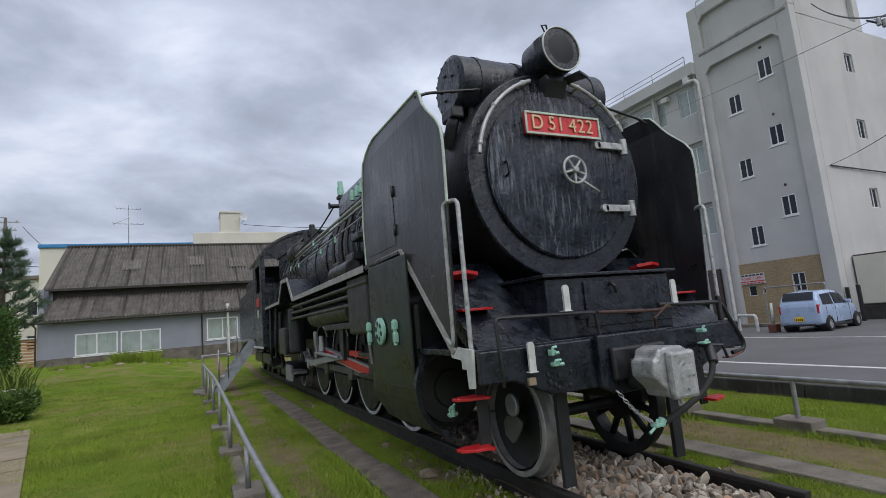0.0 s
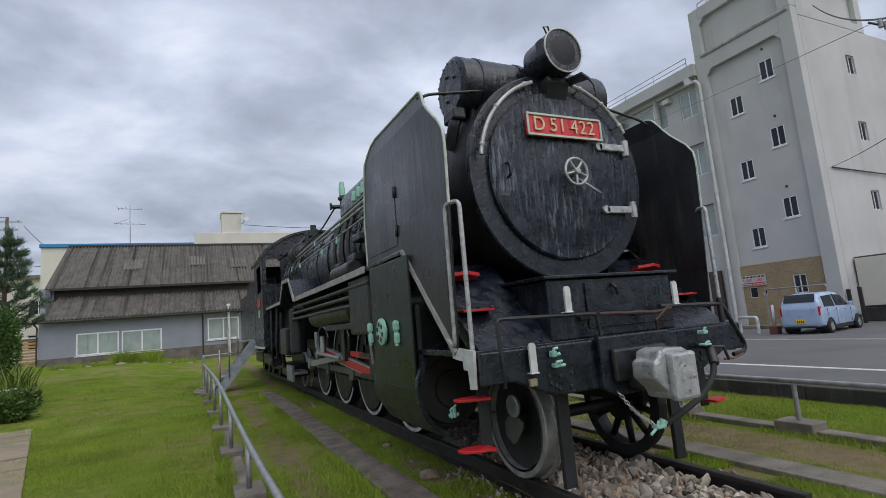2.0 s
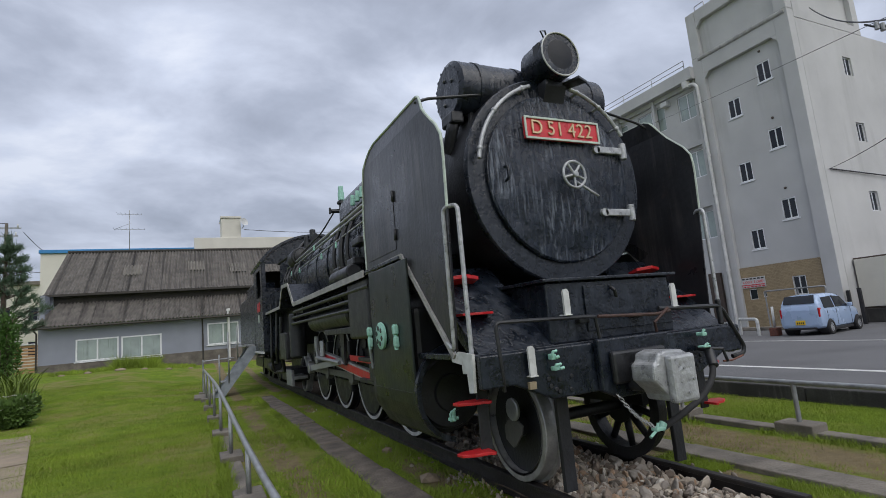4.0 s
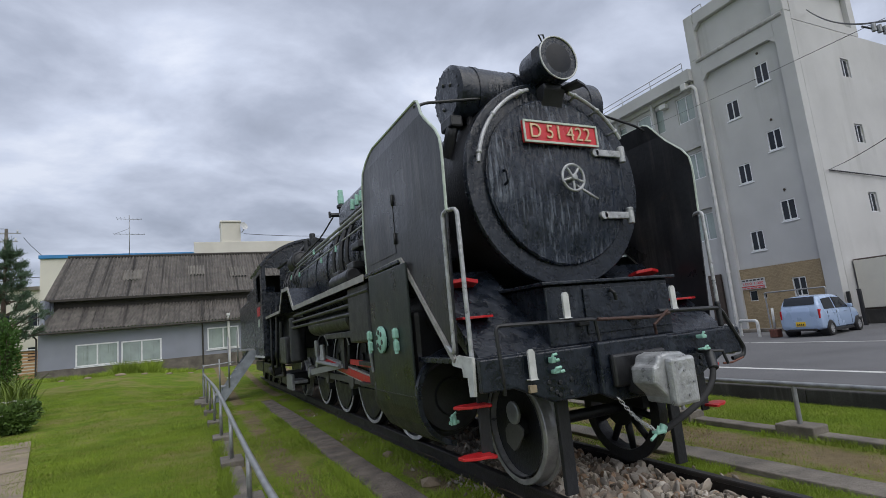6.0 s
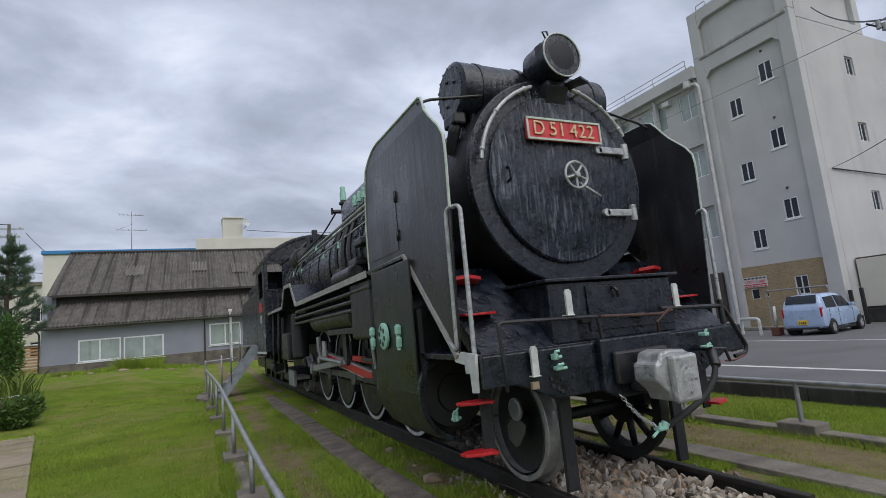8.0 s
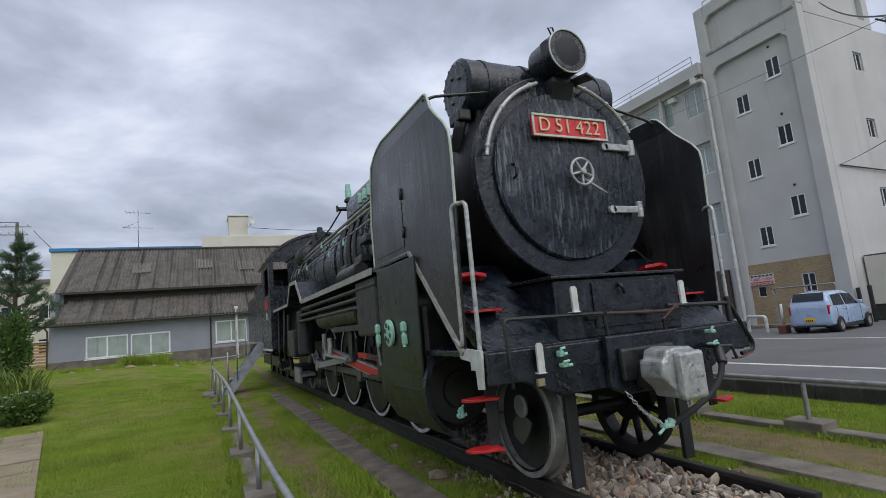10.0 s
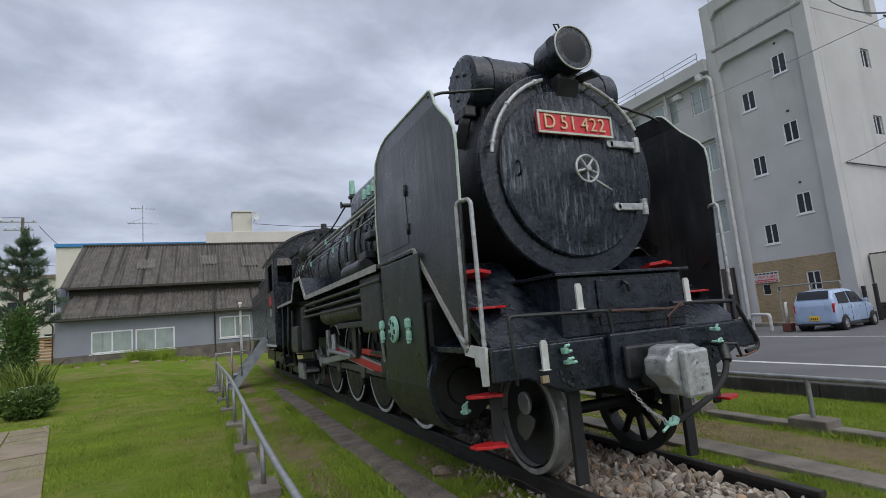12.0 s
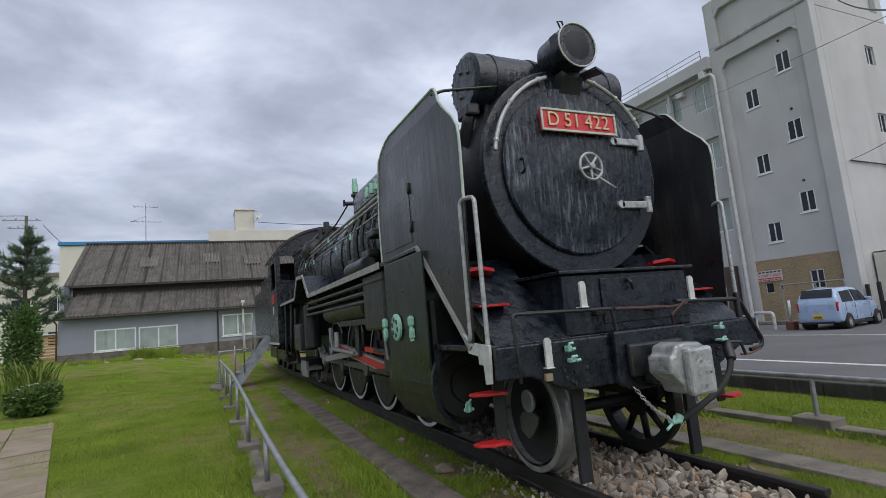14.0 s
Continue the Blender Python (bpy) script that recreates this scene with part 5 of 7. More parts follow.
def boiler(loco):
    bm = B()
    lathe(bm, (0, 3.452, ZC), (0, 1, 0), [(0, 0.86), (4.2, 0.88), (7.95, 0.88)], 64)
    b = part("boiler", bm, M["black"], loco)
    bm = B()
    for y in (3.55, 4.5, 5.5, 6.4, 7.3, 8.2, 9.4):
        lathe(bm, (0, y, ZC), (0, 1, 0), [(0, 0.88), (0, 0.893), (0.06, 0.893), (0.06, 0.88)], 56, False, False)
    part("boiler_bands", bm, M["black"], b)
    # firebox skirt
    bm = B()
    prism(bm, [(-0.86, 2.6), (-0.95, 1.3), (0.95, 1.3), (0.86, 2.6)], "y", 8.7, 11.4)
    part("firebox", bm, M["dull"], b)
    # long dome, chimney
    bm = B()
    n = 14
    prof = [(0.52 * math.cos(math.pi * i / n), 3.30 + 0.71 * max(0, math.sin(math.pi * i / n)) ** 0.5) for i in range(n + 1)]
    prism(bm, prof, "y", 4.1, 6.95)
    part("dome", bm, M["black"], b, bevel=0.16)
    bm = B()
    lathe(bm, (0, 2.6, 3.4), (0, 0, 1), [(0, 0.36), (0.1, 0.28), (0.55, 0.27), (0.62, 0.31), (0.66, 0.30)], 32)
    part("chimney", bm, M["dull"], b)
    # running boards with pale edge
    for sx in (-1, 1):
        bm = B()
        box(bm, sx * 0.75, sx * 1.325, 1.85, 7.25, 2.02, 2.05, bev=0.004)
        rb = part("running_board", bm, M["black"], loco)
        bm = B()
        box(bm, sx * 1.326, sx * 1.34, 2.86, 7.25, 1.985, 2.06, bev=0.003)
        prism(bm, [(7.25, 2.0), (7.25, 2.06), (7.78, 2.47), (8.55, 2.50), (8.98, 2.11), (11.38, 2.11), (11.38, 2.05), (8.95, 2.05), (8.50, 2.43), (7.82, 2.40), (7.34, 2.0)], "x", sx * 1.326, sx * 1.34)
        part("edge_strip", bm, M["worngrey"], rb, "worn pale edge strip")
        bm = B()
        prism(bm, [(7.25, 2.02), (7.80, 2.44), (8.53, 2.47), (8.96, 2.08), (11.39, 2.08), (11.39, 2.05), (8.93, 2.05), (8.50, 2.43), (7.84, 2.40), (7.30, 2.0)], "x", sx * 0.80, sx * 1.325)
        part("raised_board", bm, M["black"], rb)
        # pipes under the board
        for k, (x, z) in enumerate(((1.27, 1.90), (1.25, 1.80), (1.22, 1.70))):
            bm = B()
            tube(bm, [(sx * x, 2.9 + 0.4 * k, z), (sx * x, 7.6 + 0.3 * k, z), (sx * (x - 0.15), 8.2, z - 0.1), (sx * (x - 0.15), 9.0, z - 0.1)], 0.026, 8, 0.08)
            part("board_pipe", bm, M["dull"], rb)
        bm = B()
        box(bm, sx * 0.95, sx * 1.28, 2.95, 3.75, 1.35, 2.0, bev=0.03)
        part("lubricator", bm, M["dull"], rb)
        bm = B()
        cyl(bm, (sx * 1.05, 4.1, 1.66), (sx * 1.05, 6.6, 1.66), 0.17, seg=20, bev=0.03)
        part("air_tank", bm, M["dull"], rb)
        bm = B()
        box(bm, sx * 0.98, sx * 1.3, 8.6, 9.4, 1.0, 1.55, bev=0.03)
        part("valve_box", bm, M["dull"], rb)
        bm = B()
        cyl(bm, (sx * 1.1, 8.3, 1.05), (sx * 1.1, 8.3, 1.9), 0.16, seg=18, bev=0.02)
        part("air_pump", bm, M["dull"], rb)
        # boiler side pipes and rods
        for x, z, rr, y1 in ((0.83, 3.13, 0.024, 10.8), (0.835, 3.055, 0.02, 9.6), (0.90, 2.86, 0.014, 10.6)):
            bm = B()
            tube(bm, [(sx * x, 3.0, z), (sx * x, y1, z)], rr, 8)
            part("side_pipe", bm, M["steel"], b, "long grey pipe along the boiler")
        for y in (4.0, 5.6, 7.2, 8.8, 10.2):
            a = radians(28)
            bm = B()
            cyl(bm, (sx * math.cos(a) * 0.87, y, ZC + math.sin(a) * 0.87), (sx * math.cos(a) * 0.96, y, ZC + math.sin(a) * 0.96), 0.016, seg=8)
            part("pipe_bracket", bm, M["steel"], b)
        for y, r in ((4.9, 0.03), (5.25, 0.04), (5.7, 0.03)):
            pts = [(sx * p[0], p[1], p[2]) for p in arc(0.93, 62, -25, 12, y)]
            bm = B()
            tube(bm, pts, r, 8)
            part("sand_pipe", bm, M["dull"], b)
        for y, z in ((4.3, 2.32), (4.0, 2.55), (5.1, 2.3)):
            bm = B()
            box(bm, sx * 0.86, sx * 1.02, y, y + 0.35, z, z + 0.1, bev=0.02)
            part("check_valve", bm, M["dull"], b)
        bm = B()
        cyl(bm, (sx * 1.02, 4.3, 2.22), (sx * 1.02, 5.3, 2.22), 0.11, seg=16, bev=0.02)
        part("feed_pump", bm, M["dull"], b)
        # pump on the boiler near the cab
        bm = B()
        if sx < 0:
            cyl(bm, (-0.72, 9.6, 3.25), (-0.72, 10.2, 3.25), 0.22, seg=22, bev=0.03)
            lathe(bm, (-0.72, 9.58, 3.25), (0, -1, 0), [(0, 0.16), (0.06, 0.15), (0.08, 0.05)], 20)
            tube(bm, [(-0.72, 9.9, 3.45), (-0.5, 9.9, 3.7), (-0.35, 10.4, 3.75)], 0.04, 8, 0.1)
            cyl(bm, (-0.35, 10.0, 3.45), (-0.35, 10.0, 3.95), 0.07, seg=12, bev=0.01)
            tube(bm, [(-0.35, 10.0, 3.6), (-0.7, 10.6, 3.5), (-1.0, 11.2, 3.3)], 0.03, 8, 0.1)
            part("turbo_generator", bm, M["dull"], b)
            for k in range(7):
                bm = B()
                y = 8.9 + 0.33 * k
                tube(bm, [(-0.86, y, 2.5 + 0.1 * (k % 3)), (-0.95, y, 2.8), (-0.80 + 0.05 * (k % 2), y + 0.15, 3.15), (-0.45, y + 0.5, 3.5)], 0.016 + 0.006 * (k % 3), 6, 0.08)
                part("steam_pipe", bm, M["dull"], b)
            for k in range(5):
                bm = B()
                y = 8.8 + 0.5 * k
                cyl(bm, (-0.55 + 0.07 * (k % 2), y, 3.3), (-0.55 + 0.07 * (k % 2), y, 3.62 + 0.06 * (k % 3)), 0.05, seg=10, bev=0.008)
                part("fitting", bm, M["dull"], b)
    for x, y, z, h in ((-0.35, 7.20, 3.95, 0.28), (-0.60, 5.58, 3.44, 0.17), (-0.60, 5.31, 3.44, 0.17), (-0.60, 5.07, 3.44, 0.17), (-0.92, 7.2, 2.98, 0.1), (-0.95, 8.6, 2.75, 0.1), (-0.95, 9.6, 2.8, 0.12), (-0.96, 5.4, 2.72, 0.1), (-0.97, 6.4, 2.7, 0.1)):
        bm = B()
        r = 0.06 if h > 0.25 else (0.04 if h > 0.15 else 0.02)
        cyl(bm, (x, y, z), (x, y, z + h * 0.6), r, seg=12, bev=0.006)
        box(bm, x - r * 0.7, x + r * 0.7, y - r * 0.7, y + r * 0.7, z + h * 0.6, z + h, bev=0.01)
        part("steam_valve", bm, M["mint"], b, "mint green steam valve")
    bm = B()
    tube(bm, [(-0.35, 7.2, 3.3), (-0.35, 7.2, 3.95)], 0.05, 10)
    tube(bm, [(-0.56, 7.2, 3.735), (-0.35, 7.2, 3.74), (0.1, 7.2, 3.74)], 0.04, 10)
    cyl(bm, (-0.58, 7.2, 3.68), (-0.58, 7.2, 3.80), 0.022, seg=8)
    cyl(bm, (-0.35, 7.2, 3.87), (-0.35, 7.2, 3.93), 0.085, seg=12, bev=0.01)
    tube(bm, [(-0.50, 7.22, 3.72), (-0.66, 7.7, 3.40), (-0.84, 8.9, 3.2)], 0.016, 6, 0.2)
    part("whistle_pipe", bm, M["dull"], b)


def cylinders(loco):
    for sx in (-1, 1):
        bm = B()
        cyl(bm, (sx * 0.98, 1.80, 0.86), (sx * 0.98, 2.85, 0.86), 0.335, seg=36, bev=0.03)
        lathe(bm, (sx * 0.98, 1.80, 0.86), (0, -1, 0), [(0, 0.30), (0.05, 0.28), (0.06, 0.16), (0.09, 0.15), (0.095, 0.05)], 28)
        cyl(bm, (sx * 0.95, 1.62, 1.55), (sx * 0.95, 3.0, 1.55), 0.2, seg=26, bev=0.02)
        box(bm, sx * 0.55, sx * 1.25, 1.78, 2.75, 0.9, 1.6, bev=0.05)
        c = part("cylinder", bm, M["dull"], loco)
        # outer cladding panel
        bm = B()
        outl = [(1.335, 2.0), (1.335, 0.90), (1.325, 0.80), (1.29, 0.68), (1.22, 0.57), (1.10, 0.49)]
        outl += [(x_ - 0.02, z_ + 0.004) for x_, z_ in outl[::-1]]
        prism(bm, [(x_ * sx, z_) for x_, z_ in outl], "y", 1.66, 2.69)
        pn = part("cladding", bm, M["greenblack"], c, "green-black cylinder cladding panel", bevel=0.006)
        bm = B()
        n = 16
        rim = [(sx * (0.98 + 0.37 * math.cos(radians(-80 + 170 * i / n))), 0.88 + 0.40 * math.sin(radians(-80 + 170 * i / n))) for i in range(n + 1)]
        rim += [(sx * (0.98 + 0.33 * math.cos(radians(90 - 170 * i / n))), 0.88 + 0.36 * math.sin(radians(90 - 170 * i / n))) for i in range(n + 1)]
        prism(bm, rim, "y", 1.60, 1.655)
        part("cladding_flange", bm, M["black"], c)
        bm = B()
        box(bm, sx * 1.3355, sx * 1.339, 1.665, 2.685, 0.893, 0.903)
        part("seam", bm, M["dull"], c)
        bm = B()
        # green relief valve wheel and its two end caps
        c0 = Vector((sx * 1.345, 2.36, 1.375))
        lathe(bm, c0, (sx, 0, 0), [(0, 0.125), (0.02, 0.125), (0.03, 0.105), (0.03, 0.02)], 28)
        part("valve_cover", bm, M["mint"], c, "mint green round valve cover")
        bm = B()
        for k in range(6):
            a = 2 * math.pi * k / 6 + 0.3
            cyl(bm, c0 + Vector((sx * 0.028, math.cos(a) * 0.072, math.sin(a) * 0.072)), c0 + Vector((sx * 0.034, math.cos(a) * 0.072, math.sin(a) * 0.072)), 0.024, seg=10)
        part("cover_hole", bm, M["dull"], c)
        for y in (1.955, 2.70):
            bm = B()
            box(bm, sx * 1.336, sx * 1.38, y - 0.028, y + 0.028, 1.27, 1.36, bev=0.012)
            box(bm, sx * 1.336, sx * 1.385, y - 0.03, y + 0.03, 1.38, 1.46, bev=0.012)
            cyl(bm, (sx * 1.36, y, 1.25), (sx * 1.36, y, 1.47), 0.018, seg=10)
            part("drain_cock", bm, M["mint"], c, "mint green drain cock")
        bm = B()
        cyl(bm, (sx * 1.12, 1.45, 0.68), (sx * 1.12, 1.45, 0.76), 0.022, seg=10, bev=0.005)
        tube(bm, [(sx * 1.145, 1.44, 0.68), (sx * 1.15, 1.44, 0.74), (sx * 1.10, 1.44, 0.775)], 0.009, 6)
        cyl(bm, (sx * 1.16, 1.45, 0.70), (sx * 1.08, 1.45, 0.70), 0.014, seg=8)
        part("drain_cock", bm, M["mint"], c, "mint green drain cock")
        # guide bars, crosshead
        bm = B()
        for z in (0.80, 1.06):
            box(bm, sx * 0.92, sx * 1.04, 2.85, 4.3, z, z + 0.05, bev=0.006)
        box(bm, sx * 0.90, sx * 1.06, 3.4, 3.8, 0.83, 1.05, bev=0.02)
        cyl(bm, (sx * 0.98, 2.85, 0.93), (sx * 0.98, 3.5, 0.93), 0.045, seg=12)
        part("guide_bar", bm, M["dull"], loco)


def rods(loco):
    for sx in (-1, 1):
        x = sx * 0.86
        zr_, yo = ZR + 0.70 - 0.06, 0.02
        # coupling rod linking the drivers
        bm = B()
        box(bm, x - 0.03, x + 0.03, DRIVERS[0], DRIVERS[3], 0.76, 0.86, bev=0.006)
        for y in DRIVERS:
            cyl(bm, (x - 0.05, y, 0.81), (x + 0.05, y, 0.81), 0.13, seg=24, bev=0.008)
        cr = part("coupling_rod", bm, M["steeldark"], loco, "grey steel coupling rod")
        bm = B()
        prism(bm, [(3.3, 0.74), (6.9, 1.03), (6.9, 1.17), (3.3, 0.88)], "x", x + sx * 0.055, x + sx * 0.12)
        part("main_rod", bm, M["silver"], loco, "steel main rod")
        bm = B()
        prism(bm, [(3.5, 0.775), (6.55, 1.022), (6.55, 1.118), (3.5, 0.872)], "x", x + sx * 0.121, x + sx * 0.126)
        part("rod_flute", bm, M["red"], cr, "red painted rod flute")
        bm = B()
        prism(bm, [(3.6, 1.02), (4.9, 1.05), (4.9, 1.12), (3.6, 1.10)], "x", x + sx * 0.1, x + sx * 0.13)
        part("radius_rod", bm, M["red"], loco, "red painted valve rod")
        bm = B()
        prism(bm, [(5.0, 1.5), (5.25, 1.55), (5.2, 1.0), (5.05, 0.98)], "x", x + sx * 0.13, x + sx * 0.17)
        part("combination_link", bm, M["dull"], loco)
        bm = B()
        tube(bm, [(x + sx * 0.2, 6.78, 1.06), (x + sx * 0.2, 5.2, 1.02)], 0.03, 8)
        cyl(bm, (x + sx * 0.06, 6.78, 1.07), (x + sx * 0.22, 6.78, 1.07), 0.11, seg=22, bev=0.01)
        box(bm, x + sx * 0.16, x + sx * 0.22, 6.72, 6.86, 1.05, 1.42, bev=0.015)
        part("return_crank", bm, M["steel"], loco, "steel return crank")
        bm = B()
        tube(bm, [(x + sx * 0.25, 2.9, 1.55), (x + sx * 0.25, 3.6, 1.5), (x + sx * 0.2, 3.6, 1.0)], 0.025, 8, 0.05)
        part("valve_spindle", bm, M["steel"], loco, "steel valve spindle")
        bm = B()
        prism(bm, [(7.55, 0.80), (7.55, 0.90), (5.2, 1.08), (5.1, 1.0)], "x", x + sx * 0.14, x + sx * 0.19)
        cyl(bm, (x + sx * 0.12, 7.5, 0.85), (x + sx * 0.22, 7.5, 0.85), 0.09, seg=16, bev=0.01)
        part("eccentric_rod", bm, M["steel"], loco, "pale steel eccentric rod")
        for y in (6.40, 6.50):
            bm = B()
            cyl(bm, (x + sx * 0.17, y, 1.08), (x + sx * 0.17, y, 1.34), 0.032, seg=10, bev=0.01)
            part("crank_clamp", bm, M["silver"], loco)
        bm = B()
        box(bm, x + sx * 0.05, x + sx * 0.30, 3.0, 5.6, 1.42, 1.5, bev=0.01)
        part("gear_bracket", bm, M["dull"], loco)
        for y in (4.45, 6.0, 7.55):
            bm = B()
            box(bm, sx * 0.50, sx * 0.72, y - 0.05, y + 0.05, 0.5, 1.3, bev=0.02)
            part("brake_hanger", bm, M["dull"], loco)


def chassis(loco):
    bm = B()
    for sx in (-1, 1):
        box(bm, sx * 0.40, sx * 0.47, 1.0, 13.2, 0.62, 1.25)
    box(bm, -0.39, 0.39, 1.7, 2.8, 0.7, 2.0)
    box(bm, -0.39, 0.39, 3.2, 12.9, 0.9, 1.1)
    part("frame", bm, M["dull"], loco)
    for y, r in ((1.386, 0.05), (10.55, 0.06), *[(y, 0.08) for y in DRIVERS]):
        z = ZR + (0.43 if r < 0.07 else 0.70)
        bm = B()
        cyl(bm, (-0.5, y, z), (0.5, y, z), r, seg=16)
        part("axle", bm, M["dull"], loco)
    # leading truck covers seen through the wheel
    for sx in (-1, 1):
        bm = B()
        lathe(bm, (sx * 0.665, 1.29, 0.72), (sx, 0, 0), [(0, 0.088), (0.018, 0.088), (0.024, 0.075)], 24)
        part("axlebox_cap", bm, M["steel"], loco, "grey round axlebox cap")
        bm = B()
        prism(bm, [(1.20, 0.60), (1.27, 0.635), (1.40, 0.625), (1.46, 0.575), (1.46, 0.47), (1.36, 0.415), (1.31, 0.44), (1.22, 0.54)], "x", sx * 0.645, sx * 0.662)
        part("axlebox_cover", bm, M["steeldark"], loco, bevel=0.004)


def cab(loco):
    y0, y1, xw = 11.4, 13.4, 1.385
    prof = []
    n = 16
    for i in range(n + 1):
        t = -1 + 2 * i / n
        prof.append((1.45 * t, 3.42 + 0.68 * (1 - t * t) ** 0.8))
    roof = prof + [(p[0] * 0.97, p[1] - 0.05) for p in prof[::-1]]
    bm = B()
    prism(bm, roof, "y", y0 - 0.1, y1 + 0.5)
    c = part("cab_roof", bm, M["black"], loco)
    bm = B()
    wall_with_holes(bm, "y", y0, 0.03, -xw, -0.80, 1.15, 3.45, [(-1.30, -0.94, 2.72, 3.35)])
    wall_with_holes(bm, "y", y0, 0.03, 0.80, xw, 1.15, 3.45, [(0.94, 1.30, 2.72, 3.35)])
    prism(bm, [(-0.8, 2.0), (0.8, 2.0), (0.8, 3.42), (1.3, 3.47)] + [(p[0] * 0.96, p[1] - 0.06) for p in prof[::-1] if abs(p[0]) < 1.2] + [(-1.3, 3.47), (-0.8, 3.42)], "y", y0, y0 + 0.03)
    part("cab_front", bm, M["black"], loco)
    for sx in (-1, 1):
        bm = B()
        wall_with_holes(bm, "x", sx * xw - 0.015, 0.03, y0 + 0.032, y1, 1.15, 3.43, [(11.75, 12.75, 2.55, 3.25)])
        cs = part("cab_side", bm, M["black"], loco)
        bm = B()
        box(bm, sx * 1.402, sx * 1.412, 12.0, 12.62, 2.18, 2.42, bev=0.004)
        part("side_plate", bm, M["platered"], cs, "red number plate")
        bm = B()
        box(bm, sx * 1.402, sx * 1.412, 12.15, 12.45, 1.9, 2.1, bev=0.004)
        part("maker_plate", bm, M["cream"], cs)
        bm = B()
        box(bm, sx * 1.39, sx * 1.44, 11.42, 13.4, 1.10, 1.15, bev=0.004)
        part("edge_strip", bm, M["white"], cs, "worn white edge strip")
    # added dark sheet stands for the cab's dim interior; its slots give bright panes
    bm = B()
    wall_with_holes(bm, "y", y1 - 0.03, 0.03, -xw + 0.02, xw - 0.02, 1.15, 3.40, [(sx_ * 1.02 - 0.2, sx_ * 1.02 + 0.2, za, za + 0.16) for sx_ in (-1, 1) for za in (2.62, 2.92)])
    part("cab_back", bm, M["shadeblack"], loco)
    # trailing truck and injector fittings
    bm = B()
    box(bm, -1.05, -0.6, 9.9, 11.2, 0.45, 0.75, bev=0.04)
    tube(bm, [(-1.2, 10.3, 2.3), (-1.25, 10.3, 1.2), (-1.2, 10.6, 0.9), (-1.1, 12.5, 0.8)], 0.035, 8, 0.1)
    tube(bm, [(-1.25, 11.0, 2.3), (-1.28, 11.0, 1.0), (-1.2, 11.3, 0.7)], 0.03, 8, 0.1)
    tube(bm, [(-1.22, 9.6, 1.9), (-1.24, 9.7, 1.1), (-1.1, 10.2, 0.7), (-1.1, 11.8, 0.6)], 0.04, 8, 0.1)
    cyl(bm, (-1.12, 11.5, 0.75), (-1.12, 12.2, 0.75), 0.13, seg=16, bev=0.02)
    part("injector", bm, M["dull"], loco)
    bm = B()
    box(bm, -1.1, -0.78, 9.2, 9.9, 0.55, 0.62, bev=0.01)
    box(bm, -1.12, -1.06, 9.2, 9.9, 0.42, 0.75, bev=0.01)
    part("trailing_spring", bm, M["steel"], loco)


def build_locomotive():
    loco = thing("steam_locomotive", (0, 6, ZR), "preserved black steam locomotive with silver and red trim", "locomotive")
    smokebox(loco)
    headlight(loco)
    heater_tank(loco)
    boiler(loco)
    front_deck(loco)
    coupler(loco)
    brake_hose(loco)
    for sx in (-1, 1):
        deflector(loco, sx)
        engine_wheel(loco, 1.386, 0.43, sx, 10, "leading_wheel", "tyresteel" if sx < 0 else "dull")
        for y in DRIVERS:
            engine_wheel(loco, y, 0.70, sx, 0, "driving_wheel", "whitetyre")
        engine_wheel(loco, 10.55, 0.43, sx, 10, "trailing_wheel", "whitetyre")
    cylinders(loco)
    rods(loco)
    chassis(loco)
    cab(loco)


def build_tender():
    t = thing("tender", (0, 16.5, ZR), "black coal tender behind the locomotive", "tender")
    bm = B()
    box(bm, -1.35, 1.35, 14.0, 19.6, 1.2, 2.9, bev=0.05)
    box(bm, -1.2, 1.2, 14.6, 18.2, 2.9, 3.3, bev=0.05)
    part("tank", bm, M["black"], t)
    bm = B()
    box(bm, -1.3, 1.3, 13.9, 19.8, 1.0, 1.19)
    part("frame", bm, M["dull"], t)
    for y in (14.8, 16.3, 17.4, 18.9):
        for sx in (-1, 1):
            bm = B()
            lathe(bm, (0.62 * sx, y, ZR + 0.43), (-sx, 0, 0), [(0, 0.1), (0.02, 0.36), (0, 0.37), (0, 0.43), (0.1, 0.43), (0.11, 0.455), (0.13, 0.455)], 32)
            part("wheel", bm, M["dull"], t)
    for y in (15.55, 18.15):
        bm = B()
        for sx in (-1, 1):
            box(bm, sx * 0.75, sx * 0.85, y - 1.15, y + 1.15, 0.5, 0.85, bev=0.03)
        part("bogie", bm, M["dull"], t)


build_locomotive()
build_tender()


# ---- fences, stairs and ground details ----
def left_x(y):
    return -2.45 - 0.02 * y


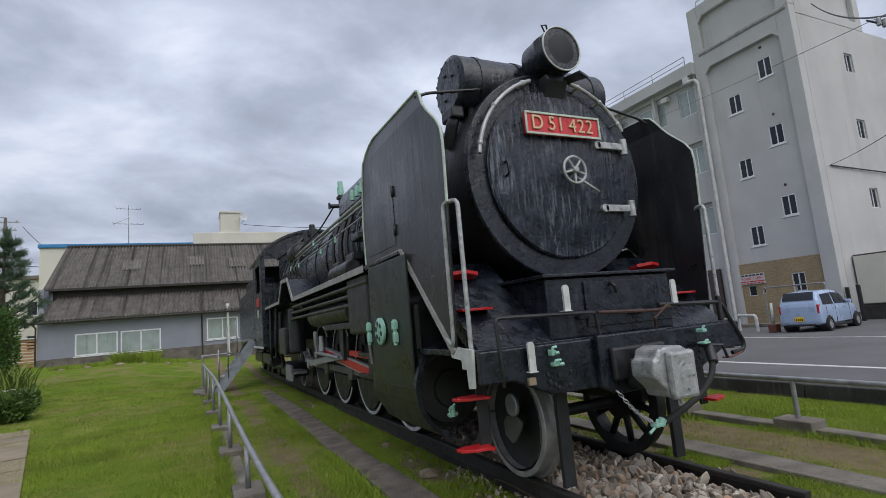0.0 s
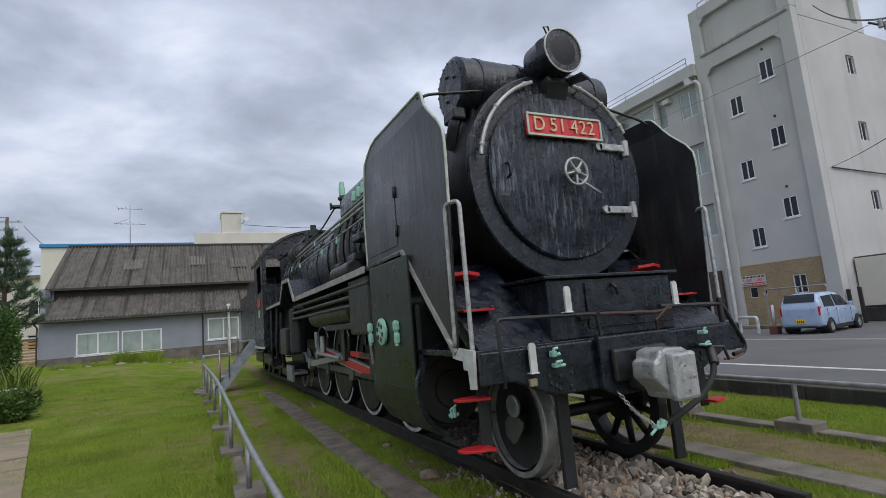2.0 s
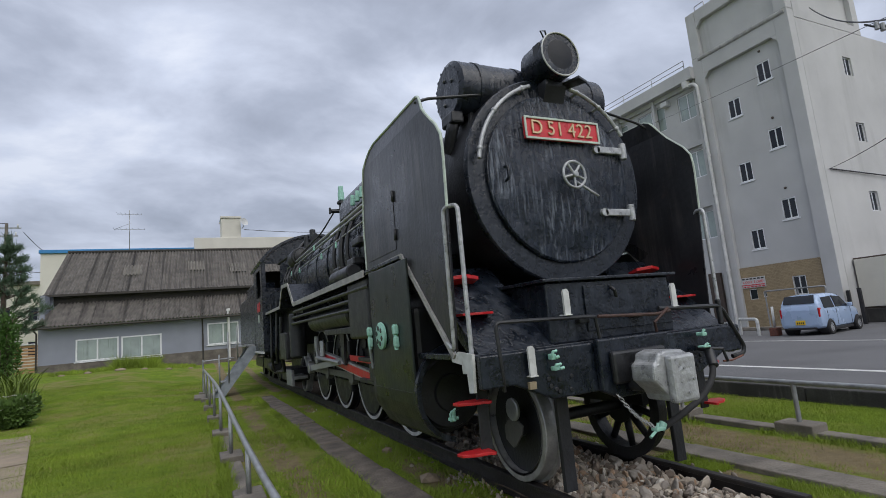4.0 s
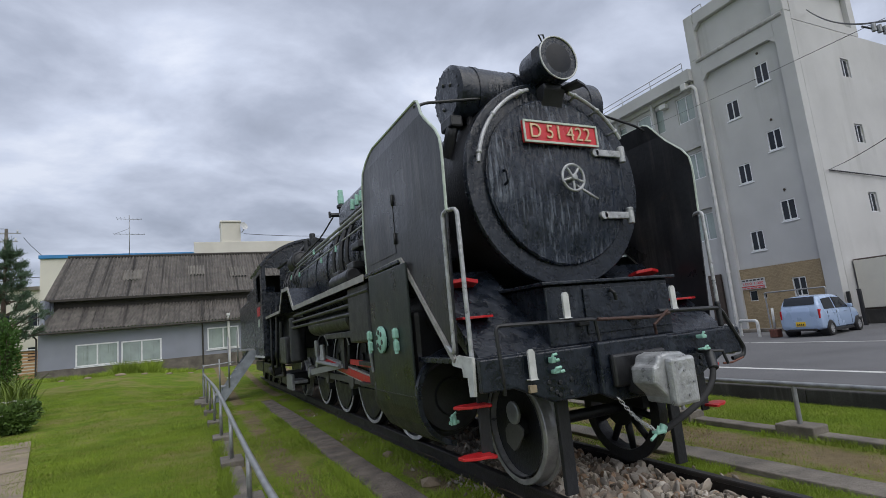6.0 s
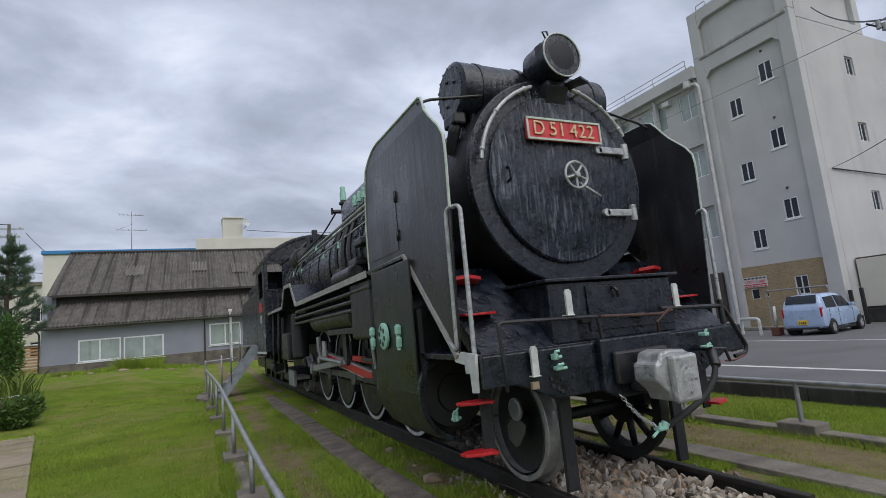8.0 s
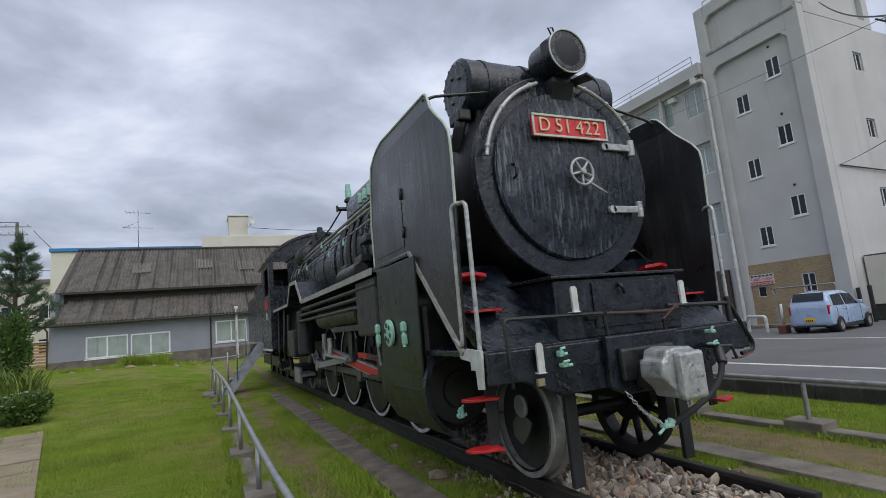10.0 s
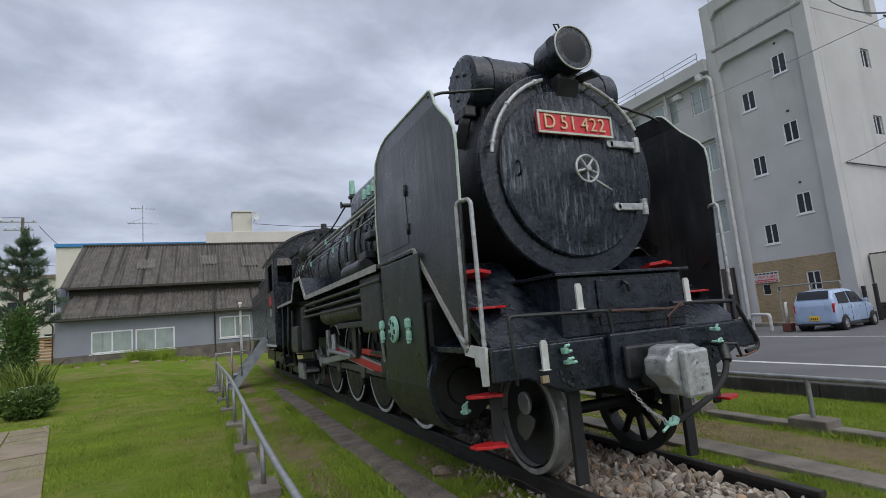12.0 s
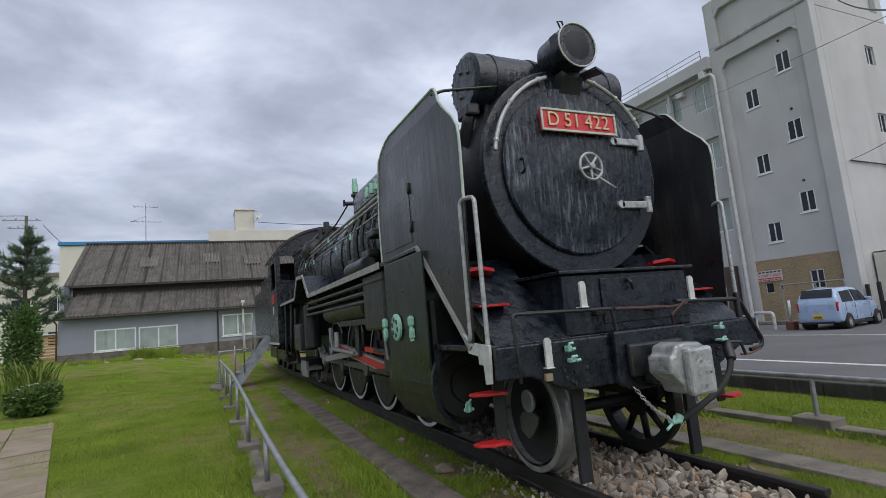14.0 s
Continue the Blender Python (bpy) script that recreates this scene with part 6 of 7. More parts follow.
def left_railing():
    t = thing("pipe_railing", (left_x(8), 8, 0.05), "low galvanised pipe railing on concrete blocks", "railing")
    posts = [0.95 + 2.0 * k for k in range(8)]
    top = [(left_x(y), y, 0.44 + 0.30 * ramp01(y, 1.0, 9.0)) for y in [-0.6 + k * 1.2 for k in range(14)]]
    top[-1] = (left_x(14.9), 14.9, 0.74)
    bm = B()
    tube(bm, [*top, (left_x(15.3), 15.25, 0.60), (left_x(15.3), 15.3, 0.1)], 0.027, 12, 0.1)
    part("top_rail", bm, M["steel"], t)
    for y in posts:
        z = 0.44 + 0.30 * ramp01(y, 1.0, 9.0)
        bm = B()
        cyl(bm, (left_x(y), y, 0.05), (left_x(y), y, z), 0.024, seg=10)
        p = part("post", bm, M["steel"], t)
    for y in posts:
        bm = B()
        box(bm, left_x(y) - 0.13, left_x(y) + 0.13, y - 0.22, y + 0.22, -0.1, 0.085, bev=0.012)
        part("footing", bm, M["concrete"], t, "weathered concrete footing block")
    for y in posts[:-1]:
        bm = B()
        x = left_x(y + 1)
        box(bm, x - 0.075, x + 0.075, y + 0.225, y + 1.775, -0.1, 0.025, bev=0.01)
        part("kerb", bm, M["concrete"], t)


def right_railing():
    X = 2.6
    t = thing("pipe_railing", (X, 1, 0.0), "low galvanised pipe railing beside the road", "railing")
    bm = B()
    tube(bm, [(X, -7, 0.515), (X, 12, 0.515)], 0.026, 12)
    part("top_rail", bm, M["steel"], t)
    posts = [1.12 + 1.42 * k for k in range(-5, 8)]
    for y in posts:
        bm = B()
        cyl(bm, (X, y, 0.05), (X, y, 0.51), 0.024, seg=12)
        part("post", bm, M["steel"], t)
        bm = B()
        box(bm, X - 0.13, X + 0.13, y - 0.19, y + 0.19, -0.1, 0.125, bev=0.014)
        part("footing", bm, M["concrete"], t, "mossy concrete footing block")
    for y in posts[:-1]:
        bm = B()
        box(bm, X - 0.09, X + 0.09, y + 0.195, y + 1.225, -0.1, 0.055, bev=0.012)
        part("kerb", bm, M["concrete"], t)


def cab_stairs():
    Y = 13.9
    t = thing("cab_stairs", (-2.2, Y, 0), "grey steel stairs up to the cab", "stairs")
    for y in (Y - 0.35, Y + 0.35):
        bm = B()
        prism(bm, [(-2.52, 0.0), (-2.24, 0.0), (-1.24, 1.30), (-1.58, 1.30)], "y", y - 0.012, y + 0.012)
        part("stringer", bm, M["stairsteel"], t)
    for k in range(6):
        bm = B()
        x = -2.42 + k * 0.19
        box(bm, x - 0.11, x + 0.10, Y - 0.335, Y + 0.335, 0.17 + k * 0.205, 0.195 + k * 0.205)
        part("tread", bm, M["steel"], t)
    bm = B()
    box(bm, -1.95, -1.42, Y - 0.36, Y + 1.2, 1.304, 1.35)
    part("platform", bm, M["steel"], t)
    bm = B()
    for x, z0, z1 in ((-2.12, 0.35, 1.75), (-1.88, 1.0, 1.9), (-2.36, 0.25, 1.15)):
        tube(bm, [(x, Y - 0.37, z0), (x, Y - 0.37, z1)], 0.02, 8)
    part("baluster", bm, M["steel"], t)
    bm = B()
    box(bm, -3.0, -2.55, Y - 0.4, Y + 0.8, -0.1, 0.06, bev=0.01)
    part("landing", bm, M["concrete"], t)
    bm = B()
    tube(bm, [(-2.75, Y + 0.9, 0.0), (-2.75, Y + 0.9, 0.98), (-1.9, Y + 0.9, 1.0)], 0.022, 8, 0.06)
    tube(bm, [(-2.75, Y + 1.9, 0.0), (-2.75, Y + 1.9, 0.98), (-2.75, Y + 0.9, 0.98)], 0.022, 8, 0.06)
    part("guard_rail", bm, M["steel"], t)


def ballast():
    rng = np.random.default_rng(5)
    base = bmesh.new()
    bmesh.ops.create_icosphere(base, subdivisions=2, radius=1.0)
    bv = np.array([v.co[:] for v in base.verts])
    bf = np.array([[v.index for v in f.verts] for f in base.faces])
    base.free()
    vs, fs, n = [], [], 0

    def put(x, y, z, s):
        nonlocal n
        cut = rng.normal(0, 1, (8, 3))
        cut /= np.linalg.norm(cut, axis=1, keepdims=True)
        lean = np.maximum(bv @ cut.T, 0.05)
        d = bv * np.minimum(1.15, (rng.uniform(0.55, 0.9, 8) / lean).min(axis=1))[:, None]
        d = d * np.array([s * rng.uniform(0.8, 1.7), s * rng.uniform(0.7, 1.25), s * rng.uniform(0.3, 0.7)])
        e = Euler(rng.uniform(0, 6.28, 3) * np.array([0.25, 0.25, 1])).to_matrix()
        d = d @ np.array(e).T + np.array([x, y, z])
        vs.append(d); fs.append(bf + n); n += len(bv)

    for _ in range(5600):
        x, y = rng.uniform(-0.5, 0.5), rng.uniform(-0.7, 4.0)
        keep = 1.0 if y > 0.35 else max(0.12, (y + 0.7) / 1.1)
        if rng.uniform() < keep:
            put(x, y, 0.035 + rng.uniform(-0.01, 0.045) + 0.02 * math.cos(x * 3), 0.011 + 0.046 * rng.uniform() ** 2.4)
    for _ in range(150):
        x, y = -0.64 - abs(rng.normal(0, 0.14)), rng.uniform(0.2, 2.4)
        put(x, y, 0.012 + rng.uniform(0, 0.015), rng.uniform(0.008, 0.024))
    for _ in range(160):
        put(0.66 + abs(rng.normal(0, 0.12)), rng.uniform(0.6, 4.0), 0.02, rng.uniform(0.015, 0.045))
    for _ in range(25):
        put(rng.uniform(-1.2, -0.62), rng.uniform(2.5, 9), 0.012, rng.uniform(0.01, 0.03))
    me = bpy.data.meshes.new("ballast")
    me.from_pydata(np.concatenate(vs).tolist(), [], np.concatenate(fs).tolist())
    me.materials.append(M["stone"])
    tagged(new("ballast", me), "loose broken ballast stones between the rails", "gravel", kind="stuff")
    bm = B()
    xs, ys = [i * 0.1 - 0.6 for i in range(13)], [-1.2 + 0.4 * i for i in range(58)]
    g = [[bm.verts.new((x, y, 0.024 + 0.014 * noise.noise((x * 6, y * 4, 0)))) for x in xs] for y in ys]
    for j in range(len(ys) - 1):
        for i in range(len(xs) - 1):
            bm.faces.new((g[j][i], g[j][i + 1], g[j + 1][i + 1], g[j + 1][i])).smooth = True
    solo("track_bed", bm, M["soil"], "brown soil and grit between the rails", "track bed", "structure")
    # two larger loose stones in the grass
    for x, y, s in ((-0.98, 2.38, 0.07), (-0.93, 3.75, 0.06)):
        bm = B()
        bmesh.ops.create_icosphere(bm, subdivisions=1, radius=s)
        for v in bm.verts:
            v.co = Vector((v.co.x * 1.2, v.co.y * 0.9, v.co.z * 0.75)) * (1 + 0.8 * noise.noise(v.co * 9 + Vector((x, y, 0))))
            v.co += Vector((x, y, 0.03))
        solo("loose_stone", bm, M["slab"], "grey broken stone lying in the grass", "stone", group="loose stones", base=(x, y, 0.0))


def grass():
    rng = np.random.default_rng(11)
    V_, F_ = [], []

    def field(n, x0, x1, y0, y1, h0, h1, w, bare=0.35, lean=0.5, scale=0.8):
        xs, ys = rng.uniform(x0, x1, n), rng.uniform(y0, y1, n)
        for x, y in zip(xs, ys):
            q = noise.noise((x * scale, y * scale, 7.0)) * 0.6 + noise.noise((x * 2.7, y * 2.7, 2.0)) * 0.4
            if q < bare - 0.5 + rng.uniform(-0.15, 0.15):
                continue
            h = rng.uniform(h0, h1) * (0.7 + 0.5 * (q + 0.5))
            a = rng.uniform(0, 6.283)
            dx, dy = math.cos(a) * w * 0.5, math.sin(a) * w * 0.5
            lx, ly = rng.normal(0, lean) * h, rng.normal(0, lean) * h
            z = gz(x, y) + (-0.005)
            k = len(V_)
            V_.extend(((x - dx, y - dy, z), (x + dx, y + dy, z), (x + lx, y + ly, z + h)))
            F_.append((k, k + 1, k + 2))

    field(110000, -7.5, -2.62, 1.5, 9.0, 0.018, 0.05, 0.007, 0.30)
    field(50000, -9.5, -2.7, 9.0, 20.0, 0.02, 0.05, 0.012, 0.28)
    field(12000, -2.72, -2.58, 1.0, 13, 0.04, 0.10, 0.009, 0.1)
    field(30000, -2.40, -1.52, 0.5, 12.0, 0.02, 0.05, 0.008, 0.45)
    field(7000, -1.62, -1.5, 1.0, 12.0, 0.03, 0.09, 0.008, 0.3)
    field(32000, -1.18, -0.66, 1.6, 13.0, 0.02, 0.07, 0.008, 0.42, scale=1.4)
    field(80000, 2.70, 4.22, -1.5, 8.0, 0.02, 0.055, 0.006, 0.12)
    field(9000, 1.5, 2.5, -2.0, 6.0, 0.012, 0.035, 0.008, 0.52)
    field(5000, -2.2, -0.7, 1.2, 9.0, 0.012, 0.03, 0.016, 0.35, 0.9, 1.6)
    field(5000, 2.36, 2.52, -2.0, 6.0, 0.03, 0.09, 0.009, 0.35)
    field(16000, 0.66, 1.20, -0.9, 3.5, 0.012, 0.045, 0.005, 0.45, scale=2.0)
    field(5000, 0.75, 1.18, -0.35, 0.45, 0.025, 0.07, 0.005, 0.1)
    field(5000, 0.75, 1.18, 0.85, 1.5, 0.03, 0.08, 0.005, 0.1)
    field(7000, -11, -3, 27.2, 29.6, 0.06, 0.26, 0.03, 0.35)
    field(2200, -6.6, -4.7, 27.5, 29.4, 0.3, 0.75, 0.03, 0.0)
    field(1200, -0.42, 0.5, -1.1, -0.1, 0.03, 0.09, 0.008, 0.5, scale=3)
    green = len(F_)
    field(15000, 1.52, 2.45, -2.2, 6.0, 0.010, 0.03, 0.006, 0.30, 1.2, 1.8)
    field(12000, -2.4, -0.7, 0.5, 11.0, 0.010, 0.03, 0.008, 0.50, 1.2, 1.8)
    field(16000, -8.0, -2.7, 1.2, 9.0, 0.010, 0.03, 0.009, 0.48, 1.0, 1.3)
    dry = bpy.data.meshes.new("dry_grass")
    dry.from_pydata(V_[green * 3:], [], [(a - green * 3, b - green * 3, c - green * 3) for a, b, c in F_[green:]])
    dry.materials.append(M["straw"])
    tagged(new("dry_grass", dry), "sparse straw-coloured dry grass on bare soil", "grass", kind="stuff")
    del V_[green * 3:], F_[green:]
    me = bpy.data.meshes.new("grass")
    me.from_pydata(V_, [], F_)
    me.materials.append(M["blade"])
    tagged(new("grass", me), "short tufted green grass with bare patches", "grass", kind="stuff")


def leaf_cloud(bm, rng, c, r, n, size, up=0.25, long=2.2):
    """n single leaves scattered in an ellipsoid shell."""
    for _ in range(n):
        d = Vector(rng.normal(0, 1, 3)).normalized()
        k = rng.uniform(0.45, 1.0) ** 0.6
        p = Vector(c) + Vector((d.x * r[0], d.y * r[1], d.z * r[2])) * k
        a = (d + Vector(rng.normal(0, 0.6, 3)) + Vector((0, 0, up))).normalized()
        s = a.orthogonal().normalized()
        s = Matrix.Rotation(rng.uniform(0, 6.28), 3, a) @ s
        L_, w = size * rng.uniform(0.7, 1.4), size * rng.uniform(0.7, 1.4) / long
        vs = [bm.verts.new(q) for q in (p, p + a * L_ * 0.5 + s * w * 0.5, p + a * L_, p + a * L_ * 0.5 - s * w * 0.5)]
        bm.faces.new(vs)


def pine_tree():
    rng = np.random.default_rng(3)
    bx, by = -8.2, 18.0
    bz = gz(bx, by)
    t = thing("pine_tree", (bx, by, bz), "young dark green pine with tufted layered branches", "tree")
    top = 5.35
    bm = B()
    pts = [(bx + 0.10 * math.sin(z * 1.3), by, z) for z in [bz - 0.1 + (top - bz) * i / 10 for i in range(11)]]
    rs = []
    up = Vector((1, 0, 0))
    for i, p in enumerate(pts):
        rs.append(ring(bm, Vector(p), Vector((0, 0, 1)), 0.11 * (1 - i / 10.5) + 0.012, 10, up))
    for a, b in zip(rs, rs[1:]):
        skin(bm, a, b)
    part("trunk", bm, M["bark"], t)
    tips = []
    bm = B()
    for k in range(48):
        z = bz + 1.95 + (top - 0.45 - bz - 1.95) * ((k // 6) / 7) ** 0.95 + rng.uniform(-0.05, 0.05)
        f = (z - bz) / (top - bz)
        L_ = (1.75 * max(0.0, 0.92 - f) ** 0.6 + 0.12) * rng.uniform(0.45, 1.2)
        a = (k % 6) * 1.05 + (k // 6) * 0.5 + rng.uniform(-0.4, 0.4)
        p0 = Vector((bx, by, z))
        d = Vector((math.cos(a), math.sin(a), 0))
        prev = p0
        pl = [p0]
        for s in (0.35, 0.7, 1.0):
            q = p0 + d * L_ * s + Vector((0, 0, L_ * (0.10 * s + 0.28 * s * s))) + Vector(rng.normal(0, 0.03, 3))
            pl.append(q)
        tube(bm, pl, 0.018, 5)
        for s in (0.55, 0.8, 1.0):
            q = p0 + d * L_ * s + Vector((0, 0, L_ * (0.10 * s + 0.28 * s * s)))
            tips.append((q, d))
            side = d.cross(Vector((0, 0, 1))) * rng.uniform(-0.32, 0.32) * L_
            tips.append((q + side + Vector((0, 0, 0.04)), (d + side).normalized()))
    tips += [(Vector((bx, by, top - 0.05 * i)), Vector((rng.normal(0, 0.3), rng.normal(0, 0.3), 1)).normalized()) for i in range(10)]
    part("limb", bm, M["bark"], t)
    bm = B()
    for q, d in tips:
        for _ in range(34):
            a = (d * 0.7 + Vector((0, 0, 0.5)) + Vector(rng.normal(0, 0.5, 3))).normalized()
            s = a.orthogonal().normalized() * 0.011
            p = q + Vector(rng.normal(0, 0.045, 3))
            e = p + a * rng.uniform(0.10, 0.22)
            bm.faces.new([bm.verts.new(v) for v in (p - s, p + s, e)])
    tagged(part("crown", bm, M["pine"], t, "dark green needle tufts"), kind="stuff")


def bush(name, label, c, r, n, size, mat, flowers=0, seed=1, long=2.2):
    rng = np.random.default_rng(seed)
    t = thing(name, (c[0], c[1], gz(c[0], c[1])), label, "bush")
    z0 = gz(c[0], c[1])
    bm = B()
    for k in range(14):
        a = rng.uniform(0, 6.28)
        e = Vector((c[0] + math.cos(a) * r[0] * 0.7, c[1] + math.sin(a) * r[1] * 0.7, z0 + r[2] * rng.uniform(0.9, 1.7)))
        tube(bm, [(c[0] + math.cos(a) * 0.08, c[1] + math.sin(a) * 0.08, z0 - 0.02), e], 0.012, 5)
    part("stem", bm, M["bark"], t)
    bm = B()
    for k in range(9):
        a = rng.uniform(0, 6.28)
        cc = (c[0] + math.cos(a) * r[0] * 0.45, c[1] + math.sin(a) * r[1] * 0.45, z0 + r[2] * rng.uniform(0.6, 1.25))
        leaf_cloud(bm, rng, cc, (r[0] * 0.62, r[1] * 0.62, r[2] * 0.62), n // 9, size, long=long)
    part("crown", bm, M[mat], t)
    for k in range(flowers):
        a, b = rng.uniform(0, 6.28), rng.uniform(0.1, 1.4)
        p = Vector((c[0] + math.cos(a) * math.cos(b) * r[0], c[1] + math.sin(a) * math.cos(b) * r[1], z0 + r[2] + math.sin(b) * r[2] * 0.9))
        bm = B()
        for j in range(6):
            q = Vector((math.cos(j * 1.047), math.sin(j * 1.047), 0.35)) * 0.045
            s = Vector((-q.y, q.x, 0)) * 0.4
            bm.faces.new([bm.verts.new(v) for v in (p, p + q * 0.6 + s, p + q, p + q * 0.6 - s)])
        part("flower", bm, M["flower"], t)


def lily_clump(c, n, seed):
    rng = np.random.default_rng(seed)
    z0 = gz(c[0], c[1])
    t = thing("lily_clump", (c[0], c[1], z0), "clump of long yellow-green strap leaves", "plant", "lily clumps")
    bm = B()
    for k in range(n):
        a, L_ = rng.uniform(0, 6.28), rng.uniform(1.0, 2.1)
        b = Vector((c[0] + rng.normal(0, 0.22), c[1] + rng.normal(0, 0.22), z0 - 0.01))
        d = Vector((math.cos(a), math.sin(a), 0))
        s = Vector((-d.y, d.x, 0)) * 0.022
        pr = None
        for i in range(6):
            f = i / 5
            p = b + d * L_ * 0.38 * f ** 1.6 + Vector((0, 0, L_ * (f - 0.45 * f ** 3)))
            w = s * (1 - f * 0.92)
            cur = (bm.verts.new(p - w), bm.verts.new(p + w))
            if pr:
                bm.faces.new((pr[0], pr[1], cur[1], cur[0]))
            pr = cur
    part("leaves", bm, M["bushlight"], t)


def garden_path():
    # pale worn slabs
    a, b = Vector((-5.85, 10.7)), Vector((-3.3, -1.2))
    d = (b - a).normalized()
    nrm = Vector((d.y, -d.x))
    if nrm.x > 0:
        nrm = -nrm
    L_ = (b - a).length
    k = 0
    s = 0.0
    while s < L_:
        for j in range(2):
            p = a + d * s + nrm * (0.62 * j)
            e = [p + d * 0.01 + nrm * 0.01, p + d * 0.89 + nrm * 0.01, p + d * 0.89 + nrm * 0.61, p + d * 0.01 + nrm * 0.61]
            bm = B()
            prism(bm, [(q.x, q.y) for q in e], "z", -0.06, 0.022 + 0.006 * math.sin(k * 2.3))
            tagged(solo("path_slab", bm, M["slab"], "worn pale concrete path slab in the lawn", "paving", "structure"), group="path slabs")
            k += 1
        s += 0.9


def lumber_stack():
    t = thing("lumber_stack", (-12.6, 37.5, 0.6), "stack of orange sawn timber boards under a white sheet", "lumber")
    for k in range(9):
        for j in range(2):
            bm = B()
            box(bm, -13.8 + j * 1.31, -12.51 + j * 1.31, 37.2, 38.4, 0.75 + k * 0.19, 0.87 + k * 0.19, bev=0.01)
            part("board", bm, M["lumber"], t)
    for k in range(4):
        bm = B()
        box(bm, -13.7 + 0.75 * k, -13.6 + 0.75 * k, 37.3, 38.3, 0.3, 0.745)
        part("bearer", bm, M["bark"], t)
    bm = B()
    box(bm, -13.9, -11.1, 37.1, 38.5, 2.41, 2.5, bev=0.03)
    part("cover_sheet", bm, M["white"], t)


def antenna():
    x, y = -6.7, 36.0
    t = thing("roof_antenna", (x, y, 7.9), "thin metal television antenna on the roof", "antenna")
    bm = B()
    tube(bm, [(x, y, 7.85), (x, y, 10.6)], 0.022, 8)
    part("mast", bm, M["steel"], t)
    for z, w, n in ((10.35, 1.35, 7), (9.35, 1.7, 6)):
        bm = B()
        tube(bm, [(x - w * 0.5, y, z), (x + w * 0.5, y, z - 0.05)], 0.014, 6)
        for i in range(n):
            xx = x - w * 0.5 + w * i / (n - 1)
            tube(bm, [(xx, y - 0.45 + 0.04 * i, z), (xx, y + 0.45 - 0.04 * i, z)], 0.008, 5)
        if z < 10:
            tube(bm, [(x - 0.8, y, z), (x + 0.1, y - 0.2, z + 0.35)], 0.01, 5)
        part("element_row", bm, M["steel"], t)


def dish():
    t = thing("satellite_dish", (1.0, 46.2, 11.6), "small white satellite dish on a roof hut", "satellite dish")
    bm = B()
    lathe(bm, (1.1, 46.1, 12.05), (0.5, -0.8, 0.3), [(0.0, 0.02), (0.02, 0.2), (0.09, 0.38)], 20, True, False)
    part("reflector", bm, M["white"], t)
    bm = B()
    tube(bm, [(0.94, 46.4, 11.5), (1.1, 46.2, 11.7), (1.1, 46.12, 12.05)], 0.03, 6)
    part("arm", bm, M["steel"], t)


def utility_pole(x, y, h, label):
    t = thing("utility_pole", (x, y, gz(x, y)), label, "utility pole")
    bm = B()
    cyl(bm, (x, y, 0), (x, y, h), 0.2, 0.13, 12)
    part("pole", bm, M["concrete"], t)
    for z, w in ((h - 0.5, 1.9), (h - 1.3, 1.5), (h - 5.2, 1.2)):
        bm = B()
        box(bm, x - w, x + w * 0.6, y - 0.06, y + 0.06, z, z + 0.1)
        part("crossarm", bm, M["steel"], t)
        for k in range(4):
            bm = B()
            cyl(bm, (x - w + 0.2 + k * w * 0.45, y, z + 0.1), (x - w + 0.2 + k * w * 0.45, y, z + 0.4), 0.07, seg=8)
            part("insulator", bm, M["pipewhite"], t)
    bm = B()
    cyl(bm, (x - 0.55, y, h - 4.6), (x - 0.55, y, h - 3.4), 0.33, seg=16, bev=0.03)
    part("transformer", bm, M["steel"], t)


def wire(a, b, sag, r, label="thin dark overhead cable against the sky", n=14):
    bm = B()
    a, b = Vector(a), Vector(b)
    tube(bm, [a.lerp(b, i / n) - Vector((0, 0, sag * 4 * (i / n) * (1 - i / n))) for i in range(n + 1)], r, 5)
    solo("overhead_cable", bm, M["plastic"], label, "cable", group="overhead cables")


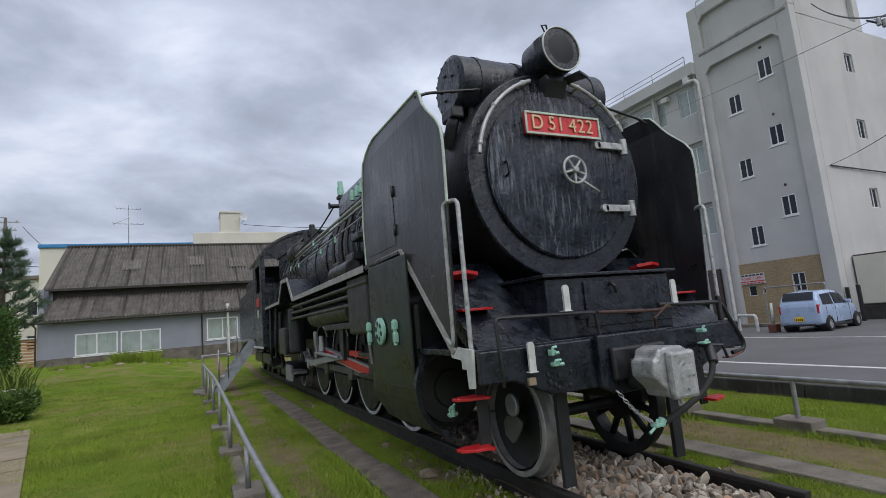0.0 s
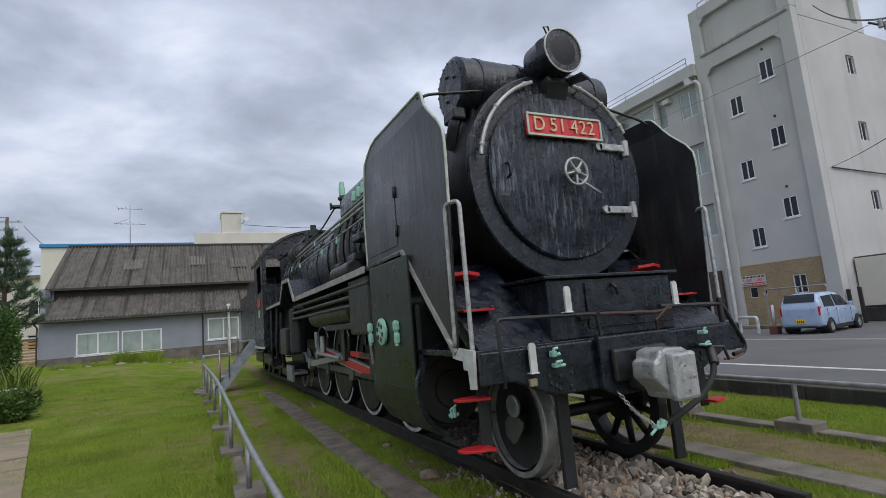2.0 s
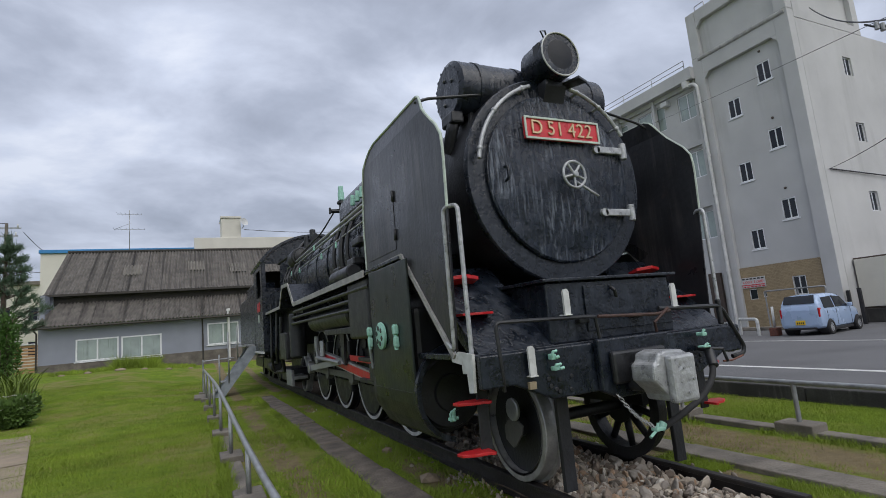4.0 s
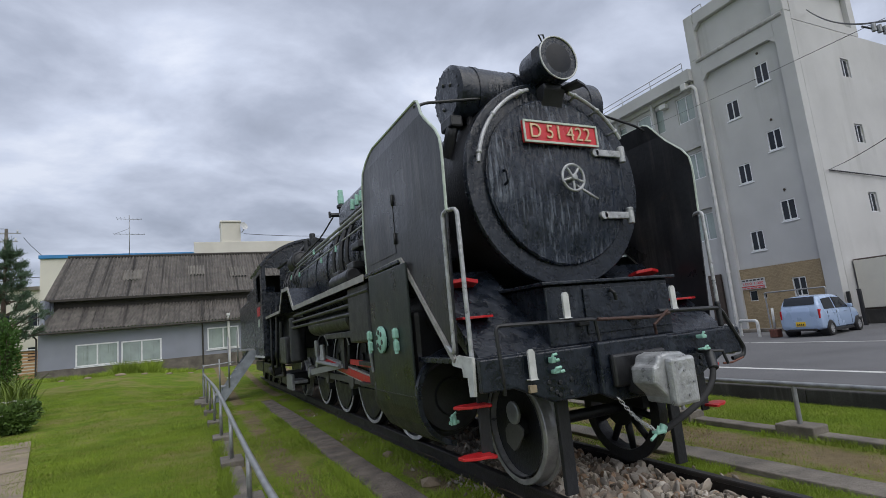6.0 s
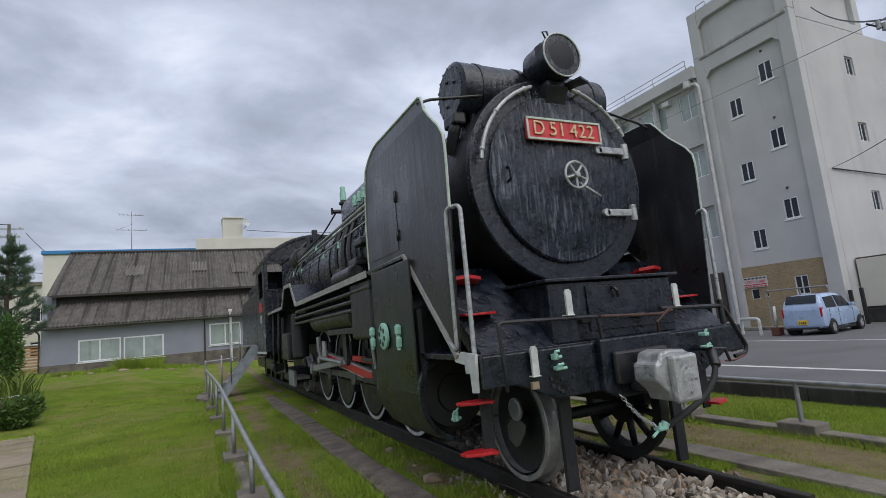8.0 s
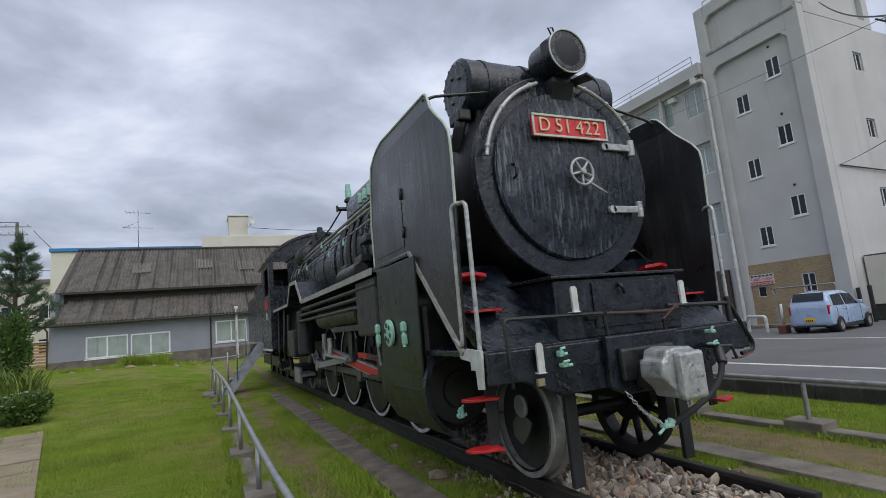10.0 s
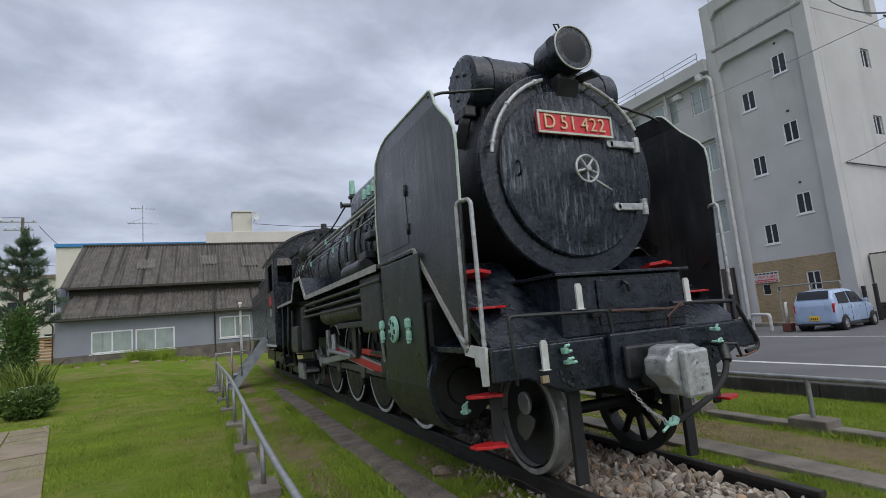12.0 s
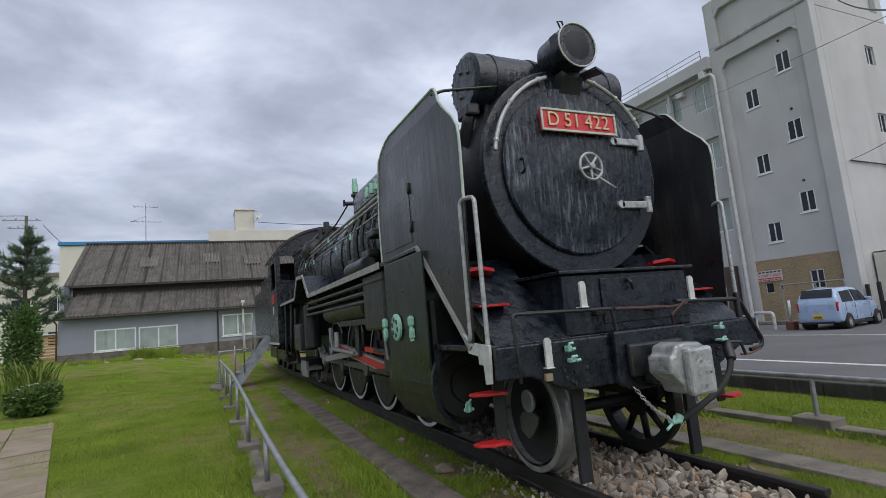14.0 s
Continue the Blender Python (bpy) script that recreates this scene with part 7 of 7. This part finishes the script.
def car_park_things():
    t = thing("guard_hoop", (15.1, 10.1, 0.03), "white painted steel guard hoop", "barrier")
    bm = B()
    tube(bm, [(15.45, 10.68, 0.0), (15.45, 10.68, 0.60), (14.8, 9.56, 0.60), (14.8, 9.56, 0.0)], 0.055, 12, 0.14)
    part("hoop", bm, M["white"], t)
    t = thing("flower_pot", (14.6, 8.85, 0.03), "rust-red planter with a bare stake", "planter")
    bm = B()
    box(bm, 14.45, 14.72, 8.7, 8.97, 0.03, 0.30, bev=0.02)
    part("pot", bm, M["rust"], t)
    bm = B()
    tube(bm, [(14.58, 8.84, 0.3), (14.62, 8.84, 1.0)], 0.04, 8)
    part("stake", bm, M["white"], t)
    t = thing("wire_fence", (18.2, 10, 0.03), "thin grey pipe fence before a tan wall", "fence")
    bm = B()
    tube(bm, [(18.2, 11.3, 0.0), (18.2, 11.3, 1.55), (18.2, 9.0, 1.55), (18.2, 9.0, 0)], 0.03, 8, 0.05)
    tube(bm, [(18.2, 10.0, 0.0), (18.2, 10.0, 1.55)], 0.03, 8)
    part("pipe_frame", bm, M["steel"], t)
    for k, (y, h) in enumerate(((8.72, 1.3), (8.35, 1.35))):
        bm = B()
        box(bm, 19.0, 19.11, y - 0.055, y + 0.055, 0.03, h, bev=0.01)
        solo("bollard", bm, M["plastic"], "black square bollard post", "bollard", group="bollards", base=(19.05, y, 0.03))
    t = thing("storage_shed", (20.6, 7, 0.03), "cream painted storage shed with ribbed doors", "shed")
    bm = B()
    box(bm, 20.0, 22.4, 3.0, 8.8, 0.55, 2.5, bev=0.02)
    part("shell", bm, M["brownmetal"], t)
    for k in range(5):
        y = 8.78 - k * 1.16
        bm = B()
        box(bm, 19.96, 19.998, y - 1.1, y, 0.62, 2.44, bev=0.012)
        part("door", bm, M["cream_wall"], t, "cream sheet metal door")
    bm = B()
    box(bm, 19.9, 22.4, 2.9, 8.82, 0.03, 0.549, bev=0.02)
    part("base", bm, M["concretedark"], t)
    bm = B()
    box(bm, 17.2, 17.6, 9.0, 13.2, 0.03, 0.16, bev=0.02)
    solo("kerb", bm, M["concrete"], "concrete kerb before the building", "kerb", "structure")


left_railing()
right_railing()
cab_stairs()
ballast()
garden_path()
lumber_stack()
antenna()
dish()
utility_pole(-19.35, 60.0, 14.9, "grey concrete utility pole with crossarms")
wire((-19.5, 60, 14.9), (-60, 40, 13), 0.8, 0.03)
wire((-18.0, 60, 14.0), (-13.5, 58, 10.0), 0.5, 0.03)
wire((-18.5, 60, 10.2), (8, 70, 11.5), 0.9, 0.03)
wire((-19, 60, 9.2), (-70, 50, 8.8), 0.8, 0.03)
wire((1.2, 47, 11.55), (12, 52, 12.3), 0.15, 0.025)
wire((18.85, 16.3, 10.8), (10.2, 2.52, 6.91), 0.05, 0.007)
wire((20.73, 8.86, 13.21), (9.36, 2.18, 6.49), 0.3, 0.022)
wire((19.76, 8.86, 6.10), (11.62, 3.51, 4.78), 0.05, 0.010)
wire((19.76, 8.8, 6.08), (25.0, 8.75, 5.92), 0.0, 0.03, "grey pipe fixed along the building wall")


def cable_clamp():
    t = thing("cable_clamp", (9.74, 2.56, 6.6), "white porcelain insulators clamped on overhead cables", "insulator")
    for k in range(3):
        bm = B()
        cyl(bm, (9.74 + 0.07 * k, 2.56 - 0.06 * k, 6.55 - 0.05 * k), (9.74 + 0.07 * k, 2.56 - 0.06 * k, 6.72 - 0.05 * k), 0.045, seg=12, bev=0.01)
        part("insulator", bm, M["steel"], t)
    bm = B()
    tube(bm, [(9.6, 2.7, 6.72), (9.95, 2.35, 6.42)], 0.02, 6)
    part("clamp_arm", bm, M["dull"], t)


cable_clamp()
car_park_things()


# ---- cars ----
def car(name, label, base, paint, st, wheels, wr, side_win, screen, rear_win, tail, mod):
    """st: stations (y, half width, z sill, z belt, z top, half width at top). Front is +y. Built at the origin."""
    t = thing(name, (0, 0, 0), label, "car")

    def at(y):
        for a, b in zip(st, st[1:]):
            if a[0] <= y <= b[0]:
                f = (y - a[0]) / (b[0] - a[0])
                return [p + (q - p) * f for p, q in zip(a, b)]
        return list(st[-1] if y > st[-1][0] else st[0])

    bm = B()
    loops = []
    for y, w, zs, zb, zt, wt in st:
        half = [(w * 0.86, zs), (w * 0.97, zs + 0.07), (w, zs + 0.25), (w * 0.995, zb - 0.12), (w * 0.965, zb), (wt + (w * 0.965 - wt) * 0.12, zt - (zt - zb) * 0.14), (wt * 0.9, zt - 0.012), (wt * 0.5, zt + 0.012)]
        loops.append([bm.verts.new((x, y, z)) for x, z in half] + [bm.verts.new((-x, y, z)) for x, z in half[::-1]])
    for a, b in zip(loops, loops[1:]):
        skin(bm, a, b)
    bm.faces.new(loops[0][::-1]); bm.faces.new(loops[-1])
    body = part("body", bm, paint, t)
    md = body.modifiers.new("round", "SUBSURF")
    md.levels = md.render_levels = 1

    def side(y, f, sx, off=0.012):
        _, w, zs, zb, zt, wt = at(y)
        x = w * 0.965 + (wt + (w * 0.965 - wt) * 0.12 - w * 0.965) * f
        z = zb + (zt - (zt - zb) * 0.14 - zb) * f
        return Vector((sx * (x + off), y, z))

    for sx in (-1, 1):
        for poly in side_win:
            bm = B()
            pts = [side(y, f, sx) for y, f in poly]
            inn = [side(y, f, sx, -0.03) for y, f in poly]
            A, Bv = [bm.verts.new(p) for p in pts], [bm.verts.new(p) for p in inn]
            bm.faces.new(A)
            for i in range(len(A)):
                bm.faces.new((A[i], A[(i + 1) % len(A)], Bv[(i + 1) % len(A)], Bv[i]))
            part("side_window", bm, M["glass"], body)
    for nm, (ya, yb) in (("windscreen", screen), ("rear_window", rear_win)):
        bm = B()
        rows = []
        for k in range(5):
            y = ya + (yb - ya) * (0.06 + 0.86 * k / 4)
            _, w, zs, zb, zt, wt = at(y)
            rows.append([(x * wt, y, zt + 0.022) for x in (-0.86, -0.45, 0, 0.45, 0.86)])
        n = 0.014 * (1 if nm == "windscreen" else -1)
        vs = [[bm.verts.new((x, y + n, z)) for x, y, z in r] for r in rows]
        for a, b in zip(vs, vs[1:]):
            for i in range(4):
                bm.faces.new((a[i], a[i + 1], b[i + 1], b[i])).smooth = True
        part(nm, bm, M["glass"], body)
    y0 = st[0][0]
    for sx in (-1, 1):
        bm = B()
        x, z0, z1, w = tail
        box(bm, sx * (x - w), sx * x, y0 + mod["tail_in"], y0 + mod["tail_in"] + 0.2, z0, z1, bev=0.025)
        part("tail_lamp", bm, M["taillight"], body, "red tail lamp")
        bm = B()
        yf = mod["lamp"]
        box(bm, sx * (at(yf)[1] * 0.62), sx * (at(yf)[1] * 0.992), yf - 0.26, yf + 0.12, mod["lampz"], mod["lampz"] + 0.12, bev=0.045)
        part("headlamp", bm, M["alloy"], body, "clear headlamp")
        bm = B()
        ym = mod["mirror"]
        box(bm, sx * (at(ym)[1] - 0.02), sx * (at(ym)[1] + 0.15), ym - 0.05, ym + 0.07, at(ym)[3] + 0.0, at(ym)[3] + 0.14, bev=0.035)
        part("door_mirror", bm, paint, body)
        for yh in mod["handles"]:
            bm = B()
            xx = at(yh)[1] * 0.995
            box(bm, sx * (xx - 0.01), sx * (xx + 0.025), yh - 0.09, yh + 0.09, mod["hz"], mod["hz"] + 0.035, bev=0.008)
            part("door_handle", bm, paint, body)
        for ys in mod["seams"]:
            bm = B()
            xx = at(ys)[1]
            box(bm, sx * (xx * 0.985), sx * (xx + 0.002), ys - 0.003, ys + 0.003, at(ys)[2] + 0.12, at(ys)[3] - 0.02)
            part("door_gap", bm, M["plastic"], body)
        bm = B()
        box(bm, sx * (st[3][1] * 0.9), sx * (st[3][1] * 0.985), wheels[0] + 0.4, wheels[1] - 0.4, 0.14, 0.24, bev=0.02)
        part("sill_trim", bm, M["plastic"], body)
    bm = B()
    yf = st[-1][0]
    prism(bm, [(-0.40, 0.55), (0.40, 0.55), (0.50, 0.36), (0.46, 0.30), (-0.46, 0.30), (-0.50, 0.36)], "y", yf - 0.14, yf + 0.012)
    part("grille", bm, M["plastic"], body, bevel=0.015)
    bm = B()
    box(bm, -0.66, 0.66, yf - 0.22, yf - 0.03, 0.17, 0.25, bev=0.03)
    part("chin_trim", bm, M["plastic"], body)
    for sx in (-1, 1):
        bm = B()
        prism(bm, [(0.60 * sx, 0.46), (0.74 * sx, 0.50), (0.72 * sx, 0.36), (0.64 * sx, 0.32)], "y", yf - 0.24, yf - 0.10)
        part("fog_lamp_trim", bm, M["plastic"], body)
    for y, zz, mt in ((st[0][0] - 0.02, mod["platez"], mod["plate"]), (st[-1][0] + 0.027, 0.36, mod["plate"])):
        bm = B()
        box(bm, -0.165, 0.165, y - 0.008, y + 0.008, zz, zz + 0.165, bev=0.004)
        np_ = part("licence_plate", bm, M[mt], body)
        for k in range(4):
            bm = B()
            box(bm, -0.12 + k * 0.065, -0.08 + k * 0.065, y - 0.012 if y < 0 else y + 0.0085, y - 0.0085 if y < 0 else y + 0.012, zz + 0.03, zz + 0.10)
            part("plate_bar", bm, M["plastic"], np_)
    bm = B()
    box(bm, -0.5, 0.5, st[0][0] - 0.012, st[0][0] + 0.1, 0.22, 0.30, bev=0.02)
    part("bumper_trim", bm, M["plastic"], body)
    ws = []
    hw = st[3][1]
    for y in wheels:
        for sx in (-1, 1):
            bm = B()
            lathe(bm, (sx * (hw - 0.30), y, wr + 0.01), (sx, 0, 0), [(0.0, wr + 0.03), (0.300, wr + 0.03)], 28)
            part("wheel_arch", bm, M["plastic"], body)
            e = new("wheel")
            e.parent = t
            e.location = (sx * (hw - 0.065), y, wr)
            bm = B()
            lathe(bm, (-0.09 * sx, 0, 0), (sx, 0, 0), [(0, wr - 0.1), (0, wr - 0.02), (0.02, wr), (0.17, wr), (0.195, wr - 0.02), (0.2, wr - 0.09), (0.18, wr - 0.1)], 32, False, False)
            ty = new("tyre", mesh_of("tyre", bm, M["tyre"])); ty.parent = e
            bm = B()
            lathe(bm, (0.07 * sx, 0, 0), (sx, 0, 0), [(-0.05, wr - 0.1), (0.012, wr - 0.095), (0.022, wr - 0.115), (0.0, wr - 0.125), (0.008, 0.05), (0.022, 0.045), (0.024, 0.01)], 28, False, True)
            for k in range(9):
                a = 2 * math.pi * k / 9
                m4 = Matrix.Translation((0.078 * sx, math.cos(a) * (wr * 0.42), math.sin(a) * wr * 0.42)) @ Matrix.Rotation(a, 4, "X")
                box(bm, -0.012, 0.012, -wr * 0.22, wr * 0.22, -0.017, 0.017, m=m4)
            rm = new("rim", mesh_of("rim", bm, M["alloy"])); rm.parent = e
            bm = B()
            for k in range(9):
                a = 2 * math.pi * (k + 0.5) / 9
                cyl(bm, (0.066 * sx, math.cos(a) * wr * 0.45, math.sin(a) * wr * 0.45), (0.0825 * sx, math.cos(a) * wr * 0.45, math.sin(a) * wr * 0.45), wr * 0.09, seg=8)
            hl = new("rim_hole", mesh_of("rim_hole", bm, M["plastic"])); hl.parent = e
            ws.append((e, Vector(e.location)))
    return t, ws


def build_cars():
    kei = [(-1.70, 0.69, 0.30, 0.86, 0.92, 0.62), (-1.66, 0.72, 0.24, 0.90, 1.12, 0.63), (-1.50, 0.735, 0.22, 0.92, 1.44, 0.60), (-1.32, 0.74, 0.21, 0.93, 1.50, 0.58),
           (-0.6, 0.737, 0.20, 0.93, 1.515, 0.57), (0.05, 0.737, 0.20, 0.93, 1.50, 0.57), (0.35, 0.735, 0.20, 0.93, 1.43, 0.56), (0.95, 0.73, 0.20, 0.93, 0.985, 0.60),
           (1.25, 0.72, 0.21, 0.88, 0.93, 0.56), (1.55, 0.68, 0.23, 0.78, 0.84, 0.50), (1.69, 0.58, 0.30, 0.62, 0.68, 0.42)]
    blue, _ = car("parked_car", "pale blue small hatchback parked by the wall", None, M["bluecar"], kei, (-1.10, 1.20), 0.265,
                  [[(-1.35, 0.08), (-0.52, 0.06), (-0.52, 0.9), (-1.28, 0.86)], [(-0.42, 0.06), (0.62, 0.06), (0.30, 0.92), (-0.42, 0.92)]], (0.95, 0.35), (-1.655, -1.47),
                  (0.69, 0.66, 1.0, 0.075), dict(tail_in=0.012, lamp=1.45, lampz=0.62, mirror=0.55, handles=(-0.65, 0.25), hz=0.80, seams=(-0.47, 0.72, -1.2), platez=0.40, plate="yellow"))
    blue.matrix_basis = pose(*BLUE_CAR) @ Matrix.Diagonal((0.84, 0.84, 0.85, 1))
    hatch = [(-1.98, 0.62, 0.34, 0.80, 0.92, 0.50), (-1.92, 0.76, 0.26, 0.96, 1.06, 0.58), (-1.62, 0.82, 0.22, 0.99, 1.24, 0.56), (-1.15, 0.845, 0.20, 0.98, 1.38, 0.55),
             (-0.5, 0.848, 0.19, 0.96, 1.45, 0.56), (0.1, 0.848, 0.19, 0.95, 1.44, 0.56), (0.45, 0.845, 0.19, 0.94, 1.36, 0.55), (1.25, 0.84, 0.19, 0.90, 0.94, 0.66),
             (1.60, 0.82, 0.20, 0.80, 0.85, 0.62), (1.90, 0.76, 0.20, 0.68, 0.74, 0.54), (2.03, 0.64, 0.24, 0.56, 0.62, 0.46)]
    white, ws = car("moving_car", "white hatchback driving along the road", None, M["whitecar"], hatch, (-1.28, 1.27), 0.30,
                    [[(-1.55, 0.1), (-0.35, 0.06), (-0.35, 0.92), (-1.05, 0.9)], [(-0.27, 0.06), (0.88, 0.08), (0.40, 0.9), (-0.27, 0.92)]], (1.25, 0.42), (-1.90, -1.2),
                    (0.715, 0.74, 0.95, 0.09), dict(tail_in=0.09, lamp=1.72, lampz=0.62, mirror=0.72, handles=(-0.55, 0.42), hz=0.80, seams=(-0.31, 0.95), platez=0.60, plate="white"))
    return white, ws


BLUE_CAR = (15.7, 7.95, 0.03, 0, 0, -84)
moving_car, car_wheels = build_cars()
pine_tree()
bush("shrub", "tall dark green shrub under the pine", (-8.1, 17.1), (0.45, 0.45, 1.5), 5200, 0.10, "bush", 0, 4)
bush("flower_bush", "leafy green bush with small white flowers", (-6.6, 12.3), (0.50, 0.5, 0.36), 3600, 0.10, "bushmid", 26, 5)
bush("shrub", "low dark shrub beside the lilies", (-7.05, 14.9), (0.35, 0.35, 0.3), 900, 0.09, "bush", 0, 6)
lily_clump((-7.05, 14.2), 120, 8)
lily_clump((-7.35, 14.8), 100, 9)
lily_clump((-6.85, 13.7), 90, 10)
# low stones along the bank before the house
rs = random.Random(4)
for k in range(7):
    x = -9.4 + k * 1.05 + rs.uniform(-0.15, 0.15)
    y = 26.2 + 0.3 * math.sin(k)
    s = rs.uniform(0.08, 0.17)
    bm = B()
    bmesh.ops.create_icosphere(bm, subdivisions=2, radius=s)
    for v in bm.verts:
        v.co = Vector((v.co.x * 1.5, v.co.y, v.co.z * 0.6)) * (1 + 0.3 * noise.noise(v.co * 5 + Vector((k, 0, 0))))
        v.co += Vector((x, y, gz(x, y) + 0.02))
    solo("bank_stone", bm, M["slab"], "pale rough stone at the lawn's edge", "stone", group="bank stones", base=(x, y, gz(x, y)))
grass()


# ---- what moves ----
def car_place(t):
    """Rear axle centre and heading of the white car along the road."""
    s = (t - 12.7) * 9.6
    y = 6.97 - 0.959 * max(s, -8.0) - min(0.0, s + 8.0)
    x = 11.80 - 0.285 * max(s, -8.0)
    return x, y


def motions():
    rows, spins = [], []
    n = 0
    last = None
    for f in range(0, 421, 2):
        t = f / 30
        x, y = car_place(t)
        x2, y2 = car_place(t + 0.12)
        yaw = math.degrees(math.atan2(-(x2 - x), y2 - y))
        h = Vector((x2 - x, y2 - y)).normalized()
        rows.append((t, pose(x + h.x * 1.28, y + h.y * 1.28, 0.03, 0, 0, yaw)))
    walk(moving_car, rows)
    for wheel, place in car_wheels:
        rows = []
        for f in range(0, 421):
            t = f / 30
            rows.append((t, Matrix.Translation(place) @ pose(0, 0, 0, -math.degrees((t * 9.6) / 0.30) % 360, 0, 0)))
        walk(wheel, rows)


motions()
